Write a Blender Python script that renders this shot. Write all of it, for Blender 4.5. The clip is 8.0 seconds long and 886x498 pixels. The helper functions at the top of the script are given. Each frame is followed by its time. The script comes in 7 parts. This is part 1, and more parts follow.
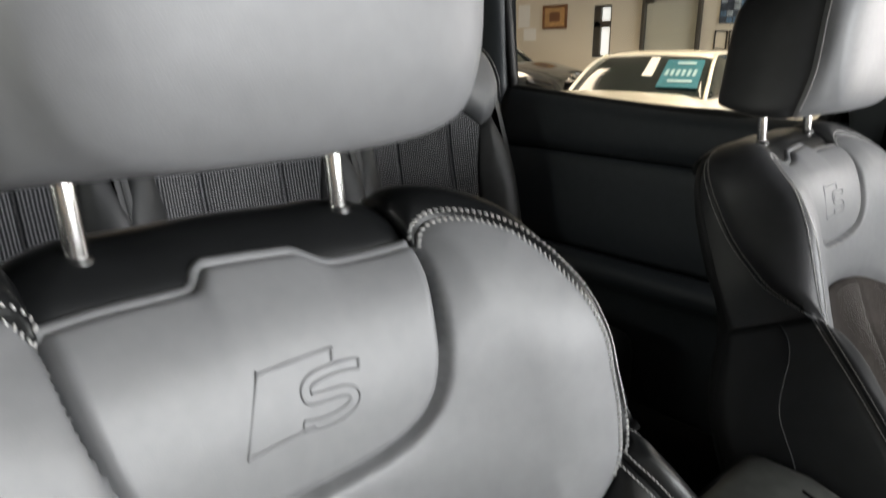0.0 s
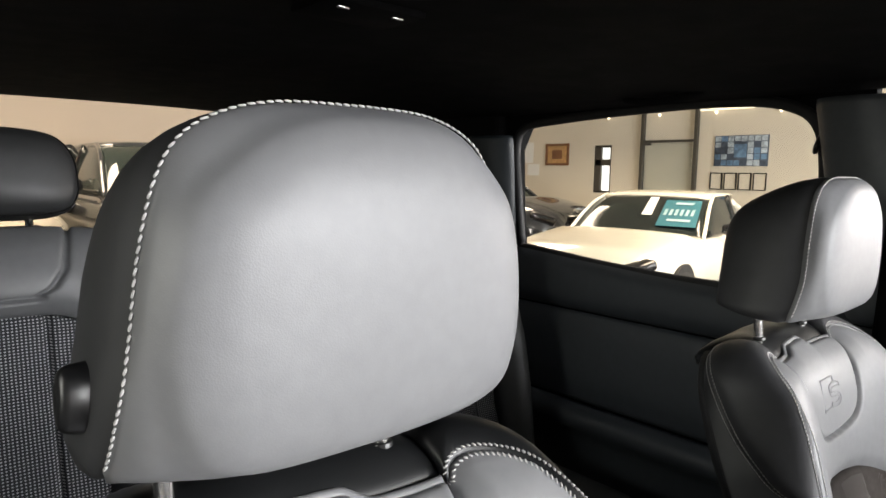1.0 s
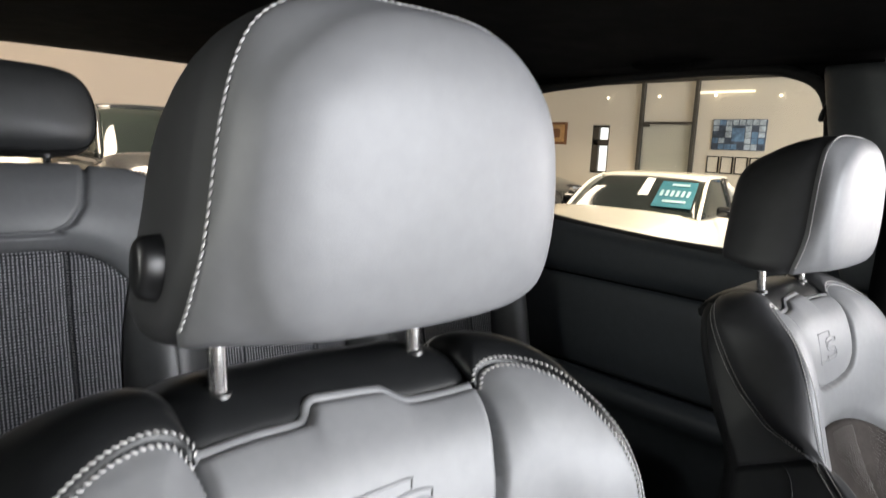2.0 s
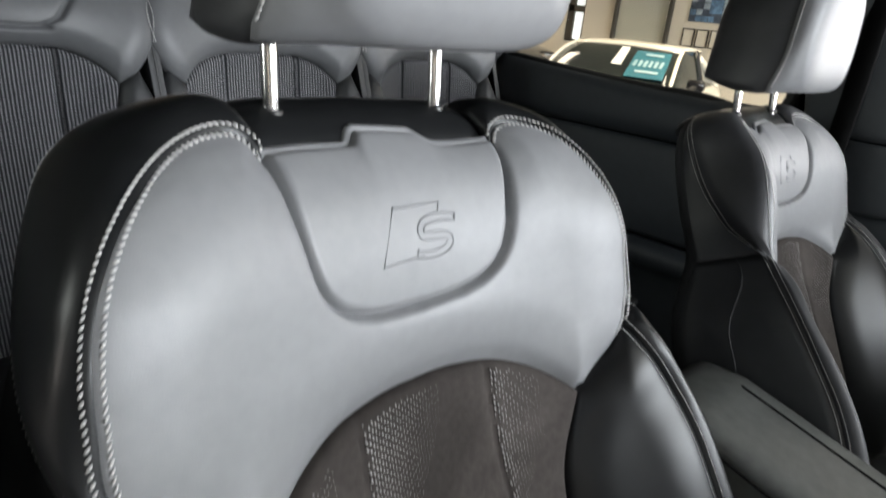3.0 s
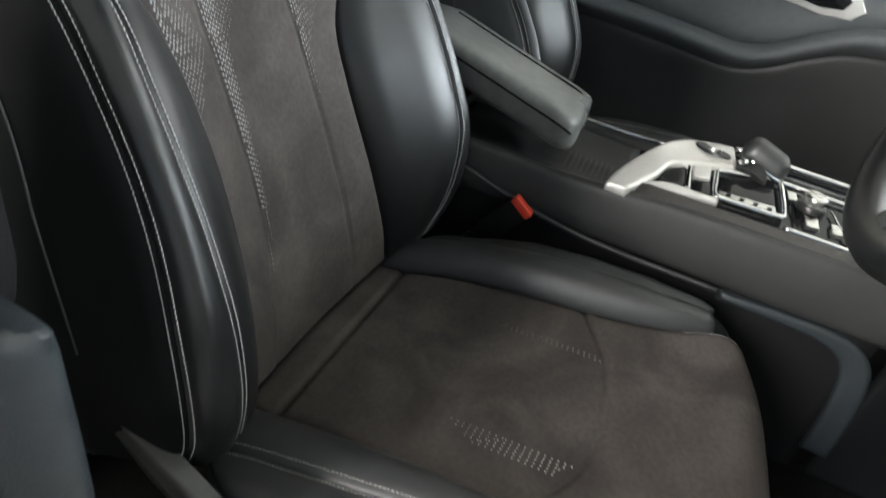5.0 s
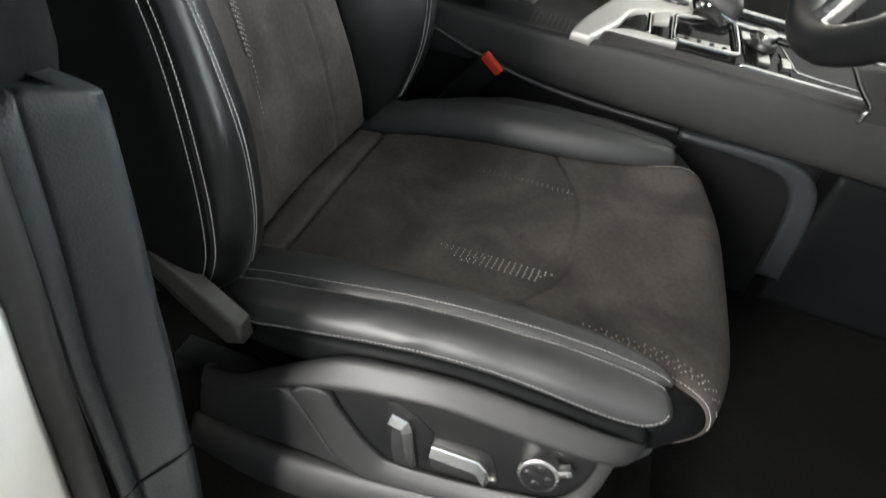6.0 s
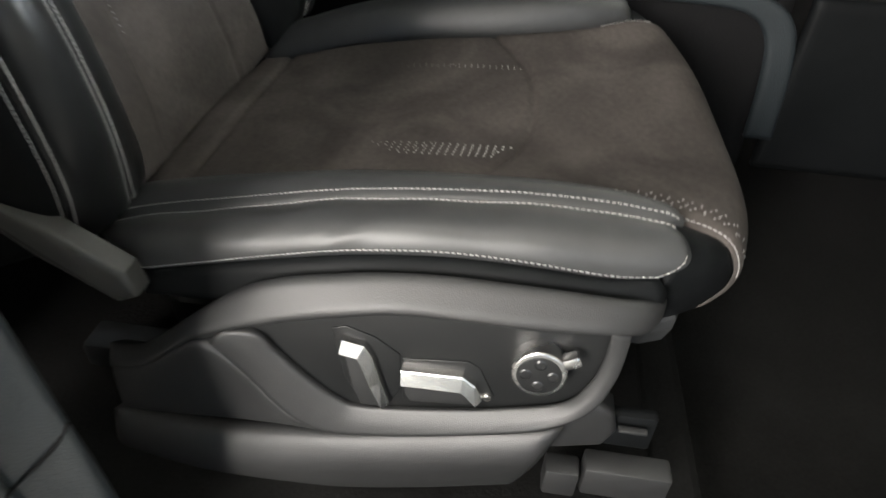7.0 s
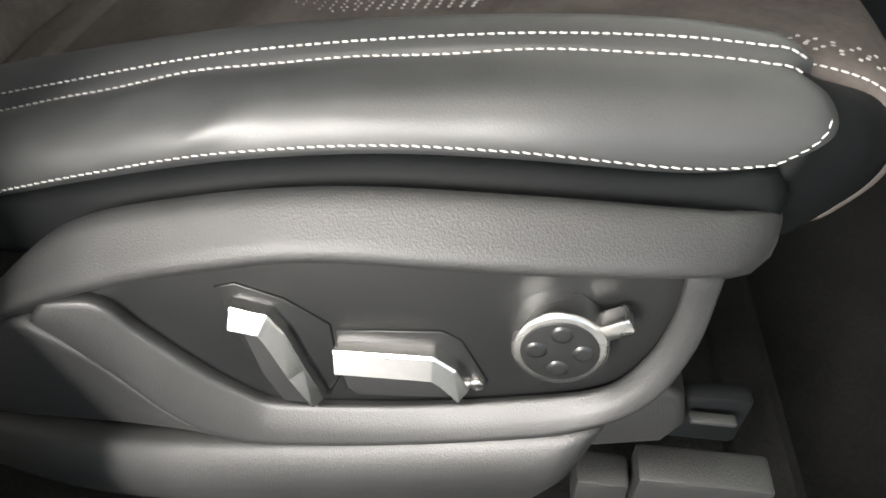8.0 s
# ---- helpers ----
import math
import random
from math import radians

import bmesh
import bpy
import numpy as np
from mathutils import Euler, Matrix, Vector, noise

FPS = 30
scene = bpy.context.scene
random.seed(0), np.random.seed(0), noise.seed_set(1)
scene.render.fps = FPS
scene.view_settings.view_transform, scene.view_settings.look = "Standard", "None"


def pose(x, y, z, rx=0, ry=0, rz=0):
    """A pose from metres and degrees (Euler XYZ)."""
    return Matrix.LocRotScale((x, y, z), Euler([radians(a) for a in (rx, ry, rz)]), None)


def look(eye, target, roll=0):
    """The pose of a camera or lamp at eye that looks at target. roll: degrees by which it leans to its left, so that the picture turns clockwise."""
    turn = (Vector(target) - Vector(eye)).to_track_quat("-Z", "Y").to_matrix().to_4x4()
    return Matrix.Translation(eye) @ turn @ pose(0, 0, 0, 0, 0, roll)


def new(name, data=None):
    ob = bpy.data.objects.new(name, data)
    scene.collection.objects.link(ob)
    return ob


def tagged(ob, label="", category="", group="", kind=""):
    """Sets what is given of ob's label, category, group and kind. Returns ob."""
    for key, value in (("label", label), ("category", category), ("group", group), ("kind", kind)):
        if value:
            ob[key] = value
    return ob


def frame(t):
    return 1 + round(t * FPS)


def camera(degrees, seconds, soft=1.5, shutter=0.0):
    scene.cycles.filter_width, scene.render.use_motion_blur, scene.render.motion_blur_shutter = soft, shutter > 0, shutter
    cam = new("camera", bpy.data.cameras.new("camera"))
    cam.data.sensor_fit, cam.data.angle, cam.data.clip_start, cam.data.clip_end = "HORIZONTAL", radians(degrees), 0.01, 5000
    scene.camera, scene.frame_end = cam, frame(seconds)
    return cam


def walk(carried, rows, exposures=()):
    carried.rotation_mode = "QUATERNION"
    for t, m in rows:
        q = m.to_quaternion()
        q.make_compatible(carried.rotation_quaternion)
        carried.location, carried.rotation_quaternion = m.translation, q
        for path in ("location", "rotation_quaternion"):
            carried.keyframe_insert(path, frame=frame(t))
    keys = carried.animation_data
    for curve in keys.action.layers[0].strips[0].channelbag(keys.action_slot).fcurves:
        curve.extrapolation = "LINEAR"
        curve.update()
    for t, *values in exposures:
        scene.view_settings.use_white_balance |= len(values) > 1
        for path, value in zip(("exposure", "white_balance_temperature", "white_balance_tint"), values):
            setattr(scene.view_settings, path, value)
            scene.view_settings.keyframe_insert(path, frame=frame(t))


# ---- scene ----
cam = camera(69.5, 8.0, shutter=0.4)
PATH = [
    (0, (-0.151, -0.026, 1.434), (1.123, 1.392, 0.828), -0.7),
    (0.5, (-0.182, -0.033, 1.492), (1.121, 1.439, 1.123), -0.5),
    (1, (-0.197, -0.042, 1.531), (1.124, 1.441, 1.294), 0.9),
    (1.2, (-0.2, -0.04, 1.532), (1.123, 1.443, 1.303), 1.3),
    (2.3, (-0.259, -0.046, 1.463), (1.074, 1.389, 1.058), 4.1),
    (2.5, (-0.275, -0.053, 1.448), (1.063, 1.348, 0.952), 4.9),
    (3, (-0.315, -0.068, 1.406), (1.055, 1.22, 0.724), 6.0),
    (3.5, (-0.373, -0.097, 1.36), (1.071, 0.977, 0.488), 8.1),
    (4, (-0.434, -0.129, 1.319), (1.115, 0.673, 0.34), 11.1),
    (4.5, (-0.483, -0.161, 1.282), (1.128, 0.43, 0.255), 12.6),
    (5, (-0.551, -0.189, 1.237), (1.097, 0.21, 0.178), 14.9),
    (5.2, (-0.569, -0.185, 1.229), (1.061, 0.148, 0.12), 15.5),
    (6.3, (-0.655, -0.225, 1.179), (0.87, -0.008, -0.096), 11.7),
    (6.5, (-0.651, -0.227, 1.165), (0.862, -0.025, -0.128), 10.0),
    (7, (-0.592, -0.258, 1.046), (0.957, -0.082, -0.207), 2.8),
    (7.5, (-0.496, -0.272, 0.938), (1.033, -0.067, -0.335), -1.0),
    (8, (-0.455, -0.275, 0.917), (0.951, -0.046, -0.487), -2.4),
]
EXPOSURES = [(0, -0.56, 7000, 15), (0.6, -0.23, 7150, 16), (1.2, -0.1, 6950, 17), (2.5, -0.10, 6760, 16), (3, -0.26, 6680, 14), (3.5, -0.27, 6640, 13), (4.0, 0.14, 6580, 12), (4.5, 0.43, 6500, 11), (5.2, 0.60, 6450, 10), (6.5, 0.60, 6600, 10), (7.0, 0.72, 6700, 11), (7.5, 1.22, 6700, 11), (8, 1.32, 6650, 11)]
FRONT_W, SIDE_W, CEIL_W, FAR_W, NEAR_W, DOOR_W = 1180, 180, 142, 370, 12, 2.5
walk(cam, [(t, look(eye, target, roll)) for t, eye, target, roll in PATH], EXPOSURES)

# ---- world and light ----
world = bpy.data.worlds.new("sky")
scene.world = world
world.use_nodes = True
wn = world.node_tree.nodes
sky = wn.new("ShaderNodeTexSky")
sky.sky_type, sky.sun_disc = "NISHITA", False
sky.sun_elevation, sky.sun_rotation = radians(35), radians(200)
world.node_tree.links.new(sky.outputs[0], wn["Background"].inputs[0])
wn["Background"].inputs[1].default_value = 0.10


def area_lamp(name, eye, target, sx, sy, watts, colour, spread=180):
    data = bpy.data.lights.new(name, "AREA")
    data.shape, data.size, data.size_y, data.energy, data.color = "RECTANGLE", sx, sy, watts, colour
    ob = new(name, data)
    data.spread = radians(spread)
    ob.matrix_world = look(eye, target)
    return ob


# daylight in the showroom's glazed front, ahead of the car, in its far side, and light from the unseen side by the open
# door
area_lamp("front_window_daylight", (2.9, -6.3, 2.15), (2.9, 0, 1.8), 6.4, 2.3, FRONT_W, (0.86, 0.94, 1.0))
area_lamp("unseen_side_light", (-3.35, 1.15, 1.95), (0, 1.15, 1.2), 1.0, 1.6, SIDE_W, (1.0, 0.97, 0.92))
# Fill lamp added towards the far door, with no known window behind it.
area_lamp("unseen_side_light", (-3.35, -3.0, 1.45), (0, -1.2, 1.3), 2.6, 1.3, DOOR_W, (0.98, 0.98, 1.0))
area_lamp("far_window_daylight", (9.3, -3.4, 1.9), (0, -3.4, 1.7), 4.2, 2.2, FAR_W, (0.95, 0.98, 1.0))
# ceiling lights of the showroom; the one at (5.2, -2.6) is added fill
for lx, ly in ((6.6, 2.2), (6.6, 6.5), (1.0, 6.6), (5.2, -2.6)):
    area_lamp("ceiling_light_glow", (lx, ly, 3.28), (lx, ly, 0), 1.5, 1.5, CEIL_W if ly > 0 else 0.4 * CEIL_W, (1.0, 0.86, 0.66) if ly > 0 else (1.0, 0.95, 0.88), 128)

area_lamp("ceiling_light_glow", (-1.0, 0.5, 3.28), (-1.0, 0.5, 0), 0.35, 0.35, NEAR_W, (1.0, 0.97, 0.93))

# ---- materials ----


def material(name, colour, rough=0.5, metal=0.0, vary=0.15, grain=60.0, bump=0.1, bump_scale=None, spec=0.5, rough_vary=0.1, coat=0.0, nap=0.0):
    """A procedural surface with two scales of variation in colour and gloss, and a fine relief."""
    m = bpy.data.materials.new(name)
    m.use_nodes = True
    nt = m.node_tree
    n, link = nt.nodes, nt.links.new
    bsdf = n["Principled BSDF"]
    bsdf.inputs["Metallic"].default_value = metal
    bsdf.inputs["Specular IOR Level"].default_value = spec
    bsdf.inputs["Coat Weight"].default_value = coat
    co = n.new("ShaderNodeTexCoord")
    fine, broad = n.new("ShaderNodeTexNoise"), n.new("ShaderNodeTexNoise")
    fine.inputs["Scale"].default_value, fine.inputs["Detail"].default_value = grain, 4
    broad.inputs["Scale"].default_value, broad.inputs["Detail"].default_value = grain / 14, 3
    mix = n.new("ShaderNodeMath")
    mix.operation = "ADD"
    for i, t in enumerate((fine, broad)):
        link(co.outputs["Object"], t.inputs["Vector"])
        link(t.outputs["Fac"], mix.inputs[i])
    ramp = n.new("ShaderNodeMapRange")
    ramp.inputs["From Min"].default_value, ramp.inputs["From Max"].default_value = 0.6, 1.4
    ramp.inputs["To Min"].default_value, ramp.inputs["To Max"].default_value = 1 - vary, 1 + vary
    link(mix.outputs[0], ramp.inputs["Value"])
    col = n.new("ShaderNodeVectorMath")
    col.operation = "SCALE"
    col.inputs[0].default_value = colour
    if nap:
        # brushed patches of lying pile
        big, span, both_scales = n.new("ShaderNodeTexNoise"), n.new("ShaderNodeMapRange"), n.new("ShaderNodeMath")
        big.inputs["Scale"].default_value, big.inputs["Detail"].default_value, big.inputs["Distortion"].default_value = 7.0, 2.5, 1.2
        span.inputs["From Min"].default_value, span.inputs["From Max"].default_value = 0.35, 0.65
        span.inputs["To Min"].default_value, span.inputs["To Max"].default_value = 1 - nap, 1 + nap
        both_scales.operation = "MULTIPLY"
        link(co.outputs["Object"], big.inputs["Vector"])
        link(big.outputs["Fac"], span.inputs["Value"])
        link(ramp.outputs[0], both_scales.inputs[0])
        link(span.outputs[0], both_scales.inputs[1])
        link(both_scales.outputs[0], col.inputs["Scale"])
    else:
        link(ramp.outputs[0], col.inputs["Scale"])
    link(col.outputs[0], bsdf.inputs["Base Color"])
    rr = n.new("ShaderNodeMapRange")
    rr.inputs["From Min"].default_value, rr.inputs["From Max"].default_value = 0.3, 0.7
    rr.inputs["To Min"].default_value, rr.inputs["To Max"].default_value = max(0.02, rough - rough_vary), min(1, rough + rough_vary)
    link(broad.outputs["Fac"], rr.inputs["Value"])
    link(rr.outputs[0], bsdf.inputs["Roughness"])
    if bump:
        b = n.new("ShaderNodeBump")
        b.inputs["Strength"].default_value, b.inputs["Distance"].default_value = bump, 0.001
        if bump_scale:
            v = n.new("ShaderNodeTexVoronoi")
            v.inputs["Scale"].default_value = bump_scale
            link(co.outputs["Object"], v.inputs["Vector"])
            link(v.outputs["Distance"], b.inputs["Height"])
        else:
            link(fine.outputs["Fac"], b.inputs["Height"])
        link(b.outputs[0], bsdf.inputs["Normal"])
    return m


def weave(name, dark, light, scale):
    """Woven cloth of light threads on a dark ground."""
    m = material(name, dark, 0.85, vary=0.2, grain=300, bump=0.3)
    nt = m.node_tree
    n, link = nt.nodes, nt.links.new
    bsdf = n["Principled BSDF"]
    co = n.new("ShaderNodeTexCoord")
    waves = []
    for axis in "XZ":
        w = n.new("ShaderNodeTexWave")
        w.bands_direction = axis
        w.inputs["Scale"].default_value = scale * (1 if axis == "X" else 1.15)
        w.inputs["Distortion"].default_value = 0.6
        link(co.outputs["Object"], w.inputs["Vector"])
        waves.append(w)
    mul = n.new("ShaderNodeMath")
    mul.operation = "MULTIPLY"
    for i, w in enumerate(waves):
        link(w.outputs["Fac"], mul.inputs[i])
    ramp = n.new("ShaderNodeMapRange")
    ramp.inputs["From Min"].default_value, ramp.inputs["From Max"].default_value = 0.34, 0.62
    link(mul.outputs[0], ramp.inputs["Value"])
    mx = n.new("ShaderNodeMix")
    mx.data_type = "RGBA"
    mx.inputs["A"].default_value, mx.inputs["B"].default_value = (*dark, 1), (*light, 1)
    link(ramp.outputs[0], mx.inputs["Factor"])
    link(mx.outputs["Result"], bsdf.inputs["Base Color"])
    return m


def glowing(name, colour, strength):
    m = bpy.data.materials.new(name)
    m.use_nodes = True
    b = m.node_tree.nodes["Principled BSDF"]
    b.inputs["Base Color"].default_value = (*colour, 1)
    b.inputs["Emission Color"].default_value = (*colour, 1)
    b.inputs["Emission Strength"].default_value = strength
    return m


def clear_glass(name, tint):
    m = bpy.data.materials.new(name)
    m.use_nodes = True
    n, link = m.node_tree.nodes, m.node_tree.links.new
    out = n["Material Output"]
    n.remove(n["Principled BSDF"])
    t, g, mx, fr = n.new("ShaderNodeBsdfTransparent"), n.new("ShaderNodeBsdfGlossy"), n.new("ShaderNodeMixShader"), n.new("ShaderNodeFresnel")
    t.inputs["Color"].default_value = (*tint, 1)
    g.inputs["Roughness"].default_value = 0.02
    fr.inputs["IOR"].default_value = 1.45
    link(fr.outputs[0], mx.inputs[0])
    link(t.outputs[0], mx.inputs[1])
    link(g.outputs[0], mx.inputs[2])
    link(mx.outputs[0], out.inputs["Surface"])
    return m


GREY_LEATHER = material("grey_leather", (0.238, 0.242, 0.249), 0.44, vary=0.08, grain=90, bump=0.05, bump_scale=1100, rough_vary=0.05)
# Leathers differ in tone partly to hold light and shade in the colour.
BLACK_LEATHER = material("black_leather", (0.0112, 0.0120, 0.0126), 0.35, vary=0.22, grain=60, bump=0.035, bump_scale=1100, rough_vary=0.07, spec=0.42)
HEAD_LIT_LEATHER = material("charcoal_lit_leather", (0.050, 0.051, 0.054), 0.50, vary=0.15, grain=60, bump=0.05, bump_scale=1100, rough_vary=0.06)
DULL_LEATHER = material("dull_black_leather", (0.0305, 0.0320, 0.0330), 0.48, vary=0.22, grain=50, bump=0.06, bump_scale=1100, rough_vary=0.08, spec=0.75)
# Near-black base with little gloss, used to put shade into the colour.
SHADE_VINYL = material("shade_black_vinyl", (0.0058, 0.0066, 0.0072), 0.60, vary=0.2, grain=60, bump=0.06, bump_scale=1100, spec=0.12)
SUEDE = material("brown_grey_suede", (0.063, 0.0555, 0.0515), 0.95, vary=0.24, grain=170, bump=0.25, spec=0.1, nap=0.26)
THREAD = material("pale_thread", (0.60, 0.595, 0.58), 0.7, vary=0.1, grain=800, bump=0.1)
PIPING = material("slate_piping", (0.040, 0.042, 0.044), 0.5, vary=0.1, grain=200, bump=0.05)
SEAM = material("dark_seam", (0.006, 0.006, 0.006), 0.8, grain=300, spec=0.15)
PLASTIC = material("black_grained_plastic", (0.020, 0.0205, 0.021), 0.54, vary=0.16, grain=50, bump=0.15, bump_scale=1100, spec=0.75)
SWITCH_BLACK = material("satin_black_panel", (0.0105, 0.0112, 0.0115), 0.44, vary=0.12, grain=70, bump=0.06, bump_scale=1400)
HINGE_GREY = material("grey_hinge_plastic", (0.055, 0.055, 0.052), 0.5, vary=0.14, grain=60, bump=0.15, bump_scale=900)
PLASTIC_DARK = material("black_smooth_plastic", (0.012, 0.0125, 0.013), 0.35, vary=0.1, grain=60, bump=0.05, spec=0.75)
CONSOLE_SKIN = material("charcoal_console_plastic", (0.029, 0.0295, 0.029), 0.47, vary=0.2, grain=70, bump=0.14, bump_scale=900, spec=0.55)
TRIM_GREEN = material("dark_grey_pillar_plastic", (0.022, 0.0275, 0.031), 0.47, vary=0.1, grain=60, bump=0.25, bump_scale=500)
# Lifted blue-black base stands in for veiling haze over the dark door.
REAR_DOOR_SKIN = material("haze_lifted_door_leatherette", (0.044, 0.051, 0.058), 0.55, vary=0.12, grain=60, bump=0.2, bump_scale=500)
# Paler copy of the pillar trim, with far-side light in its colour.
FAR_LIT_TRIM = material("lit_grey_pillar_plastic", (0.085, 0.094, 0.100), 0.42, vary=0.1, grain=60, bump=0.2, bump_scale=500)
RUBBER = material("black_rubber", (0.018, 0.018, 0.018), 0.6, grain=120, bump=0.1)
CHROME = material("chrome", (0.80, 0.80, 0.79), 0.10, metal=1.0, vary=0.03, bump=0.0, rough_vary=0.04)
ROD_CHROME = material("polished_rod_chrome", (0.86, 0.85, 0.84), 0.26, metal=1.0, vary=0.03, bump=0.0, rough_vary=0.04)
SWITCH_METAL = material("silver_switch_metal", (0.74, 0.735, 0.72), 0.24, metal=1.0, vary=0.04, grain=200, bump=0.02, rough_vary=0.04)
SATIN = material("satin_aluminium", (0.66, 0.65, 0.63), 0.27, metal=1.0, vary=0.05, grain=200, bump=0.04, rough_vary=0.06)
BRUSHED = material("brushed_aluminium", (0.80, 0.78, 0.75), 0.42, metal=0.55, vary=0.06, grain=400, bump=0.05)
GLOSS_BLACK = material("gloss_black_panel", (0.012, 0.012, 0.013), 0.12, vary=0.1, grain=40, bump=0.0)
WOOD_DARK = material("dark_grained_inlay", (0.05, 0.047, 0.045), 0.4, vary=0.35, grain=120, bump=0.2)
RED = material("red_plastic", (0.72, 0.060, 0.030), 0.4, vary=0.08, grain=100, bump=0.05)
CLOTH = weave("woven_cloth", (0.018, 0.020, 0.023), (0.37, 0.37, 0.385), 56)
# Worn leather; its pale base also stands for the windows' sheen.
ARM_LEATHER = material("worn_sheen_leather", (0.118, 0.123, 0.116), 0.36, vary=0.3, grain=60, bump=0.06, bump_scale=1100, rough_vary=0.12)
REAR_GREY = material("dark_grey_leather", (0.13, 0.134, 0.138), 0.45, vary=0.08, grain=90, bump=0.05, bump_scale=1100, rough_vary=0.05)
CARPET = material("black_carpet", (0.0100, 0.0100, 0.0098), 0.95, vary=0.4, grain=260, bump=0.8, spec=0.05)
HEADLINING = material("black_headlining", (0.009, 0.009, 0.0095), 0.95, vary=0.2, grain=200, bump=0.4, spec=0.1)
DOOR_SKIN = material("charcoal_door_leatherette", (0.108, 0.117, 0.122), 0.5, vary=0.12, grain=70, bump=0.25, bump_scale=500)
WHITE_PAINT = material("white_car_paint", (0.78, 0.77, 0.73), 0.22, vary=0.02, grain=8, bump=0.0, coat=0.6)
CREAM_PAINT = material("cream_car_paint", (0.80, 0.76, 0.64), 0.2, vary=0.02, grain=8, bump=0.0, coat=0.6)
DARK_PAINT = material("black_car_paint", (0.02, 0.022, 0.025), 0.15, vary=0.05, grain=8, bump=0.0, coat=0.7)
SILVER_PAINT = material("silver_car_paint", (0.42, 0.39, 0.33), 0.3, metal=0.4, vary=0.04, grain=8, bump=0.0, coat=0.5)
CAR_GLASS = material("tinted_car_glass", (0.012, 0.017, 0.016), 0.06, vary=0.1, grain=4, bump=0.0)
# Pale base colour stands for the reflection in this glass.
PALE_GLASS = material("painted_reflection_glass", (0.30, 0.29, 0.25), 0.08, vary=0.1, grain=4, bump=0.0)
TYRE = material("tyre_rubber", (0.02, 0.02, 0.02), 0.75, grain=90, bump=0.3)
WALL_PAINT = material("cream_wall_paint", (0.70, 0.64, 0.52), 0.7, vary=0.05, grain=14, bump=0.12)
WALL_DARK = material("low_bounce_wall_paint", (0.07, 0.072, 0.075), 0.8, vary=0.08, grain=14, bump=0.12)
WALL_PEACH = material("peach_wall_paint", (0.72, 0.58, 0.44), 0.75, vary=0.04, grain=10, bump=0.1)
CEILING_PAINT = material("white_ceiling_paint", (0.80, 0.77, 0.70), 0.8, vary=0.04, grain=10, bump=0.1)
# Floor is out of view; kept dark to cut bounce light.
GROUT = material("dark_floor_tile", (0.10, 0.098, 0.095), 0.9, vary=0.15, grain=60)
STEEL_DARK = material("dark_bronze_frame", (0.075, 0.068, 0.055), 0.45, metal=0.3, vary=0.1, grain=30, bump=0.05)
GLASS = clear_glass("clear_glass", (0.93, 0.95, 0.94))
LIGHT_CUT_GLASS = clear_glass("light_cut_glass", (0.50, 0.53, 0.53))
TEAL_CARD = material("teal_price_card", (0.025, 0.15, 0.19), 0.5, vary=0.15, grain=30, bump=0.0)
PALE_PRINT = material("pale_print", (0.34, 0.50, 0.52), 0.6, vary=0.1, grain=60, bump=0.0)
PAPER = material("white_paper", (0.82, 0.82, 0.78), 0.7, vary=0.03, grain=40, bump=0.05)
FRAME_WOOD = material("brown_wood_frame", (0.20, 0.085, 0.035), 0.45, vary=0.25, grain=50, bump=0.1)
PARCHMENT = material("orange_parchment_print", (0.50, 0.29, 0.12), 0.7, vary=0.35, grain=18, bump=0.0)
PHOTO_DARK = material("blue_black_photo_print", (0.06, 0.08, 0.11), 0.4, vary=0.9, grain=14, bump=0.0)
PHOTO_BLUE = material("blue_photo_print", (0.12, 0.22, 0.34), 0.4, vary=0.8, grain=16, bump=0.0)
PHOTO_PALE = material("pale_photo_print", (0.40, 0.47, 0.52), 0.4, vary=0.8, grain=17, bump=0.0)
DAY_PANE = glowing("daylight_pane", (0.95, 1.0, 1.0), 1.1)
STRIP_GLOW = glowing("strip_diffuser", (1.0, 0.92, 0.72), 1.15)
LAMP_GLOW = glowing("lamp_diffuser", (1.0, 0.9, 0.7), 4.0)
PERF = material("perforation_backing", (0.29, 0.28, 0.27), 0.5, vary=0.2, grain=400, bump=0.0)

# ---- building helpers ----


def mesh_part(name, verts, faces, mat, parent=None, label="", smooth=True):
    me = bpy.data.meshes.new(name)
    me.from_pydata([tuple(map(float, v)) for v in verts], [], faces)
    me.validate()
    me.materials.append(mat)
    if smooth:
        me.polygons.foreach_set("use_smooth", [True] * len(me.polygons))
    me.update()
    ob = new(name, me)
    if parent is not None:
        ob.parent = parent
    if label:
        ob["label"] = label
    return ob


def part(name, bm, mat, parent=None, label="", smooth=False):
    me = bpy.data.meshes.new(name)
    bmesh.ops.recalc_face_normals(bm, faces=bm.faces)
    bm.to_mesh(me)
    bm.free()
    me.materials.append(mat)
    if smooth:
        me.polygons.foreach_set("use_smooth", [True] * len(me.polygons))
        me.set_sharp_from_angle(angle=radians(38))
    ob = new(name, me)
    if parent is not None:
        ob.parent = parent
    if label:
        ob["label"] = label
    return ob


def thing(name, where, label, category, group="", kind=""):
    ob = new(name)
    ob.location = where
    ob.empty_display_size = 0.05
    return tagged(ob, label, category, group, kind)


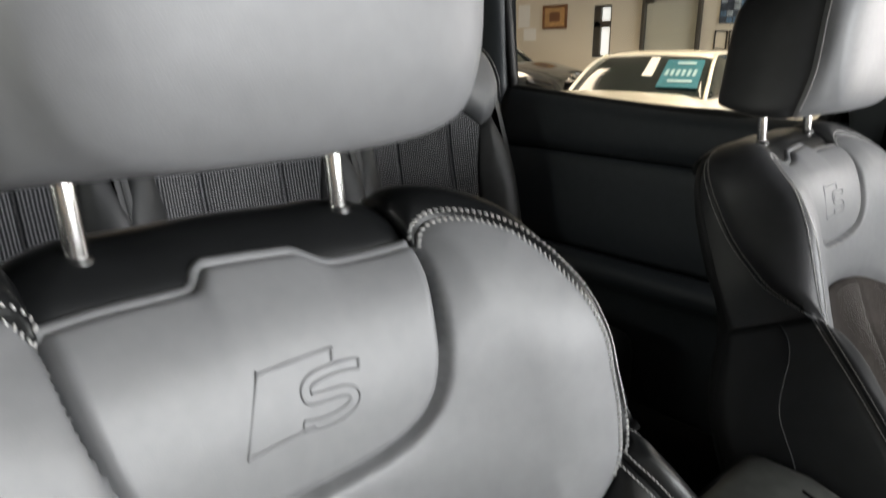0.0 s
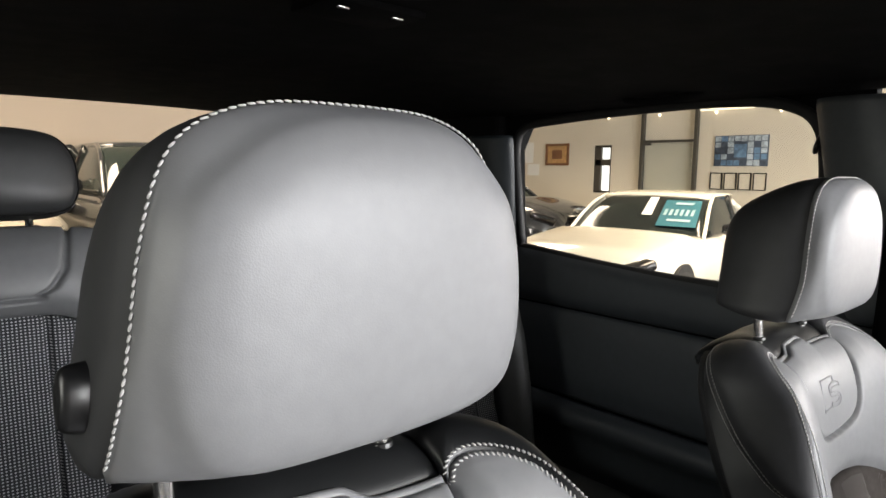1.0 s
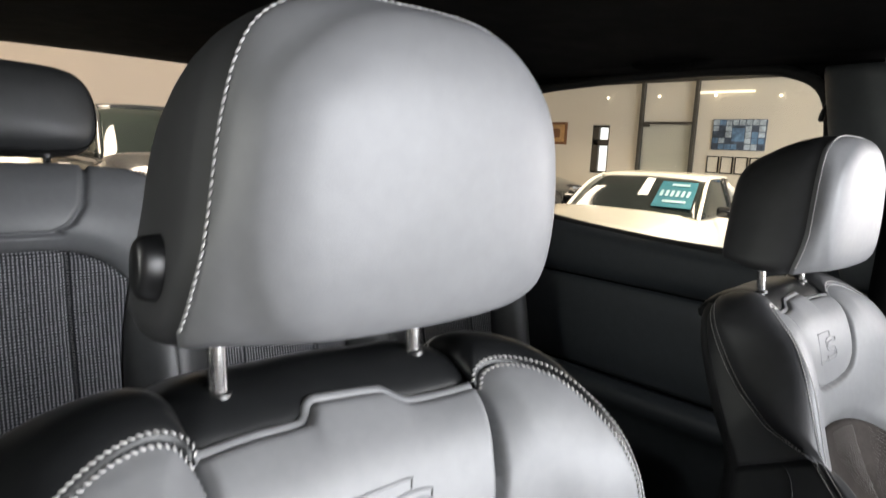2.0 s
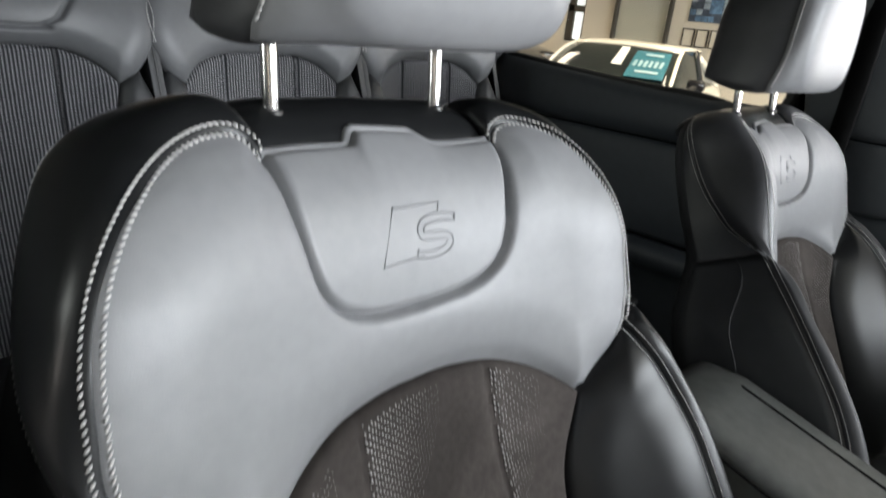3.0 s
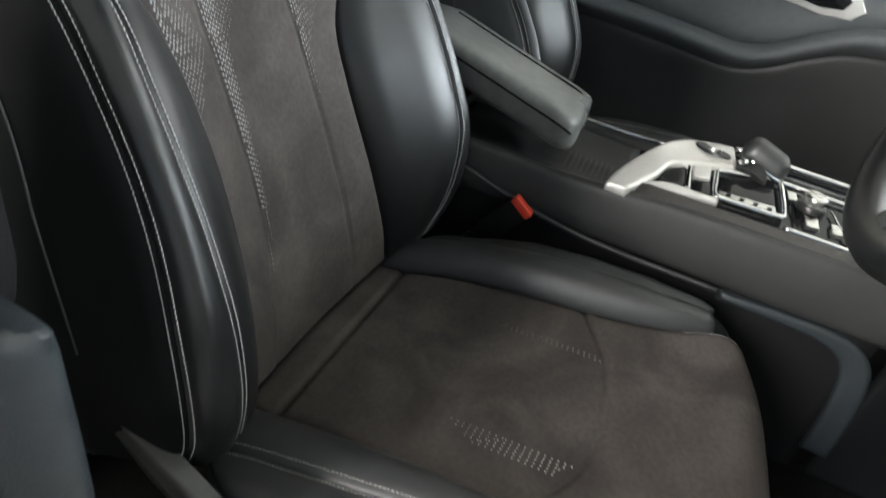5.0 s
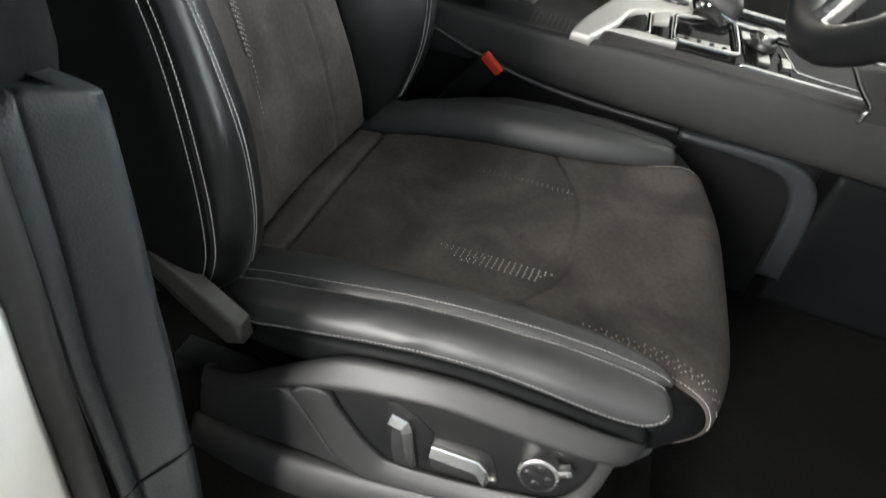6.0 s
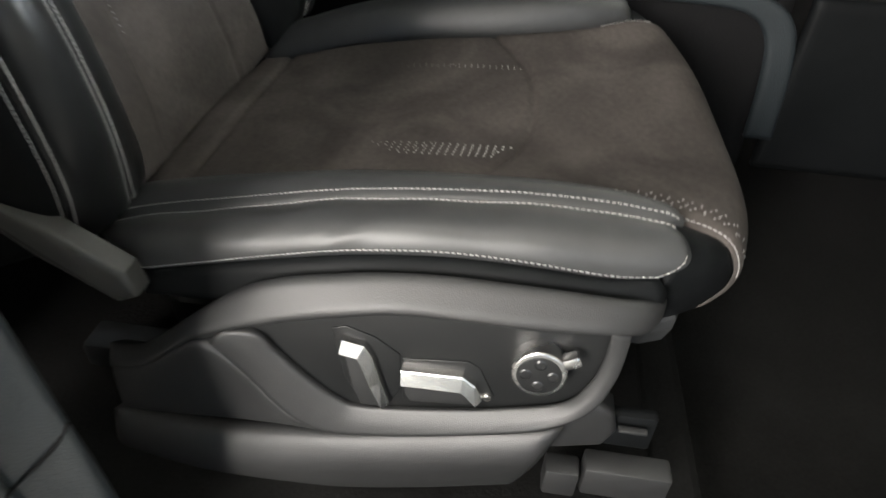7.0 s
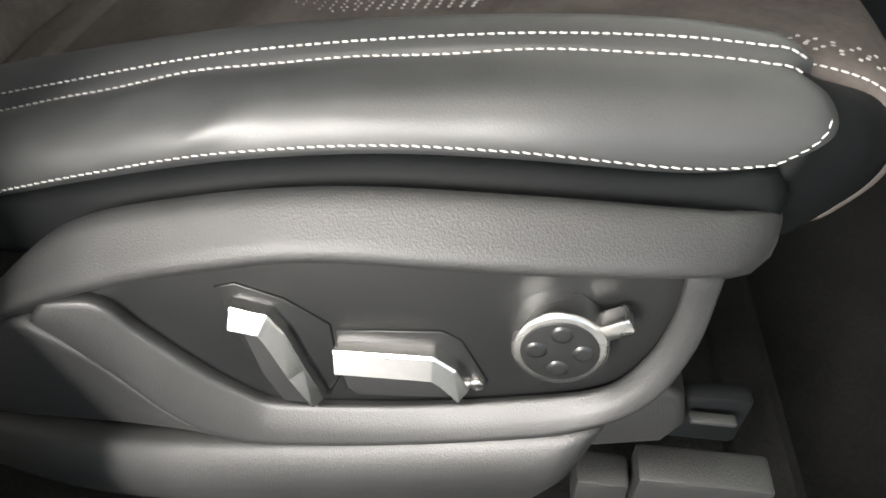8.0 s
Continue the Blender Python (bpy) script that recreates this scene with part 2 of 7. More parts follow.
def box(size, at=(0, 0, 0), bevel=0.0, turn=None, bm=None, segments=2):
    """A bevelled box in a bmesh."""
    own = bmesh.new()
    bmesh.ops.create_cube(own, size=1.0)
    bmesh.ops.scale(own, vec=size, verts=own.verts)
    if bevel:
        bmesh.ops.bevel(own, geom=own.edges[:], offset=min(bevel, 0.49 * min(size)), segments=segments, profile=0.5, affect="EDGES")
    m = Matrix.Translation(at) @ (turn.to_4x4() if turn else Matrix())
    bmesh.ops.transform(own, matrix=m, verts=own.verts)
    if bm is None:
        return own
    tmp = bpy.data.meshes.new("tmp")
    own.to_mesh(tmp)
    own.free()
    bm.from_mesh(tmp)
    bpy.data.meshes.remove(tmp)
    return bm


def turned(a, b):
    """Rotation that lays z along a to b."""
    return (Vector(b) - Vector(a)).to_track_quat("Z", "Y").to_matrix()


def rod(a, b, r, r2=None, sides=20, bevel=0.0):
    bm = bmesh.new()
    length = (Vector(b) - Vector(a)).length
    bmesh.ops.create_cone(bm, cap_ends=True, segments=sides, radius1=r, radius2=r if r2 is None else r2, depth=length)
    if bevel:
        rim = [e for e in bm.edges if abs(e.verts[0].co.z - e.verts[1].co.z) < 1e-6]
        bmesh.ops.bevel(bm, geom=rim, offset=bevel, segments=3, profile=0.5, affect="EDGES")
    m = Matrix.Translation((Vector(a) + Vector(b)) / 2) @ turned(a, b).to_4x4()
    bmesh.ops.transform(bm, matrix=m, verts=bm.verts)
    return bm


def spline(points, n):
    """n even steps along a Catmull-Rom curve through the points."""
    p = np.array(points, float)
    p = np.vstack([2 * p[0] - p[1], p, 2 * p[-1] - p[-2]])
    out = []
    for i in range(1, len(p) - 2):
        s = np.linspace(0, 1, 24, endpoint=False)[:, None]
        a, b, c, d = p[i - 1], p[i], p[i + 1], p[i + 2]
        out.append(0.5 * (2 * b + (c - a) * s + (2 * a - 5 * b + 4 * c - d) * s**2 + (3 * b - a - 3 * c + d) * s**3))
    q = np.vstack([*out, p[-2]])
    far = np.r_[0, np.cumsum(np.linalg.norm(np.diff(q, axis=0), axis=1))]
    at = np.linspace(0, far[-1], n)
    return np.stack([np.interp(at, far, q[:, k]) for k in range(q.shape[1])], 1)


def coons(bottom, top, left, right, nu, nv):
    """A surface that fills four border curves."""
    b, t, l, r = spline(bottom, nu), spline(top, nu), spline(left, nv), spline(right, nv)
    u, v = np.linspace(0, 1, nu)[None, :, None], np.linspace(0, 1, nv)[:, None, None]
    g = (1 - v) * b[None] + v * t[None] + (1 - u) * l[:, None] + u * r[:, None]
    g -= (1 - u) * (1 - v) * b[0] + u * (1 - v) * b[-1] + (1 - u) * v * t[0] + u * v * t[-1]
    return g


def ruled(a, b, nu, nv, extra=()):
    """A surface lofted from curve a to curve b, by way of extra curves."""
    rows = [spline(c, nu) for c in (a, *extra, b)]
    return np.stack([spline([row[i] for row in rows], nv) for i in range(nu)], 1)


def grid_normals(g):
    du, dv = np.gradient(g, axis=1), np.gradient(g, axis=0)
    n = np.cross(du, dv)
    return n / (np.linalg.norm(n, axis=2, keepdims=True) + 1e-12)


def border(nv, nu):
    return [(0, i) for i in range(nu)] + [(j, nu - 1) for j in range(1, nv)] + [(nv - 1, i) for i in range(nu - 2, -1, -1)] + [(j, 0) for j in range(nv - 2, 0, -1)]


def border_distance(g):
    nv, nu, _ = g.shape
    edge = np.array([g[j, i] for j, i in border(nv, nu)])
    flat = g.reshape(-1, 3)
    d = np.full(len(flat), 1e9)
    for k in range(0, len(edge), 64):
        d = np.minimum(d, np.linalg.norm(flat[:, None] - edge[None, k : k + 64], axis=2).min(1))
    return d.reshape(nv, nu)


LAST = {}


def edge_line(side, inset, proud=0.0005):
    """A line on the last panel that runs along one of its borders (l, r, b, t), inset from it; with the surface's normals."""
    p, n = LAST["p"], LAST["n"]
    if side in "bt":
        p, n = p.transpose(1, 0, 2), n.transpose(1, 0, 2)
    if side in "rt":
        p, n = p[:, ::-1], n[:, ::-1]
    line, out = [], []
    for row, nor in zip(p, n):
        far = np.r_[0, np.cumsum(np.linalg.norm(np.diff(row, axis=0), axis=1))]
        line.append([np.interp(inset, far, row[:, k]) for k in range(3)])
        out.append([np.interp(inset, far, nor[:, k]) for k in range(3)])
    line, out = np.array(line), np.array(out)
    return line + out * proud, out


def pad(name, g, mat, parent, out, puff=0.0, round_at=0.02, rim=0.012, label="", shape=None):
    """A padded panel: the surface g, swollen towards out by puff, rolled over round its border and tucked in by rim."""
    nv, nu, _ = g.shape
    n = grid_normals(g)
    if (n * np.array(out)).sum() < 0:
        n = -n
    d = border_distance(g)
    k = np.clip(d / round_at, 0, 1)
    h = puff * np.clip(1 - (1 - k) ** 2, 0, 1) ** 0.75
    if shape is not None:
        h = h + shape(g)
    p = g + n * h[..., None]
    LAST["p"], LAST["n"] = p, n
    verts = [v for v in p.reshape(-1, 3)]
    faces = [(j * nu + i, j * nu + i + 1, (j + 1) * nu + i + 1, (j + 1) * nu + i) for j in range(nv - 1) for i in range(nu - 1)]
    if rim:
        ring = border(nv, nu)
        first = len(verts)
        verts += [p[j, i] - n[j, i] * rim for j, i in ring]
        for a in range(len(ring)):
            b = (a + 1) % len(ring)
            faces.append((ring[a][0] * nu + ring[a][1], first + a, first + b, ring[b][0] * nu + ring[b][1]))
    q = faces[0]
    face_n = np.cross(np.array(verts[q[1]]) - verts[q[0]], np.array(verts[q[3]]) - verts[q[0]])
    if face_n @ n[0, 0] < 0:
        faces = [f[::-1] for f in faces]
    return mesh_part(name, verts, faces, mat, parent, label)


def stitches(name, curves, parent, pitch=0.0046, length=0.0034, radius=0.00085, mat=None, label="", slant_by=0.5):
    """Rows of thread stitches; each curve is (points, out): the stitches lie a little proud towards out."""
    verts, faces = [], []
    for points, out in curves:
        q = spline(points, 600)
        far = np.r_[0, np.cumsum(np.linalg.norm(np.diff(q, axis=0), axis=1))]
        outs = np.array(out, float)
        outs = spline(outs, 600) if outs.ndim == 2 else np.tile(outs, (600, 1))
        for s in np.arange(0, far[-1] - length, pitch):
            a = np.array([np.interp(s, far, q[:, k]) for k in range(3)])
            b = np.array([np.interp(s + length, far, q[:, k]) for k in range(3)])
            d = (b - a) / (np.linalg.norm(b - a) + 1e-9)
            o = outs[min(599, int(np.searchsorted(far, s)))]
            side = np.cross(d, o)
            side /= np.linalg.norm(side) + 1e-9
            up = np.cross(side, d)
            base = len(verts)
            slant = side * radius * slant_by
            for c, k in ((a - slant, 0.55), (a * 0.75 + b * 0.25 - slant * 0.5, 1.0), (a * 0.25 + b * 0.75 + slant * 0.5, 1.0), (b + slant, 0.55)):
                for e in (side, up, -side, -up):
                    verts.append(c + e * radius * k + up * radius * 0.35)
            for r in range(3):
                for e in range(4):
                    faces.append((base + 4 * r + e, base + 4 * r + (e + 1) % 4, base + 4 * r + 4 + (e + 1) % 4, base + 4 * r + 4 + e))
            faces += [(base + 3, base + 2, base + 1, base), (base + 12, base + 13, base + 14, base + 15)]
    return tagged(mesh_part(name, verts, faces, mat or THREAD, parent, label), kind="stuff")


def tube(name, points, r, mat, parent=None, label="", n=60, sides=8, closed=False):
    """A round cord along a curve."""
    q = spline([*points, points[0]] if closed else points, n)
    verts, faces = [], []
    up = np.array([0.13, 0.21, 0.97])
    for i in range(n):
        d = q[min(i + 1, n - 1)] - q[max(i - 1, 0)]
        if closed and i in (0, n - 1):
            d = q[1] - q[-2]
        d = d / (np.linalg.norm(d) + 1e-9)
        a = np.cross(d, up)
        a /= np.linalg.norm(a) + 1e-9
        b = np.cross(d, a)
        for k in range(sides):
            w = 2 * math.pi * k / sides
            verts.append(q[i] + r * (math.cos(w) * a + math.sin(w) * b))
    for i in range(n - 1):
        for k in range(sides):
            faces.append((i * sides + k, i * sides + (k + 1) % sides, (i + 1) * sides + (k + 1) % sides, (i + 1) * sides + k))
    if not closed:
        faces += [tuple(range(sides - 1, -1, -1)), tuple(range((n - 1) * sides, n * sides))]
    return mesh_part(name, verts, faces, mat, parent, label)


def slab(outline, lift, thick, bevel=0.003):
    """A plate: an outline of 3D points, pushed back along lift by thick, with its front edge eased."""
    bm = bmesh.new()
    vs = [bm.verts.new(p) for p in outline]
    f = bm.faces.new(vs)
    out = Vector(lift).normalized()
    got = bmesh.ops.extrude_face_region(bm, geom=[f])
    bmesh.ops.translate(bm, vec=-out * thick, verts=[v for v in got["geom"] if isinstance(v, bmesh.types.BMVert)])
    bm.normal_update()
    if bevel:
        back = [e for e in bm.edges if all((v.co - Vector(outline[0])).dot(out) > -0.2 * thick for v in e.verts)]
        bmesh.ops.bevel(bm, geom=back, offset=bevel, segments=3, profile=0.5, affect="EDGES")
    return bm

# ---- front seats ----
RECLINE = radians(20)
BACK_BASE = np.array([0.0, 0.068, 0.726])
UP_BACK = np.array([0.0, math.sin(RECLINE), math.cos(RECLINE)])
SEAT_FOOT = np.array([0.0, -0.15, 0.56])


def front_seat(where, hand, label, driver):
    """A sports seat. hand is 1 where the outer side is to -x, and -1 where it is to +x."""
    seat = thing("front_seat", where, label, "car seat", "front seats")

    # the passenger's backrest leans back a little further
    recline = RECLINE if driver else RECLINE + radians(2)
    up_back = np.array([0.0, math.sin(recline), math.cos(recline)])
    out_back = np.array([0.0, -math.cos(recline), math.sin(recline)])
    back_base = BACK_BASE + 0.45 * (UP_BACK - up_back)

    def inner_side(v):
        """The inner shoulder is narrower and stands further forward; this says how much of that a height gets."""
        k = np.clip((v - 0.36) / 0.09, 0, 1)
        return k * k * (3 - 2 * k)

    def off(v):
        """The backrests lean a little towards the doors."""
        return -0.007 * hand * np.clip(v / 0.35, 0, 1)

    def B(x, v, w):
        if x < 0:
            v = v + 0.006 * min(1.0, max(0.0, (v - 0.605) / 0.03)) * min(1.0, -x / 0.06)
        if x > 0:
            k = float(inner_side(v))
            x, w = x * (1 - 0.108 * k * min(1.0, (x / 0.24) ** 2)) - 0.006 * math.exp(-(((v - 0.585) / 0.03) ** 2)) * min(1.0, (x / 0.2) ** 2), w + 0.022 * k * (x / 0.24) ** 2
        p = back_base + v * up_back + w * out_back - SEAT_FOOT
        return (x * hand + float(off(v)), p[1], p[2])

    def C(x, y, z):
        return (x * hand, y - SEAT_FOOT[1], z - SEAT_FOOT[2])

    def both(points, f):
        return [f(*p) for p in points], [f(-p[0], *p[1:]) for p in points]

    face, sky_up = tuple(out_back), (0, 0, 1)
    # border curves of the backrest, for one half (x, up, out)
    arch = [(-0.157, 0.388, 0), (-0.140, 0.405, 0), (-0.113, 0.424, 0), (-0.078, 0.439, 0), (-0.035, 0.446, 0), (0, 0.447, 0), (0.035, 0.446, 0), (0.078, 0.439, 0), (0.113, 0.424, 0), (0.140, 0.405, 0), (0.157, 0.388, 0)]
    wing = [(0.157, 0.388), (0.177, 0.404), (0.200, 0.421), (0.2175, 0.442), (0.2205, 0.470), (0.2200, 0.500), (0.2180, 0.530), (0.2105, 0.562), (0.195, 0.592), (0.172, 0.617), (0.148, 0.631), (0.125, 0.6365), (0.110, 0.632), (0.103, 0.622)]
    hollow = spline([(0.36, 0.004), (0.388, 0.001), (0.42, -0.007), (0.453, -0.012), (0.50, -0.007), (0.545, -0.001), (0.575, 0.000), (0.600, -0.002), (0.622, -0.009), (0.642, -0.016), (0.68, -0.022)], 300)

    def form(x, v):
        """How far the shoulder area stands out: hollow in the middle, forward at its wings."""
        return np.interp(v, hollow[:, 0], hollow[:, 1]) + 0.036 * (np.abs(x) / 0.2255) ** 2

    wing = [(x + 0.014 * min(1.0, (v - 0.388) / 0.08) * (x / 0.2255) ** 2, v) for x, v in wing]
    wing = [(x, v, float(form(x, v))) for x, v in wing]
    arch = [(x, v, float(form(x, v))) for x, v, _ in arch]
    lobe, wing = wing[-4:], wing[:-4]
    crown = [wing[-1], *lobe, (0.085, 0.615, -0.004), (0.05, 0.612, -0.004), (0, 0.611, -0.004)]
    crown = [(-x, v, w) for x, v, w in crown] + crown[-2::-1]
    wing_r, wing_l = both(wing, B)
    g = coons([B(*p) for p in arch], [B(*p) for p in crown], wing_l, wing_r, 150, 110)

    def straight(x, v):
        return np.abs(np.where(x > 0, x / (1 - 0.108 * inner_side(v) * np.minimum(1.0, (x / 0.209) ** 2)), x))

    def settle(q, lift=0.0):
        """Lays a panel of the shoulder area onto its hollowed form."""
        rel = q + SEAT_FOOT - back_base
        v, w = rel @ up_back, rel @ out_back
        along = (rel[..., 0] - off(v)) * hand
        x, k = straight(along, v), np.where(along > 0, inner_side(v), 0)
        return q + (form(x, v) + 0.022 * k * (x / 0.24) ** 2 + lift - w)[..., None] * out_back

    g = settle(g)
    pocket = spline([(0.107, 0.66), (0.1055, 0.605), (0.1015, 0.575), (0.0965, 0.552), (0.0890, 0.534), (0.074, 0.520), (0.047, 0.511), (0, 0.508)], 60)

    def sunk(q):
        # the leather dips under the sewn-in emblem pad and swells again beyond its seam
        rel = q + SEAT_FOOT - back_base
        v = rel @ up_back
        x = straight((rel[..., 0] - off(v)) * hand, v)
        d = np.min(np.linalg.norm(np.stack([x, v], -1)[:, :, None] - pocket, axis=3), axis=2)
        edge = np.interp(v, pocket[::-1, 1], pocket[::-1, 0])
        inside = (x < edge) & (v > 0.508)
        # and rolls inwards along the suede's arch
        foot = np.interp(x, (0, 0.035, 0.078, 0.113, 0.140, 0.157), (0.447, 0.446, 0.439, 0.424, 0.405, 0.388))
        roll = np.where(x < 0.165, -0.006 * np.exp(-((np.maximum(v - foot, 0) / 0.011) ** 2)), 0)
        return roll + np.where(inside, -np.interp(v, (0.560, 0.590), (0.013, 0.030)), -np.interp(v, (0.59, 0.615), (0.008, 0.003)) * np.exp(-((d / 0.0024) ** 2)) - 0.003 * np.exp(-d / 0.014))

    pad("upper_backrest", g, GREY_LEATHER, seat, face, 0.017, 0.060, 0.016, "light grey leather shoulder panel", sunk)
    # the bold rows turn over the lobes and end at the emblem pad's corners
    bold_seams, seams = [], []
    over, over_n = edge_line("t", 0.0045)
    for side, turn in (("l", slice(4, None)), ("r", slice(-5, None, -1))):
        line, nor = edge_line(side, 0.0045)
        top, top_n = over[turn][:48], over_n[turn][:48]
        keep = np.abs(top[:, 0] + 0.007 * hand) > 0.099
        bold_seams.append((np.vstack([line[26:-5], top[keep]]), np.vstack([nor[26:-5], top_n[keep]])))
    # emblem pad with its stepped upper edge
    low = [(-0.0890, 0.534, 0), (-0.074, 0.520, 0), (-0.047, 0.511, 0), (0, 0.508, 0), (0.047, 0.511, 0), (0.074, 0.520, 0), (0.0890, 0.534, 0)]
    step = [(-0.106, 0.6245, 0), (-0.075, 0.626, 0), (-0.040, 0.627, 0), (-0.032, 0.629, 0), (-0.026, 0.638, 0), (-0.018, 0.640, 0), (0.026, 0.638, 0), (0.034, 0.634, 0), (0.044, 0.627, 0), (0.054, 0.625, 0), (0.08, 0.624, 0), (0.106, 0.6245, 0)]
    side_r, side_l = both([(0.0890, 0.534, 0), (0.0965, 0.552, 0), (0.1012, 0.575, 0), (0.1050, 0.605, 0), (0.106, 0.6245, 0)], B)
    g = coons([B(*p) for p in low], [B(*p) for p in step], side_l, side_r, 70, 44)
    g = settle(g, 0.0)
    emblem_pad = pad("emblem_pad", g, GREY_LEATHER, seat, face, 0.0125, 0.006, 0.016, "light grey leather pad with an embossed emblem", lambda q: -0.009 * (np.linspace(0, 1, len(q)) ** 7)[:, None] * np.ones(q.shape[1]))
    tube("pad_piping", (LAST["p"] + 0.0055 * LAST["n"])[-1, ::2], 0.0042, GREY_LEATHER, emblem_pad, "rolled upper edge", n=90)
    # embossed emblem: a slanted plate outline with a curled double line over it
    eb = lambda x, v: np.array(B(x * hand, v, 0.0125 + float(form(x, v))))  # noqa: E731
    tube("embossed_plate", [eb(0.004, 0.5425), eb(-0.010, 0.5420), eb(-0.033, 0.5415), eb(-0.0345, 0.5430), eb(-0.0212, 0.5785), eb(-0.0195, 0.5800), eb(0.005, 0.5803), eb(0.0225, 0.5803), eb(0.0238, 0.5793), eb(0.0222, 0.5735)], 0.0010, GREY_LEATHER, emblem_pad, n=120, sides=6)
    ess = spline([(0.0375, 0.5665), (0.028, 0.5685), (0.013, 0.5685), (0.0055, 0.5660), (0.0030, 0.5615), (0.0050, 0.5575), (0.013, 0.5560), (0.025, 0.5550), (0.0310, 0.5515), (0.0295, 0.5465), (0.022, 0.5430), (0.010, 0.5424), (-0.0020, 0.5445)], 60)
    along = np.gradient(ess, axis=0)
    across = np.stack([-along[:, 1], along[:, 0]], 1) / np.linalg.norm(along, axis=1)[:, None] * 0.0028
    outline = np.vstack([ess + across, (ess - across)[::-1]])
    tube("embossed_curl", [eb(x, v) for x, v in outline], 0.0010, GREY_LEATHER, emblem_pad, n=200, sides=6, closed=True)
    # suede insert with two sewn flutes and perforation
    inner = [(0.165, -0.005, 0.008), (0.156, 0.060, 0.014), (0.146, 0.120, 0.018), (0.137, 0.180, 0.018), (0.130, 0.250, 0.014), (0.134, 0.320, 0.010), (0.157, 0.388, wing[0][2])]
    in_r, in_l = both(inner, B)
    g = coons([in_l[0], B(-0.09, -0.012, -0.004), B(0, -0.015, -0.008), B(0.09, -0.012, -0.004), in_r[0]], [B(*p) for p in arch], in_l, in_r, 80, 100)

    def seam_x(v):
        return np.interp(v, (0.0, 0.07, 0.13, 0.19, 0.26, 0.33, 0.385, 0.44), (0.088, 0.083, 0.078, 0.073, 0.071, 0.070, 0.068, 0.066))

    def fluted(q):
        rel = q + SEAT_FOOT - back_base
        v = rel @ up_back
        x = np.abs(rel[..., 0] - off(v))
        swell = 0.009 * np.clip(1 - (x / 0.13) ** 2, 0, 1) * np.interp(v, (0.0, 0.06, 0.14, 0.33, 0.42), (0, 0.5, 1, 1, 0))
        return swell - 0.0045 * np.exp(-(((x - seam_x(v)) / 0.0028) ** 2)) - 0.006 * np.exp(-(((v - 0.0) / 0.03) ** 2))

    insert = pad("backrest_insert", g, SUEDE, seat, face, 0.006, 0.012, 0.012, "brown-grey suede centre panel with perforated bands", fluted)
    # perforation: slanting rows of small slots with a pale backing
    verts, faces = [], []
    n_in = grid_normals(g)
    if (n_in * out_back).sum() < 0:
        n_in = -n_in
    rel = g + SEAT_FOOT - back_base
    flat_v = rel @ up_back
    flat_x = (rel[..., 0] - off(flat_v)) * hand
    h_in = 0.006 * np.clip(1 - (1 - np.clip(border_distance(g) / 0.012, 0, 1)) ** 2, 0, 1) ** 0.75
    surf = g + n_in * (h_in + fluted(g))[..., None]
    arch_top = lambda x: float(np.interp(abs(x), (0, 0.035, 0.078, 0.113, 0.140, 0.157), (0.447, 0.446, 0.439, 0.424, 0.405, 0.388))) - 0.008  # noqa: E731

    def slot(x, v, size):
        k = np.argmin((flat_x - x) ** 2 + (flat_v - v) ** 2)
        j, i = divmod(k, g.shape[1])
        if not (1 < i < g.shape[1] - 2 and 1 < j < g.shape[0] - 2):
            return
        base = surf[j, i] + np.array([(x - flat_x[j, i]) * hand, 0, 0]) + (v - flat_v[j, i]) * up_back + n_in[j, i] * 0.0003
        r, hgt = 0.00068 * size, 0.0017 * size
        b0 = len(verts)
        for sink in (0.0, 0.0015):
            for du, dv in ((-r, -hgt * 0.7), (0, -hgt), (r, -hgt * 0.7), (r, hgt * 0.7), (0, hgt), (-r, hgt * 0.7)):
                verts.append(base + np.array([du * hand - dv * 0.16 * hand, 0, 0]) + dv * up_back - n_in[j, i] * sink)
        faces.append(tuple(range(b0, b0 + 6)))
        faces.extend([(b0 + e, b0 + 6 + e, b0 + 6 + (e + 1) % 6, b0 + (e + 1) % 6) for e in range(6)])

    # two bands start at the sewn flutes and thin out inwards and downwards; a third follows the panel's outer border
    for side_sign, columns, deepest, slope in ((-1, 25, 0.105, 0.034), (1, 15, 0.225, 0.026)):
        for c in range(columns):
            fade = c / columns
            v_end = min(deepest + slope * c, 0.29 + 0.0048 * c)
            v = arch_top(side_sign * 0.066 + 0.0031 * c) - (0.0023 if c % 2 else 0)
            while v > v_end:
                slot(side_sign * float(seam_x(v)) + 0.0036 + 0.0031 * c, v, (1 - 0.68 * fade**0.6) * min(1.0, 0.40 + 9 * (v - v_end)))
                v -= 0.0056
    for c in range(17):
        v = 0.428 - (0.0023 if c % 2 else 0)
        while v > 0.27 + 0.004 * c:
            x = -float(np.interp(v, (0.25, 0.320, 0.388), (0.130, 0.134, 0.157))) + 0.006 + 0.0032 * c
            if v < arch_top(x) and x < -float(seam_x(v)) - 0.006:
                slot(x, v, (0.86 - 0.033 * c) * min(1.0, 0.5 + 7 * (v - 0.27)))
            v -= 0.0056
    tagged(mesh_part("perforation", verts, faces, PERF, insert, "pale perforation slots", False), kind="stuff")

    # side bolsters, their flanks, and the seat's sides
    crest = [(0.216, 0.012, 0.040), (0.234, 0.060, 0.072), (0.245, 0.105, 0.092), (0.250, 0.165, 0.106), (0.246, 0.230, 0.102), (0.243, 0.280, 0.095), (0.239, 0.330, 0.085), (0.232, 0.375, 0.070), (0.227, 0.412, 0.051), wing[3]]
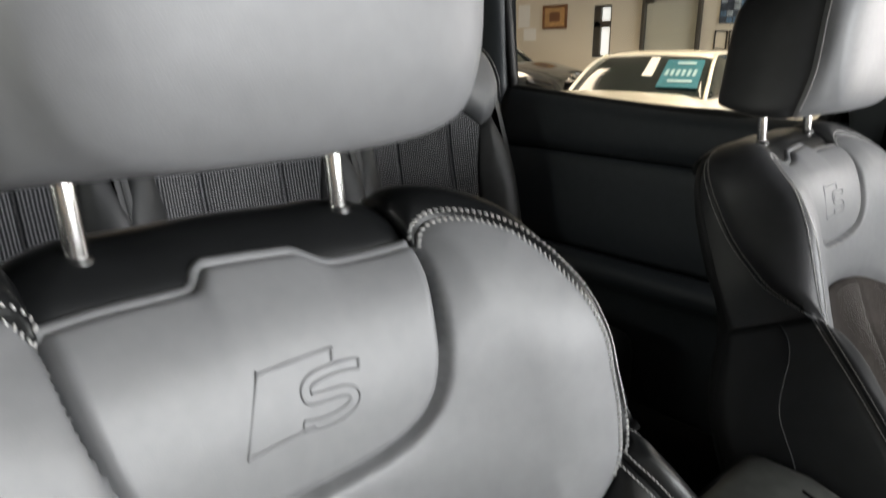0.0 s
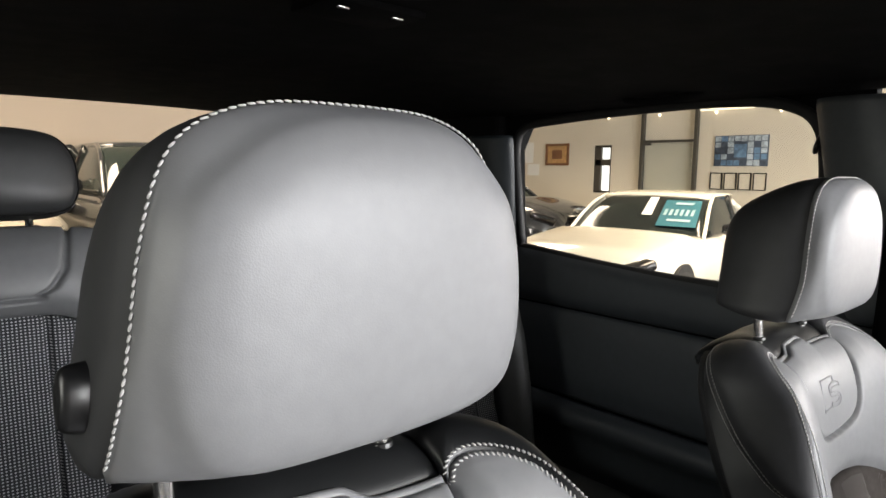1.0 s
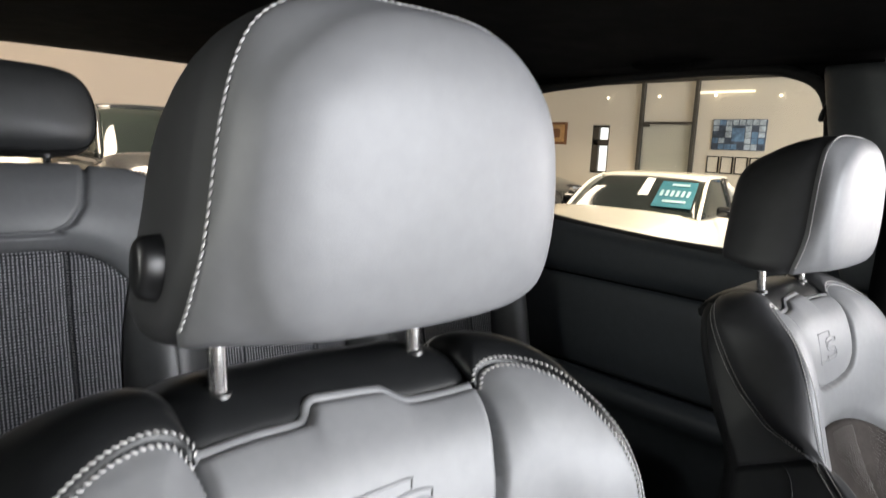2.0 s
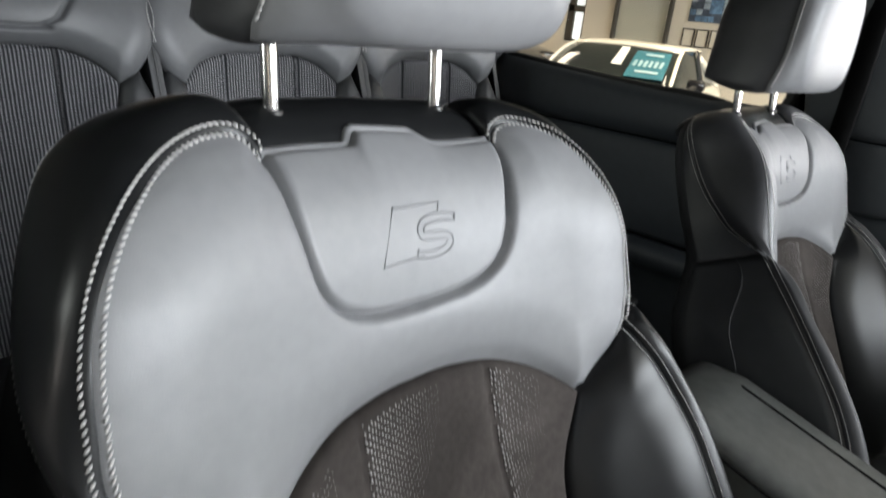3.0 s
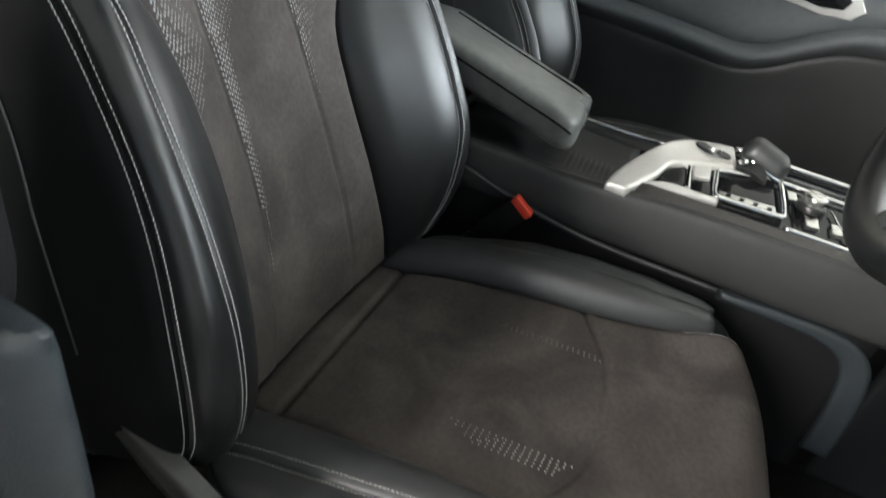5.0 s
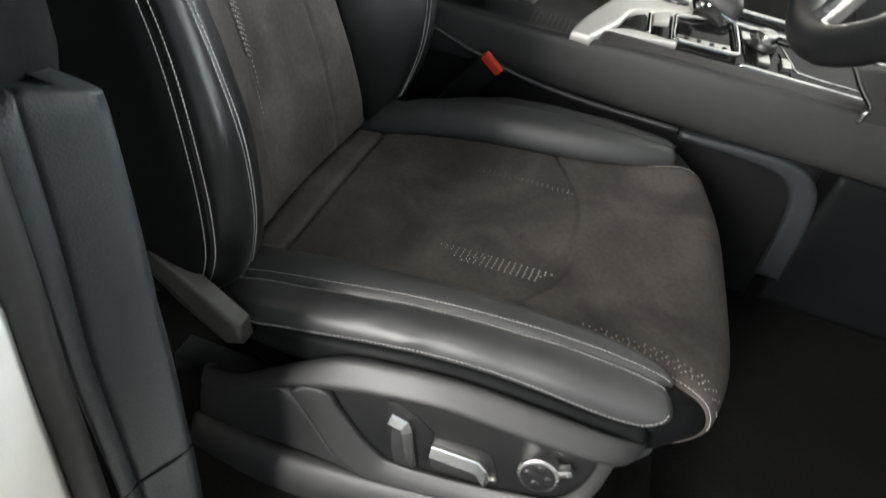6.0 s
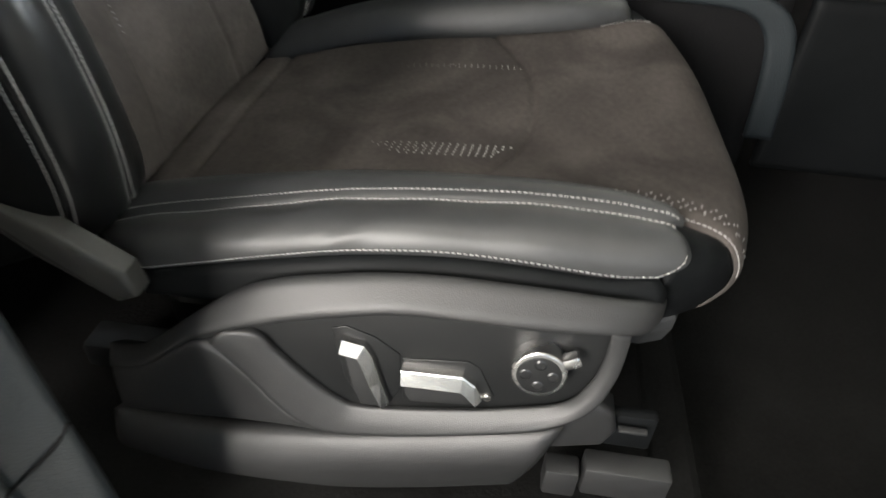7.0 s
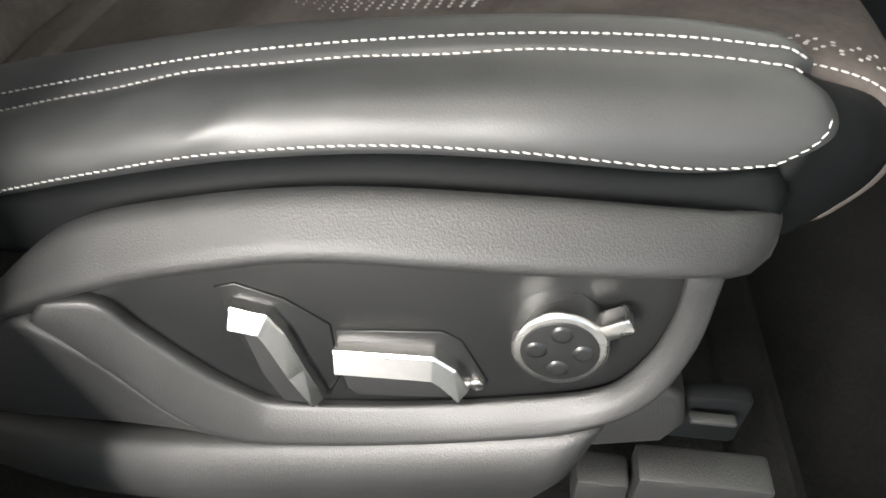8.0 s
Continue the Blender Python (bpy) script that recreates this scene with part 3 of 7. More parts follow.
    outer = [(0.252, 0.005, 0.008), (0.274, 0.060, 0.056), (0.283, 0.110, 0.080), (0.282, 0.165, 0.091), (0.272, 0.225, 0.091), (0.2645, 0.275, 0.086), (0.259, 0.330, 0.076), (0.2535, 0.390, 0.058), (0.244, 0.462, 0.020)]
    back_low = [(0.262, 0.000, -0.10), (0.285, 0.12, -0.09), (0.287, 0.25, -0.09), (0.280, 0.37, -0.095), (0.268, 0.458, -0.10)]
    rear_line = [(0.244, 0.462, 0.020), (0.2475, 0.482, -0.002), (0.249, 0.500, -0.020), (0.247, 0.522, -0.032), (0.242, 0.545, -0.044), (0.236, 0.567, -0.053), (0.227, 0.594, -0.060), (0.211, 0.628, -0.064), (0.190, 0.646, -0.066), (0.160, 0.656, -0.068), (0.130, 0.6595, -0.066), (0.108, 0.656, -0.058)]
    back_high = [(0.268, 0.458, -0.10), (0.234, 0.53, -0.108), (0.207, 0.60, -0.112), (0.165, 0.64, -0.112), (0.115, 0.655, -0.11)]
    if driver:
        rear_line[1:6] = [(0.2480, 0.482, 0.006), (0.2500, 0.500, -0.008), (0.2485, 0.522, -0.022), (0.2435, 0.545, -0.036), (0.2365, 0.567, -0.048)]
    else:
        back_low, back_high = [[(x, v, 0.72 * w) for x, v, w in line] for line in (back_low, back_high)]
        back_low[3] = (0.277, 0.37, -0.067)
        back_high[1:3] = [(0.250, 0.53, -0.076), (0.217, 0.60, -0.080)]
    for s in (1, -1):
        f = lambda p, s=s: B(p[0] * s, p[1], p[2])  # noqa: E731
        side = (s * hand, -0.5, 0.1)
        fuller = 0.0 if driver or s < 0 else 0.034
        swell_at = lambda v: fuller * max(0.0, math.sin(math.pi * min(1.0, max(0.0, v / 0.44)))) ** 0.8  # noqa: E731
        brow = [(x, v, w + swell_at(v)) for x, v, w in crest[:-1]] + crest[-1:] if s > 0 else [(x - 0.007 * min(1.0, v / 0.1) * min(1.0, (0.442 - v) / 0.06), v, w) for x, v, w in crest[:-1]] + crest[-1:]
        hip = [(x, v, w + swell_at(v)) for x, v, w in outer]
        g = coons([f(inner[0]), f((0.19, 0.002, 0.026)), f(brow[0])], [f(p) for p in wing[:4]], [f(p) for p in inner], [f(p) for p in brow], 30, 60)
        pad("side_bolster", g, BLACK_LEATHER, seat, (-0.3 * s * hand, -1, 0.3), 0.014, 0.045, 0.012, "black leather side bolster")
        seams.append(edge_line("r", 0.0048))
        g = coons([f(brow[0]), f((0.235, 0.008, 0.026)), f(hip[0])], [f(brow[-1]), f((0.242, 0.450, 0.024)), f(hip[-1])], [f(p) for p in brow], [f(p) for p in hip], 16, 60)
        # Passenger flank is paler, standing in for light through the open door.
        pad("bolster_flank", g, BLACK_LEATHER if driver else HEAD_LIT_LEATHER, seat, side, 0.013, 0.024, 0.010)
        seams += [edge_line("l", 0.0048), edge_line("r", 0.004)]
        g = coons([f(hip[0]), f(back_low[0])], [f(hip[-1]), f(back_low[-1])], [f(p) for p in hip], [f(p) for p in back_low], 12, 50)
        # Driver's side is near black for shade; the passenger's is paler for light.
        side_panel = pad("seat_side", g, SHADE_VINYL if driver else DULL_LEATHER, seat, (s * hand, 0, 0), 0.006 if driver else 0.001, 0.02, 0.01)
        seams.append(edge_line("l", 0.004))
        tube("side_piping", [f(p) for p in ((0.2420, 0.482, -0.034), (0.2480, 0.470, -0.026), (0.2590, 0.450, -0.012), (0.2660, 0.427, -0.006), (0.2705, 0.400, -0.002), (0.2735, 0.370, 0.003), (0.2765, 0.324, 0.008), (0.2820, 0.285, 0.009), (0.2870, 0.250, 0.008), (0.2920, 0.150, 0.000))], 0.0009, PIPING, side_panel, "thin grey piping", n=60, sides=6)
        # shoulder: from the edge of the grey panel over to the rear seam
        lead = wing[3:] + lobe
        g = coons([f(lead[0]), f((0.242, 0.450, 0.024)), f(rear_line[0])], [f(lead[-1]), f((0.106, 0.645, -0.022)), f(rear_line[-1])], [f(p) for p in lead], [f(p) for p in rear_line], 22, 60)
        # The passenger's shoulder carries the same light in its paler leather.
        pad("shoulder", g, BLACK_LEATHER if driver else HEAD_LIT_LEATHER, seat, side, 0.009, 0.02, 0.010, "black leather shoulder panel")
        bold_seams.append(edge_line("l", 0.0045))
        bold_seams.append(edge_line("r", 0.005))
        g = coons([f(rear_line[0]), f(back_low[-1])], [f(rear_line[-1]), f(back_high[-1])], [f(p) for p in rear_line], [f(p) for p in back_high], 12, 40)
        # Shade and light are put into the colour as on seat_side.
        pad("shoulder_side", g, SHADE_VINYL if driver else DULL_LEATHER, seat, (s * hand, 0.3, 0.3), 0.004 if driver else 0.001, 0.02, 0.01)
        seams.append(edge_line("l", 0.004))
    # black cover between the shoulders, round the headrest's rods
    edge_r, edge_l = both([(0.110, 0.614, -0.014), (0.120, 0.630, -0.024), (0.119, 0.648, -0.052), (0.115, 0.652, -0.11)], B)
    g = coons([edge_l[0], B(-0.05, 0.612, -0.020), B(0, 0.616, -0.022), B(0.05, 0.612, -0.020), edge_r[0]], [edge_l[-1], B(0, 0.655, -0.11), edge_r[-1]], edge_l, edge_r, 40, 24)
    pad("top_cover", g, BLACK_LEATHER, seat, (0, -0.3, 1), 0.020, 0.05, 0.012, "black leather top cover")
    # back shell
    rim_r, rim_l = both(back_low + back_high[1:], B)
    g = coons([rim_l[0], B(0, 0, -0.115), rim_r[0]], [rim_l[-1], B(0, 0.66, -0.115), rim_r[-1]], rim_l, rim_r, 30, 40)
    pad("back_shell", g, PLASTIC, seat, (0, 1, 0), 0.02, 0.05, 0.01, "black plastic back shell")

    stitches("shoulder_stitching", bold_seams, seat, 0.0044, 0.0028, 0.00100, slant_by=1.1, label="bold pale slanting stitches") if driver else stitches("shoulder_stitching", bold_seams, seat, 0.0044, 0.0030, 0.00070, label="pale double stitches")
    stitches("stitching", seams, seat, 0.0040, 0.0033, 0.00050, label="fine pale double stitching")

    # headrest: a sewn outline that runs back towards its foot, a domed front and a tapered shell behind
    hr_base = np.array([0.0, 0.250, 1.389]) if driver else np.array([0.0, 0.256, 1.379])
    sewn_half = [(0.0, -0.004), (0.06, -0.005), (0.105, -0.008), (0.121, -0.008), (0.1265, -0.001), (0.1255, 0.015), (0.1240, 0.034), (0.119, 0.068), (0.114, 0.105), (0.106, 0.137), (0.094, 0.157), (0.073, 0.169), (0.044, 0.175), (0.0, 0.176)]
    dome_half = [(0.0, -0.004), (0.05, -0.003), (0.080, 0.000), (0.099, 0.008), (0.109, 0.026), (0.1135, 0.052), (0.1125, 0.085), (0.106, 0.117), (0.094, 0.138), (0.066, 0.160), (0.036, 0.170), (0.0, 0.172)]

    def whole(points):
        right = spline(points, 45)
        return np.vstack([right, (right * [-1, 1])[-2:0:-1]])

    ring, dome = whole(sewn_half), whole(dome_half)
    recede = (-0.026 if driver else -0.012) * (np.clip(0.05 - ring[:, 1], 0, 1) / 0.056) ** 1.5
    count, mid = len(ring), np.array([0.0, 0.086])

    def HR(xy, w):
        tight = 1 - (0.055 * min(1.0, xy[0] / 0.12) ** 2 if driver and xy[0] > 0 else 0.0)
        p = hr_base + np.array([0, -w, 0.086 + (xy[1] - 0.086) * tight]) - SEAT_FOOT
        across_x = xy[0] * (0.94 if driver and xy[0] > 0 else 1.0)
        return np.array([across_x * hand, p[1], p[2]])

    def rings(levels):
        """Lofts rings of (outline, depths); the last one is capped."""
        verts, faces = [HR(q, w) for outline, depth in levels for q, w in zip(outline, depth)], []
        for r in range(len(levels) - 1):
            for k in range(count):
                a, b = r * count + k, r * count + (k + 1) % count
                faces.append((a, b, b + count, a + count) if hand < 0 else (a, a + count, b + count, b))
        last = [(len(levels) - 1) * count + k for k in range(count)]
        faces.append(tuple(last if hand < 0 else last[::-1]))
        return verts, faces

    def shell_ring(scale, w):
        far = -w / 0.115
        q = mid + (ring - mid) * scale
        q[:, 1] = np.where(q[:, 1] > 0, q[:, 1] * (1 - 0.24 * max(0.0, far) ** 1.4), q[:, 1] + 0.010 * far)
        return q, w + recede * (1 - far)

    shell = [(0.985, 0.002), (1.0, -0.006)] + [(1.0 + 0.05 * math.sin(math.pi * (i + 1) / 13), -0.006 - 0.085 * i / 11) for i in range(1, 12)] + [(0.98, -0.100), (0.90, -0.108), (0.75, -0.113), (0.4, -0.116), (0.03, -0.117)]
    headrest = mesh_part("headrest", *rings([shell_ring(*p) for p in shell]), HEAD_LIT_LEATHER, seat, "black leather headrest with a grey front")
    levels = [(mid + (ring - mid) * 0.985, recede - 0.006), (ring, recede)]
    for k, w in ((0.14, 0.003), (0.32, 0.0065), (0.55, 0.0105), (0.80, 0.0150)):
        levels.append((mid + (ring * (1 - k) + dome * k - mid) * (1.0 + 0.01 * math.sin(math.pi * k)), recede * (1 - k) ** 1.3 + w))
    for scale, w in ((0.990, 0.0200), (0.966, 0.0260), (0.923, 0.0315), (0.85, 0.0365), (0.73, 0.0405), (0.55, 0.043), (0.30, 0.0445), (0.02, 0.045)):
        levels.append((mid + (dome - mid) * scale, np.full(count, w if driver else 0.015 + 0.55 * (w - 0.015))))
    mesh_part("headrest_front", *rings(levels), GREY_LEATHER, headrest, "light grey leather front panel")
    sewn = [k for k in range(count) if ring[k][1] > -0.003]
    loop = [HR(mid + (ring[k] - mid) * 1.004, recede[k] + 0.003) for k in sewn]
    outs = [HR(mid + (ring[k] - mid) * 1.5, 0.05) - HR(ring[k], 0.0) for k in sewn]
    stitches("headrest_stitching", [(loop, np.array(outs))], headrest, pitch=0.0048, length=0.0037, radius=0.0008, label="pale edge stitching")
    # release button on the outer flank
    c = HR(np.array([-0.124, 0.032]), -0.042)
    b = rod(c, c + np.array([-0.016 * hand, 0, 0.001]), 0.0150, 0.0125, 28, 0.004)
    bmesh.ops.scale(b, vec=(1, 0.85, 1.25), space=Matrix.Translation(-Vector(c)), verts=b.verts)
    part("release_button", b, PLASTIC_DARK, headrest, "round black release button", True)
    for x in (-0.077 + float(off(1.0)), 0.077 + float(off(1.0))):
        a0, a1 = np.array([x, 0.321, 1.318]) - SEAT_FOOT, np.array([x, 0.331, 1.43]) - SEAT_FOOT
        part("headrest_rod", rod(a0, a1, 0.0058, bevel=0.001), ROD_CHROME, headrest, "chrome rod", True)
        part("rod_guide", rod(a0 + [0, 0, 0.012], a0 + [0, 0.0008, 0.017], 0.0085, 0.0078, 24, 0.001), PLASTIC_DARK, seat, "", True)

    # ---- cushion ----
    mid_in = [(0.158, 0.070, 0.712), (0.158, 0.020, 0.722), (0.162, -0.05, 0.740), (0.166, -0.15, 0.757), (0.172, -0.25, 0.767), (0.186, -0.33, 0.777), (0.209, -0.382, 0.784), (0.217, -0.410, 0.779), (0.218, -0.424, 0.760), (0.213, -0.426, 0.735), (0.206, -0.414, 0.705)]
    cu_r, cu_l = both(mid_in, C)
    front = [C(-0.206, -0.414, 0.705), C(-0.12, -0.444, 0.690), C(0, -0.450, 0.686), C(0.12, -0.444, 0.690), C(0.206, -0.414, 0.705)]
    g = coons([cu_l[0], C(-0.08, 0.072, 0.716), C(0, 0.072, 0.718), C(0.08, 0.072, 0.716), cu_r[0]], front, cu_l, cu_r, 120, 180)
    g[..., 2] -= 0.004 * np.sin(np.pi * np.linspace(0, 1, 120))[None, :] * np.sin(np.pi * np.linspace(0, 1, 180) ** 0.7)[:, None]

    def sewn(q):
        x, y = np.abs(q[..., 0]), q[..., 1] + SEAT_FOOT[1]
        # the seat's front is sewn on along an arc and stands a little proud of the middle
        arc = np.interp(x, (0, 0.03, 0.055, 0.08, 0.105, 0.13, 0.16, 0.20), (-0.2755, -0.2750, -0.2725, -0.2675, -0.2585, -0.2455, -0.2260, -0.195))
        past = np.clip((arc - y) / 0.005, -1, 1) * np.clip((y + 0.40) / 0.10, 0, 1)
        rear = np.exp(-(((y - 0.028) / 0.004) ** 2))
        return -0.0065 * np.maximum(0.6 * np.exp(-(((y - arc) / 0.0042) ** 2)), rear) + 0.0022 * np.maximum(past, 0)

    cushion = pad("cushion_insert", g, SUEDE, seat, sky_up, 0.006, 0.014, 0.014, "brown-grey suede seat cushion with worn sheen", sewn)
    rows = [(q[131:167], m[131:167]) for q, m in (edge_line("l", 0.004), edge_line("r", 0.004))]
    # perforated dots along the outer band and the front edge
    verts, faces = [], []
    n_c = grid_normals(g)
    if n_c[..., 2].sum() < 0:
        n_c = -n_c
    surf = g + n_c * (0.006 * np.clip(1 - (1 - np.clip(border_distance(g) / 0.014, 0, 1)) ** 2, 0, 1) ** 0.75 + sewn(g))[..., None]

    def dot(x, y, r):
        k = np.argmin((g[..., 0] * hand - x) ** 2 + (g[..., 1] + SEAT_FOOT[1] - y) ** 2 + np.where(n_c[..., 2] < -0.2, 1, 0))
        j, i = divmod(k, g.shape[1])
        p, n = surf[j, i] + n_c[j, i] * 0.0004, n_c[j, i]
        p = p + np.array([(x - g[j, i, 0] * hand) * hand, 0, 0])
        a = np.cross(n, (0, 1, 0))
        a /= np.linalg.norm(a)
        b = np.cross(n, a)
        b0 = len(verts)
        verts.extend([p + r * (math.cos(t) * a + 1.2 * math.sin(t) * b) for t in np.arange(6) * math.pi / 3])
        verts.extend([p - n * 0.002 + r * (math.cos(t) * a + 1.2 * math.sin(t) * b) for t in np.arange(6) * math.pi / 3])
        faces.append(tuple(range(b0, b0 + 6)))
        faces.extend([(b0 + e, b0 + 6 + e, b0 + 6 + (e + 1) % 6, b0 + (e + 1) % 6) for e in range(6)])

    for sx in (-1, 1):
        for c in range(5 if sx < 0 else 2):
            for s in range(20):
                if s > 19 - 1.6 * c:
                    continue
                dot(sx * (0.088 + 0.0052 * c), -0.256 + 0.0065 * s + (0.0032 if c % 2 else 0) + 0.004 * c, (0.0011 if sx < 0 else 0.0007) * (1 - s / 34))
        for c in range(4 if sx < 0 else 0):
            for s in range(22 - 3 * c):
                y = -0.448 + 0.0072 * s + (0.0036 if c % 2 else 0)
                if y < -0.430:
                    continue
                dot(sx * (np.interp(y, (-0.46, -0.40, -0.30), (0.213, 0.200, 0.168)) - 0.005 * c), y, 0.00085)
    tagged(mesh_part("perforation", verts, faces, PERF, cushion, "pale perforation dots", False), kind="stuff")
    # cushion bolsters with a lower flank
    ridge = [(0.230, 0.060, 0.735), (0.227, 0.010, 0.750), (0.225, -0.06, 0.765), (0.224, -0.15, 0.784), (0.224, -0.25, 0.796), (0.226, -0.32, 0.799), (0.230, -0.371, 0.797)]
    nook = mid_in[:7]

    def creased(q):
        """Shallow creases in the leather towards the seat's rear, and a slight sag above the hem."""
        x, y, z = np.abs(q[..., 0]), q[..., 1] + SEAT_FOOT[1], q[..., 2] + SEAT_FOOT[2]
        folds = np.maximum(0, np.sin(75 * y + 270 * z + 2 * np.sin(45 * y))) ** 2 * np.exp(-(((y + 0.125) / 0.055) ** 2))
        waves = 0.0006 * np.sin(38 * y + 25 * z) + 0.0004 * np.sin(83 * y - 40 * z)
        return 0.0016 * folds * np.clip((x - 0.232) / 0.012, 0, 1) * np.clip((0.266 - x) / 0.006, 0, 1) + waves + 0.003 * np.exp(-(((x - 0.258) / 0.010) ** 2))

    hem = [(0.264, 0.000, 0.728), (0.265, -0.05, 0.7415), (0.266, -0.10, 0.7550), (0.267, -0.16, 0.7690), (0.267, -0.22, 0.7765), (0.267, -0.27, 0.7775), (0.266, -0.33, 0.7750), (0.2625, -0.362, 0.778)]
    for s in (1, -1):
        f = lambda p, s=s: C(p[0] * s, p[1], p[2])  # noqa: E731
        # the inner bolster is a plain fuller roll, low at its rear
        top = [(x, y, z + float(np.interp(y, (-0.371, -0.30, -0.18, -0.06, 0.02, 0.06), (-0.004, 0.002, 0.010, 0.004, -0.014, -0.020)))) for x, y, z in ridge] if s > 0 else ridge
        g = coons([f(nook[0]), f((0.195, 0.066, 0.5 * (0.733 + top[0][2]))), f(top[0])], [f(nook[-1]), f((0.220, -0.380, 0.796)), f(top[-1])], [f(p) for p in nook], [f(p) for p in top], 20, 60)
        # Paler leather than the backrest bolsters; the sheen is in its colour.
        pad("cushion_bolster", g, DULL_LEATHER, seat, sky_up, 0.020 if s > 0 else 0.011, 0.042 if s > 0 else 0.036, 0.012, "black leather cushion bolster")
        if s < 0:
            rows.append(edge_line("r", 0.008))
        g = coons([f(top[0]), f((0.252, 0.03, 0.5 * (top[0][2] + hem[0][2]) + 0.008)), f(hem[0])], [f(top[-1]), f((0.246, -0.378, 0.796)), f((0.257, -0.379, 0.787)), f(hem[-1])], [f(p) for p in top], [f(p) for p in hem], 22, 70)
        # Paler leather here too, for the broad sheen along the side.
        pad("cushion_flank", g, DULL_LEATHER, seat, (s * hand, 0, 0.6), 0.006, 0.030, 0.014, "creased black leather cushion side", creased)
        if s < 0:
            rows += [edge_line("l", 0.006), edge_line("r", 0.003)]
            end, nor = edge_line("t", 0.004)
            rows.append((end[len(end) // 2 :], nor[len(end) // 2 :]))
        under = [(0.262, 0.010, 0.700), (0.276, -0.09, 0.720), (0.279, -0.18, 0.748), (0.279, -0.28, 0.752), (0.270, -0.365, 0.752)]
        g = coons([f(hem[0]), f(under[0])], [f(hem[-1]), f((0.266, -0.370, 0.766)), f(under[-1])], [f(p) for p in hem], [f(p) for p in under], 8, 50)
        # Near-black strip puts the shade under the flank into the colour.
        pad("cushion_base_edge", g, SHADE_VINYL, seat, (s * hand, 0, 0), 0.004, 0.008, 0.01)
    for s in (1, -1):
        f = lambda p, s=s: C(p[0] * s, p[1], p[2])  # noqa: E731
        g = ruled([f(p) for p in mid_in[6:]], [f(p) for p in (ridge[-1], (0.246, -0.374, 0.792), (0.257, -0.372, 0.780), (0.262, -0.362, 0.762), (0.262, -0.350, 0.735))], 30, 12, extra=[[f((0.5 * (a[0] + b[0]) + 0.002, 0.5 * (a[1] + b[1]) - 0.004, 0.5 * (a[2] + b[2]))) for a, b in zip(mid_in[6:], (ridge[-1], (0.246, -0.374, 0.792), (0.257, -0.372, 0.780), (0.262, -0.362, 0.762), (0.262, -0.350, 0.735)))]])
        pad("cushion_corner", g, SHADE_VINYL, seat, (s * hand, -1, 0.2), 0.0, 0.01, 0.01, "black leather front corner")
    stitches("cushion_stitching", rows, seat, 0.0040, 0.0030, 0.00038, label="pale double stitching")
    # body of the cushion, hidden inside
    part("cushion_body", box((0.44, 0.42, 0.07), C(0, -0.20, 0.690), 0.03), DULL_LEATHER, seat)
    for x in (-0.215, 0.215):
        part("seat_rail", box((0.035, 0.44, 0.030), C(x, -0.10, 0.574), 0.004), PLASTIC_DARK, seat, "black steel seat rail", True)
    part("seat_frame", box((0.42, 0.40, 0.07), C(0, -0.16, 0.625), 0.02), PLASTIC_DARK, seat)
    if driver:
        seat_side_trim(seat, C)
    return seat


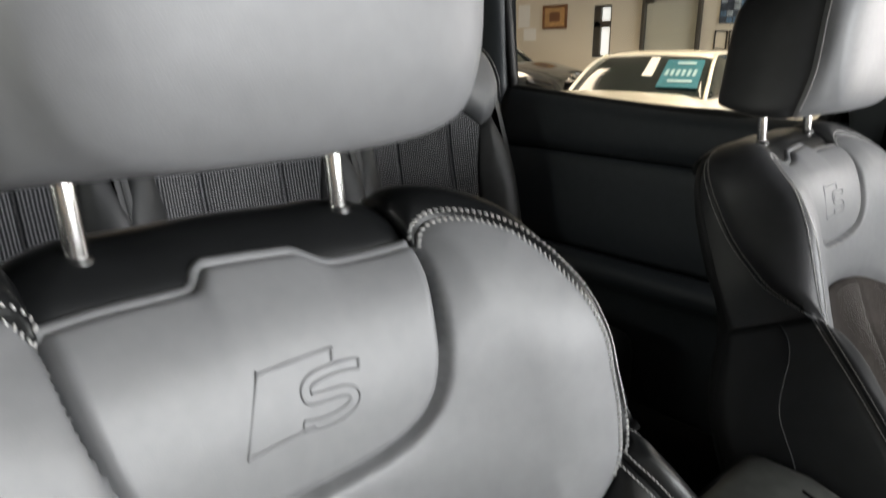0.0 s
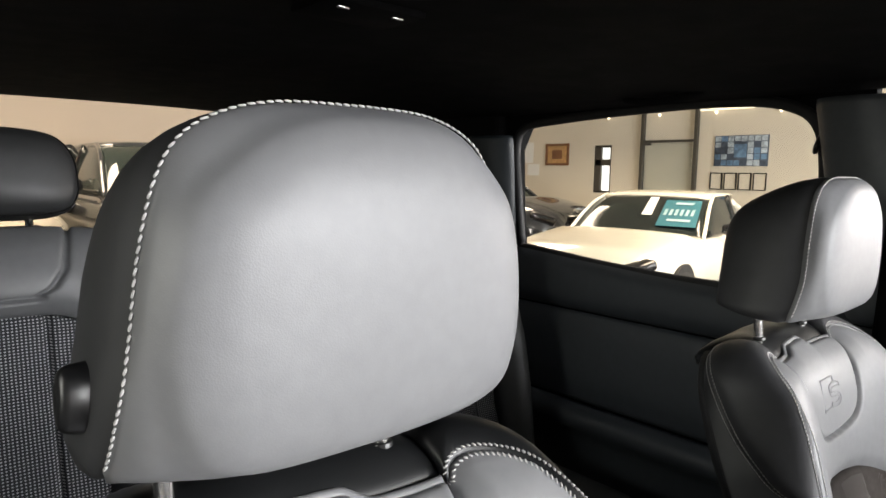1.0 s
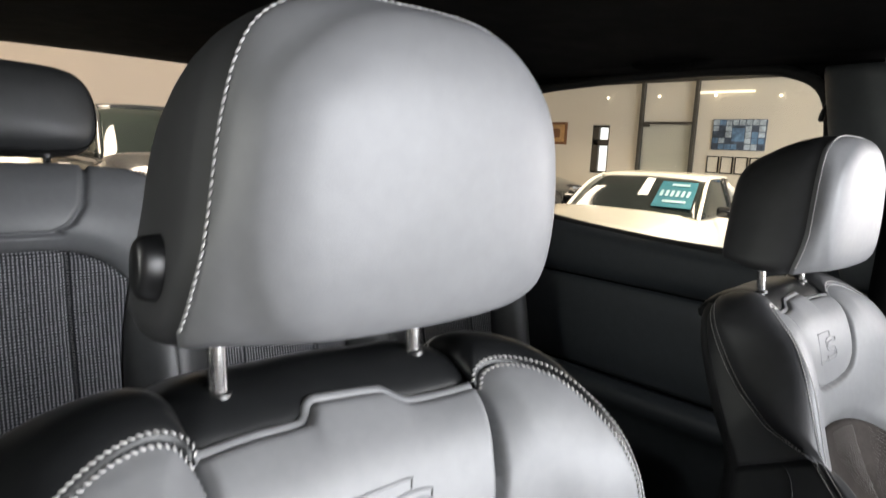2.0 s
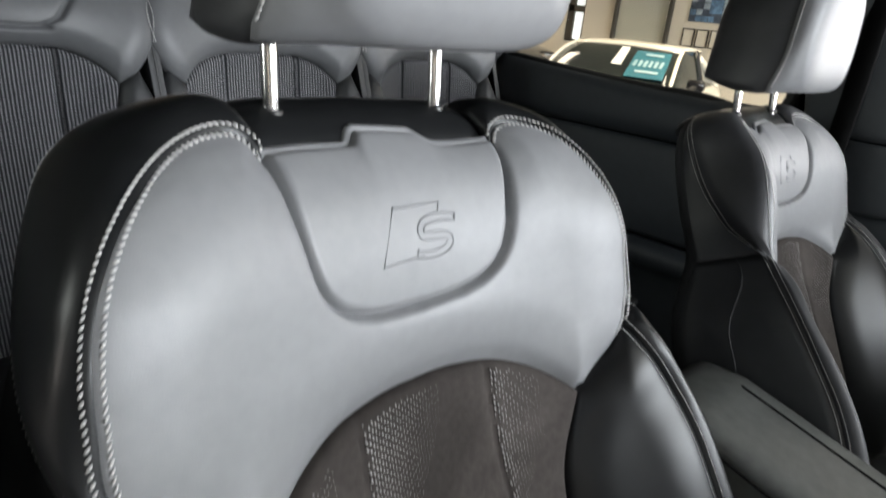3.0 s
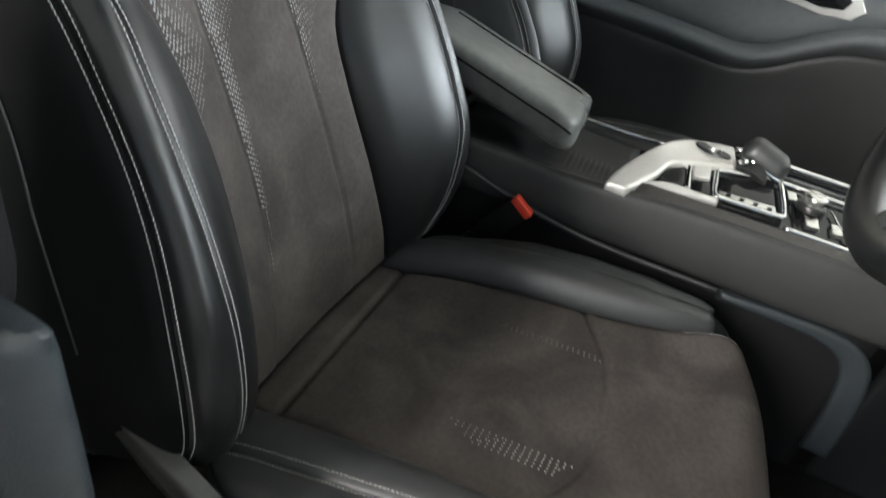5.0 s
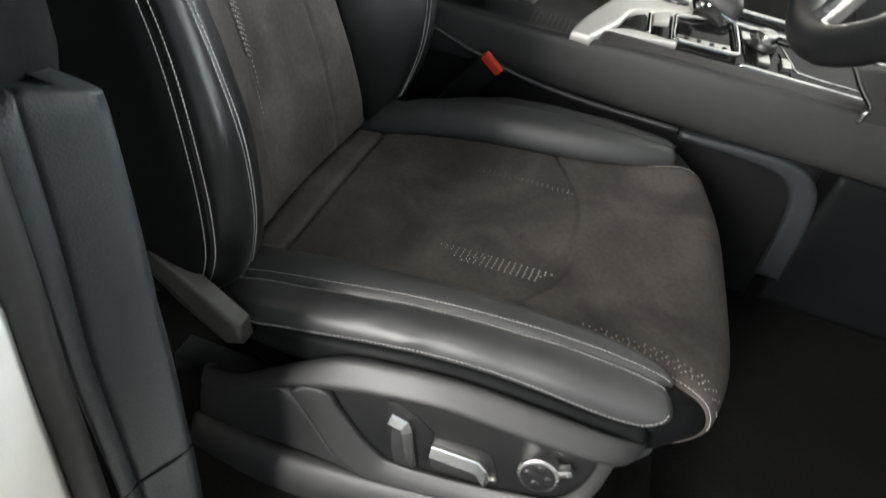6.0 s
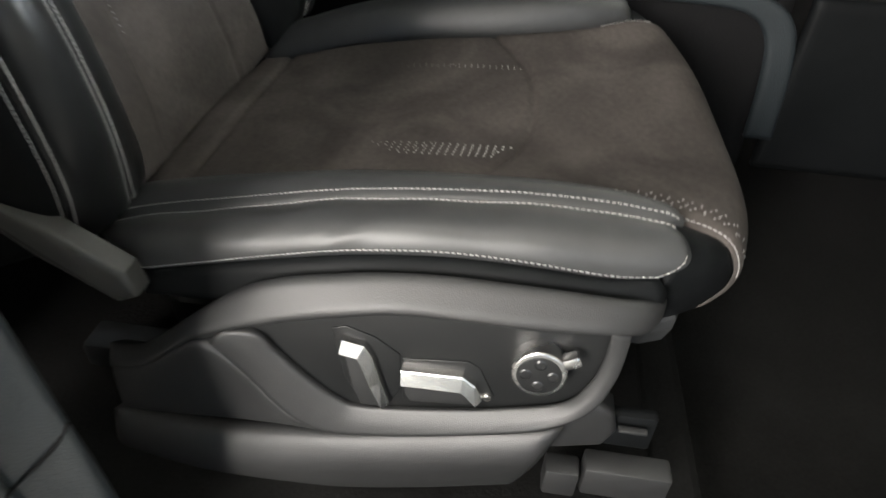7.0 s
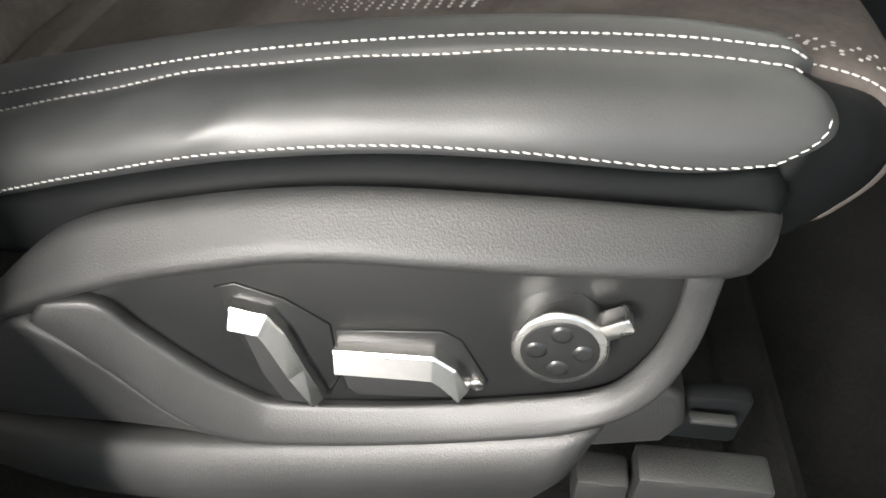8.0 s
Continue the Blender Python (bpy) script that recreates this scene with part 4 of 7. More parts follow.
def seat_side_trim(seat, C):
    """The plastic valance on the outer side, with its switches."""
    out = (-1, 0, 0)
    top = [(-0.266, 0.055, 0.640), (-0.278, 0.010, 0.662), (-0.282, -0.035, 0.702), (-0.282, -0.09, 0.744), (-0.282, -0.15, 0.763), (-0.282, -0.21, 0.7725), (-0.282, -0.28, 0.7735), (-0.279, -0.345, 0.7695), (-0.268, -0.366, 0.7620), (-0.250, -0.374, 0.7540)]
    low = [(-0.276, 0.055, 0.622), (-0.290, 0.010, 0.648), (-0.2975, -0.045, 0.697), (-0.300, -0.113, 0.727), (-0.301, -0.165, 0.7435), (-0.301, -0.205, 0.7515), (-0.301, -0.28, 0.7530), (-0.297, -0.335, 0.7535), (-0.285, -0.358, 0.7470), (-0.262, -0.372, 0.7400)]
    T, R = [C(*p) for p in top], [C(*p) for p in low]
    g = coons(T, R, [T[0], R[0]], [T[-1], R[-1]], 80, 14)
    pad("valance_shelf", g, PLASTIC, seat, (-1, 0, 0.6), 0.003, 0.008, 0.012, "grained black plastic valance")
    # recessed switch panel
    def tilt(y, z, proud=0.0):
        """A place on the switch panel, which faces a little upwards."""
        return C(-0.2875 + 0.10 * (z - 0.70) - proud, y, z)

    plate = [(-0.070, 0.700), (-0.120, 0.724), (-0.159, 0.738), (-0.199, 0.750), (-0.243, 0.752), (-0.336, 0.754), (-0.345, 0.70), (-0.328, 0.672), (-0.30, 0.655), (-0.15, 0.632), (-0.10, 0.66)]
    lean_out = (-1, 0, 0.10)
    part("switch_panel", slab([tilt(*p) for p in plate], lean_out, 0.012, 0.002), SWITCH_BLACK, seat, "dark recessed switch panel", True)
    # frame below the panel, a band that follows its lower edge
    inner = [(-0.2955, -0.066, 0.706), (-0.2930, -0.091, 0.706), (-0.2940, -0.105, 0.690), (-0.2955, -0.120, 0.674), (-0.2968, -0.135, 0.660), (-0.2975, -0.151, 0.6490), (-0.2975, -0.166, 0.6450), (-0.2970, -0.223, 0.653), (-0.2950, -0.276, 0.6640), (-0.2930, -0.315, 0.6770), (-0.2910, -0.330, 0.698), (-0.2890, -0.336, 0.721), (-0.2880, -0.337, 0.748)]
    outer = [(-0.2975, -0.056, 0.694), (-0.2990, -0.072, 0.676), (-0.3010, -0.088, 0.657), (-0.3035, -0.101, 0.641), (-0.3055, -0.116, 0.628), (-0.3070, -0.134, 0.6205), (-0.3075, -0.153, 0.6200), (-0.308, -0.204, 0.630), (-0.307, -0.258, 0.643), (-0.305, -0.304, 0.657), (-0.301, -0.333, 0.677), (-0.294, -0.347, 0.708), (-0.286, -0.351, 0.745)]
    a, b = [C(*p) for p in inner], [C(*p) for p in outer]
    g = ruled(a, b, 100, 14, extra=[[C(0.5 * (p[0] + q[0]) - 0.0012, 0.5 * (p[1] + q[1]), 0.5 * (p[2] + q[2])) for p, q in zip(inner, outer)]])
    pad("valance_frame", g, PLASTIC, seat, out, 0.0008, 0.0022, 0.010, "grained black plastic frame")
    # rear cheek between shelf and frame
    c_top = [(-0.274, 0.055, 0.622), (-0.287, 0.010, 0.648), (-0.2960, -0.042, 0.692), (-0.2980, -0.072, 0.677), (-0.3000, -0.088, 0.658), (-0.3025, -0.101, 0.642), (-0.3045, -0.116, 0.629), (-0.3060, -0.146, 0.6205)]
    c_low = [(-0.280, 0.055, 0.572), (-0.285, 0.02, 0.580), (-0.289, -0.03, 0.590), (-0.292, -0.06, 0.597), (-0.294, -0.08, 0.601), (-0.296, -0.10, 0.605), (-0.299, -0.125, 0.610), (-0.3030, -0.150, 0.6165)]
    g = ruled([C(*p) for p in c_top], [C(*p) for p in c_low], 40, 20, extra=[[C(0.6 * p[0] + 0.4 * q[0] - 0.001, 0.6 * p[1] + 0.4 * q[1], 0.6 * p[2] + 0.4 * q[2]) for p, q in zip(c_top, c_low)]])
    pad("valance_cheek", g, PLASTIC, seat, out, 0.002, 0.008, 0.01, "grained black plastic cheek")
    # lower skirt
    s_top = [(-0.285, 0.060, 0.575), (-0.298, -0.027, 0.590), (-0.302, -0.095, 0.604), (-0.303, -0.193, 0.626), (-0.301, -0.319, 0.6590)]
    s_low = [(-0.290, 0.060, 0.490), (-0.300, -0.02, 0.508), (-0.303, -0.11, 0.530), (-0.303, -0.20, 0.552), (-0.300, -0.292, 0.578)]
    g = ruled([C(*p) for p in s_top], [C(*p) for p in s_low], 60, 18, extra=[[C(p[0] - 0.010, 0.5 * (p[1] + q[1]), 0.62 * p[2] + 0.38 * q[2]) for p, q in zip(s_top, s_low)]])
    pad("valance_skirt", g, PLASTIC, seat, out, 0.004, 0.012, 0.014, "grained black plastic skirt")
    # rail cover and stops in front of the skirt
    part("rail_cover", box((0.022, 0.068, 0.034), C(-0.284, -0.379, 0.584), 0.003), PLASTIC, seat, "", True)
    part("rail_cover", box((0.020, 0.028, 0.032), C(-0.286, -0.3285, 0.577), 0.003), PLASTIC, seat, "", True)
    part("rail_slot", box((0.006, 0.022, 0.003), C(-0.276, -0.376, 0.634), 0.001), PLASTIC, seat, "rail edge", True)
    part("rail_bracket", box((0.012, 0.044, 0.040), C(-0.264, -0.374, 0.622), 0.004), SHADE_VINYL, seat, "", True)
    part("rail_end", slab([C(-0.283, -0.312, 0.650), C(-0.283, -0.342, 0.668), C(-0.281, -0.358, 0.655), C(-0.280, -0.364, 0.632), C(-0.281, -0.356, 0.614), C(-0.283, -0.316, 0.604)], out, 0.02, 0.006), PLASTIC, seat, "", True)
    # backrest hinge cover
    h = [C(-0.281, 0.121, 0.806), C(-0.288, 0.101, 0.802), C(-0.289, 0.049, 0.773), C(-0.289, 0.002, 0.742), C(-0.287, -0.001, 0.718), C(-0.285, 0.017, 0.708), C(-0.285, 0.069, 0.744), C(-0.281, 0.116, 0.780)]
    part("hinge_cover", slab(h, out, 0.02, 0.006), HINGE_GREY, seat, "grey plastic hinge cover", True)

    def bar(name, points, wide, deep, mat):
        """A bent bar whose face is bevelled, standing off the panel."""
        verts, faces = [], []
        q = [np.array(p) for p in points]
        for i, p in enumerate(q):
            d0 = q[min(i + 1, len(q) - 1)] - q[max(i - 1, 0)]
            d0 = d0 / np.linalg.norm(d0)
            n = np.cross(d0, (1, 0, 0))
            n /= np.linalg.norm(n)
            if n[2] < 0:
                n = -n
            wdt = wide[i]
            for off, x in ((0.40, 0.0), (0.40, -deep * 0.56), (0.32, -deep * 0.64), (-0.32, -deep), (-0.42, -deep * 0.92), (-0.40, 0.0)):
                verts.append(p + n * wdt * off + np.array([x, 0, 0]))
        for i in range(len(q) - 1):
            for k in range(6):
                faces.append((i * 6 + k, i * 6 + (k + 1) % 6, i * 6 + 6 + (k + 1) % 6, i * 6 + 6 + k))
        faces += [tuple(range(6)), tuple(range((len(q) - 1) * 6, len(q) * 6))]
        ob = mesh_part(name, verts, faces, mat, seat, "satin chrome switch", False)
        return ob

    def paddle(name, pts, proud):
        part(name, slab([tilt(y, z, proud) for y, z in pts], lean_out, proud, 0.0015), PLASTIC, seat, "", True)

    # shallow wells, then the dark paddles that carry the bright bars
    for pts in ([(-0.147, 0.716), (-0.157, 0.7195), (-0.178, 0.7125), (-0.1965, 0.699), (-0.1965, 0.664), (-0.190, 0.6505), (-0.166, 0.647), (-0.154, 0.672)], [(-0.1985, 0.696), (-0.246, 0.701), (-0.2545, 0.696), (-0.2665, 0.671), (-0.260, 0.6630), (-0.1985, 0.6560)]):
        part("switch_well", slab([tilt(y, z, 0.0012) for y, z in pts], lean_out, 0.003, 0.0008), SWITCH_BLACK, seat, "", True)
    paddle("switch_paddle", [(-0.1560, 0.703), (-0.1680, 0.700), (-0.1855, 0.6530), (-0.1800, 0.6490), (-0.1680, 0.6490), (-0.1610, 0.667)], 0.0062)
    paddle("switch_paddle", [(-0.1995, 0.683), (-0.2440, 0.683), (-0.2550, 0.670), (-0.2480, 0.6645), (-0.2060, 0.6600), (-0.2015, 0.665)], 0.0068)
    bar("lever_switch", [tilt(-0.1545, 0.7060), tilt(-0.1690, 0.7035), tilt(-0.1730, 0.6960), tilt(-0.1795, 0.6740), tilt(-0.1870, 0.6545)], (0.0135, 0.0135, 0.0118, 0.0100, 0.0070), 0.0115, SWITCH_METAL)
    bar("slide_switch", [tilt(-0.1985, 0.6845), tilt(-0.2425, 0.6860), tilt(-0.2490, 0.6810), tilt(-0.2560, 0.6705)], (0.0145, 0.0155, 0.0125, 0.0075), 0.0120, SWITCH_METAL)
    # four-way knob, tilted up a little more than its panel
    k = np.array(tilt(-0.2945, 0.7095))
    axis = np.array([-0.990, 0.0, 0.139])
    down = np.array([-0.139, 0.0, -0.990])
    part("lumbar_knob", rod(k - axis * 0.004, k + axis * 0.0150, 0.0196, 0.0192, 48, 0.0022), SWITCH_METAL, seat, "round satin lumbar switch", True)
    part("knob_face", rod(k + axis * 0.0135, k + axis * 0.0155, 0.0158, 0.0154, 44, 0.0006), SWITCH_BLACK, seat, "black four-way pad", True)
    for a in range(4):
        c = k + axis * 0.0151 + 0.0092 * (math.cos(a * math.pi / 2) * down + math.sin(a * math.pi / 2) * np.array([0.0, 1.0, 0.0]))
        button = rod(c, c + axis * 0.0011, 0.0052, 0.0030, 20, 0.0005)
        part("pad_button", button, PLASTIC_DARK, seat, "", True)
    n0 = k + axis * 0.0095 + np.array([0.0, -0.0205, 0.0]) - down * 0.0125
    part("knob_tab", box((0.010, 0.0125, 0.0085), n0, 0.0018, Euler((radians(-28), radians(8), 0)).to_matrix()), SWITCH_METAL, seat, "", True)
    # small cap at the tip of the slide switch
    c = np.array(tilt(-0.2615, 0.6705))
    part("switch_cap", rod(c, c + [-0.004, 0, 0], 0.0042, 0.0032, 18, 0.0008), SATIN, seat, "", True)


front_seat((0.0, SEAT_FOOT[1], SEAT_FOOT[2]), 1, "two-tone grey and black leather driver's seat with suede insert", True)
front_seat((0.775, SEAT_FOOT[1] - 0.011, SEAT_FOOT[2] - 0.022), -1, "two-tone grey and black leather passenger seat beside the console", False)

# ---- the car's shell ----


def structure(ob, label, category):
    return tagged(ob, label, category, kind="structure")


structure(part("car_floor", box((1.62, 2.90, 0.05), (0.39, 1.035, 0.520), 0.004), CARPET), "black carpeted floor of the car", "floor")
structure(part("footwell_floor", box((1.62, 0.90, 0.05), (0.39, -0.87, 0.435), 0.004), CARPET), "black carpeted footwell of the car", "floor")
structure(part("footwell_step", box((1.62, 0.05, 0.13), (0.39, -0.435, 0.476), 0.01), CARPET), "black carpeted step of the footwell", "floor")
# headlining, curved down to the sides
g = np.array([[(0.39 + 0.79 * u, y, 1.745 - 0.050 * abs(u) ** 3.2 - 0.05 * max(0, (0.35 - y)) ** 1.5) for u in np.linspace(-1, 1, 30)] for y in np.linspace(-0.32, 2.30, 30)])
structure(pad("ceiling", g, HEADLINING, None, (0, 0, -1), 0.0, 0.02, 0.03), "black fabric headlining of the car", "ceiling")
g2 = g + np.array([0, 0, 0.045])
g2[..., 0] = 0.39 + (g2[..., 0] - 0.39) * 1.04
structure(pad("car_roof", g2, WHITE_PAINT, None, (0, 0, 1), 0.0, 0.02, 0.03), "white painted roof of the car", "roof")
# front header over the windscreen, and the two posts beside it
structure(part("windscreen_header", box((1.56, 0.10, 0.06), (0.39, -0.36, 1.700), 0.02), HEADLINING), "black header above the windscreen", "trim")
for sx in (-0.44, 1.22):
    structure(part("windscreen_post", rod((sx, -0.36, 1.66), (sx, -1.15, 1.12), 0.045, sides=14), HEADLINING, None, "", True), "black trimmed windscreen post", "pillar")
structure(part("dashboard", box((1.55, 0.42, 0.30), (0.39, -0.98, 0.98), 0.06, segments=4), DOOR_SKIN, None, "", True), "dark dashboard below the windscreen", "dashboard")
structure(part("bulkhead", box((1.66, 0.06, 0.75), (0.39, -1.24, 0.78), 0.0), CARPET), "dark bulkhead of the footwell", "wall")
# windscreen pane
ws = bmesh.new()
ws.faces.new([ws.verts.new(p) for p in ((-0.40, -0.40, 1.69), (1.18, -0.40, 1.69), (1.24, -1.18, 1.13), (-0.46, -1.18, 1.13))])
bmesh.ops.solidify(ws, geom=ws.faces[:], thickness=0.005)
pane = structure(part("windscreen", ws, GLASS), "clear windscreen glass", "window")
pane.visible_shadow = False

# near side: sill, B-pillar, rear door
b_pillar = thing("b_pillar", (-0.42, 0.06, 0.55), "dark grey plastic door pillar with rubber seal and white paint", "car pillar", kind="structure")
P0 = np.array([-0.42, 0.06, 0.55])


def sheet(name, rows, mat, parent, origin, out, puff=0.003, rim=0.012, nu=24, nv=40, label=""):
    g = np.stack([spline(r, nu) for r in rows]) - origin
    g = np.stack([spline(g[:, i], nv) for i in range(nu)], 1)
    return pad(name, g, mat, parent, out, puff, 0.012, rim, label)


def trim_row(z, edge, facet, lip):
    """A level of the pillar's trim: its back, its inner edge and its sloping front, out to the facet."""
    return [(-0.390, edge + 0.07, z), (-0.394, edge + 0.012, z), (-0.400, edge, z), (-0.411, 0.5 * (edge + facet), z), (-0.425, facet, z)], [(-0.425, facet, z), (-0.431, 0.5 * (facet + lip) - 0.001, z - 0.004), (-0.438, lip, z - 0.008)]


levels = [trim_row(*r) for r in ((1.020, 0.008, 0.036, 0.043), (0.93, -0.002, 0.030, 0.036), (0.83, -0.013, 0.027, 0.031), (0.74, -0.021, 0.016, 0.022), (0.67, -0.026, 0.007, 0.013), (0.58, -0.030, 0.000, 0.007))]
sheet("lower_trim", [r[0] for r in levels], TRIM_GREEN, b_pillar, P0, (-0.2, -1, 0), 0.001, label="dark grey pillar trim")
sheet("trim_facet", [r[1] for r in levels], TRIM_GREEN, b_pillar, P0, (-0.6, -1, 0), 0.001, nu=8, label="bevelled edge of the pillar trim")
tube("trim_joint", [np.array(p) - P0 for p in ((-0.399, -0.0235, 0.728), (-0.406, -0.0160, 0.716), (-0.413, -0.0070, 0.706), (-0.425, 0.0080, 0.692), (-0.438, 0.0150, 0.682))], 0.0013, SEAM, b_pillar, "dark joint in the trim", n=30)
part("trim_ledge", slab([np.array(p) - P0 for p in ((-0.391, 0.078, 1.016), (-0.399, 0.014, 1.016), (-0.424, 0.042, 1.017), (-0.448, 0.052, 1.018), (-0.452, 0.12, 1.018))], (0, 0, 1), 0.02, 0.005), TRIM_GREEN, b_pillar, "", True)
sheet("upper_trim", [
    [(-0.340, 0.130, 1.01), (-0.380, 0.052, 1.01), (-0.410, 0.052, 1.01), (-0.450, 0.066, 1.01)],
    [(-0.335, 0.150, 1.30), (-0.372, 0.085, 1.30), (-0.400, 0.085, 1.30), (-0.440, 0.098, 1.30)],
    [(-0.325, 0.180, 1.66), (-0.360, 0.125, 1.66), (-0.385, 0.125, 1.66), (-0.420, 0.138, 1.66)],
], HEADLINING, b_pillar, P0, (-0.2, -1, 0))
sheet("door_seal", [
    [(-0.420, 0.122, 1.68), (-0.432, 0.112, 1.68), (-0.440, 0.124, 1.68)],
    [(-0.437, 0.046, 1.02), (-0.450, 0.034, 1.02), (-0.460, 0.046, 1.02)],
    [(-0.440, 0.036, 0.83), (-0.453, 0.023, 0.83), (-0.464, 0.034, 0.83)],
    [(-0.443, 0.024, 0.70), (-0.456, 0.013, 0.70), (-0.467, 0.026, 0.70)],
    [(-0.445, 0.014, 0.50), (-0.457, 0.006, 0.50), (-0.468, 0.018, 0.50)],
], RUBBER, b_pillar, P0, (-0.2, -1, 0))
sheet("painted_pillar", [
    [(-0.438, 0.135, 1.70), (-0.458, 0.132, 1.70), (-0.51, 0.16, 1.70), (-0.545, 0.28, 1.70)],
    [(-0.459, 0.048, 1.02), (-0.480, 0.044, 1.02), (-0.55, 0.080, 1.02), (-0.58, 0.28, 1.02)],
    [(-0.463, 0.036, 0.83), (-0.490, 0.030, 0.83), (-0.575, 0.070, 0.83), (-0.60, 0.28, 0.83)],
    [(-0.466, 0.028, 0.70), (-0.498, 0.024, 0.70), (-0.585, 0.070, 0.70), (-0.61, 0.28, 0.70)],
    [(-0.467, 0.024, 0.45), (-0.502, 0.022, 0.45), (-0.59, 0.070, 0.45), (-0.615, 0.28, 0.45)],
], WHITE_PAINT, b_pillar, P0, (-0.5, -1, 0), label="white painted pillar")

sill = thing("door_sill", (-0.44, 0.0, 0.40), "dark grey plastic sill trim along the door opening", "door sill", kind="structure")
S0 = np.array([-0.44, 0.0, 0.40])
sheet("sill_trim", [
    [(-0.352, y, 0.46), (-0.362, y, 0.530), (-0.392, y, 0.565), (-0.424, y, 0.560), (-0.442, y, 0.545), (-0.448, y, 0.510)] for y in (-1.15, -0.6, -0.2, -0.022)
], TRIM_GREEN, sill, S0, (0, 0, 1), 0.002, label="dark grey sill trim")
sheet("sill_seal", [
    [(-0.446, y, 0.560), (-0.458, y, 0.585), (-0.470, y, 0.560)] for y in (-1.15, -0.6, -0.2, 0.03)
], RUBBER, sill, S0, (0, 0, 1), 0.002)
sheet("painted_sill", [
    [(-0.468, y, 0.56), (-0.53, y, 0.54), (-0.60, y, 0.47), (-0.61, y, 0.30)] for y in (-1.15, -0.6, -0.2, 0.04)
], WHITE_PAINT, sill, S0, (-0.5, 0, 1), 0.002, label="white painted sill")
structure(part("rear_door_wall", box((0.06, 2.0, 0.80), (-0.44, 1.27, 0.90), 0.02), DOOR_SKIN), "closed dark rear door of the near side", "wall")
# Unseen tinted pane, added to keep side light off the driver's shoulder.
structure(part("near_light_cut_pane", box((0.006, 1.34, 0.40), (-0.440, 0.92, 1.48), 0.0), LIGHT_CUT_GLASS), "unseen dark pane added to cut light onto the seat", "window")
structure(part("rear_side_rail", box((0.06, 1.95, 0.08), (-0.42, 1.25, 1.67), 0.02), HEADLINING), "black roof rail above the rear door", "trim")
structure(part("near_rear_pillar", box((0.06, 0.75, 0.40), (-0.43, 1.95, 1.48), 0.02), HEADLINING), "black rear pillar trim of the near side", "pillar")


# far side: front door, B-pillar, rear door with its window, rear pillar
door = thing("far_front_door", (1.20, -0.45, 0.55), "charcoal leatherette passenger door with bright handle", "car door")
D0 = np.array([1.20, -0.45, 0.55])


def panel_seam(y):
    """Height of the seam between the door's upper and middle panels."""
    return min(1.167 - 0.16 * (y + 0.2), 1.203)


def ledge_top(y):
    """Height of the arm ledge, which dips and then sweeps up towards the front."""
    return float(np.interp(-y, (-0.10, 0.0, 0.12, 0.235, 0.32, 0.375, 0.44, 0.50, 0.60, 1.10), (0.994, 0.994, 0.990, 0.982, 0.977, 0.982, 1.008, 1.045, 1.085, 1.12)))


DOOR_Y = (0.085, -0.05, -0.16, -0.25, -0.32, -0.375, -0.44, -0.50, -0.60, -0.80, -1.10)
sheet("upper_panel", [
    [(1.222, y, 1.255 + 0.03 * (y + 0.4)), (1.205, y, 1.245 + 0.03 * (y + 0.4)), (1.186, y, 1.226), (1.182, y, panel_seam(y) + 0.014), (1.190, y, panel_seam(y) + 0.001)] for y in DOOR_Y
], DOOR_SKIN, door, D0, (-1, 0, 0.2))
sheet("middle_panel", [
    [(1.192, y, panel_seam(y)), (1.183, y, panel_seam(y) - 0.018), (1.180, y, 0.5 * (panel_seam(y) + ledge_top(y))), (1.177, y, ledge_top(y) + 0.035), (1.184, y, ledge_top(y) + 0.008)] for y in DOOR_Y
], DOOR_SKIN, door, D0, (-1, 0, 0.2))
sheet("arm_ledge", [
    [(1.186, y, ledge_top(y) + 0.012), (1.166, y, ledge_top(y) + 0.004), (1.150, y, ledge_top(y) - 0.004), (1.146, y, ledge_top(y) - 0.018), (1.160, y, ledge_top(y) - 0.034), (1.184, y, ledge_top(y) - 0.050)] for y in DOOR_Y
], DOOR_SKIN, door, D0, (-1, 0, 0.5), label="padded arm ledge")
sheet("lower_panel", [
    [(1.180, y, ledge_top(y) - 0.044), (1.192, y, 0.80), (1.188, y, 0.66), (1.182, y, 0.55)] for y in DOOR_Y
], PLASTIC, door, D0, (-1, 0, 0))


def on_door(pts, x):
    return [np.array([x, y, z]) - D0 for y, z in pts]


# satin handle plate with its dark well and a chrome lever
plate = part("handle_plate", slab(on_door([(-0.288, 1.178), (-0.297, 1.158), (-0.312, 1.140), (-0.330, 1.124), (-0.352, 1.112), (-0.395, 1.102), (-0.479, 1.092), (-0.540, 1.098), (-0.562, 1.122), (-0.535, 1.152), (-0.470, 1.172), (-0.359, 1.180)], 1.168), (-1, 0, 0), 0.014, 0.004), BRUSHED, door, "satin silver handle plate", True)
part("handle_well", slab(on_door([(-0.328, 1.152), (-0.338, 1.135), (-0.355, 1.124), (-0.414, 1.114), (-0.470, 1.108), (-0.515, 1.114), (-0.526, 1.134), (-0.490, 1.157), (-0.439, 1.167), (-0.374, 1.166), (-0.342, 1.162)], 1.166), (-1, 0, 0), 0.006, 0.001), GLOSS_BLACK, plate, "gloss black well", True)
tube("door_handle", on_door([(-0.345, 1.148), (-0.356, 1.137), (-0.385, 1.132), (-0.420, 1.128), (-0.448, 1.124)], 1.158), 0.0042, CHROME, plate, "chrome door handle", n=30)
part("handle_root", slab(on_door([(-0.346, 1.158), (-0.376, 1.160), (-0.383, 1.140), (-0.354, 1.140)], 1.160), (-1, 0, 0), 0.006, 0.0015), SATIN, plate, "", True)
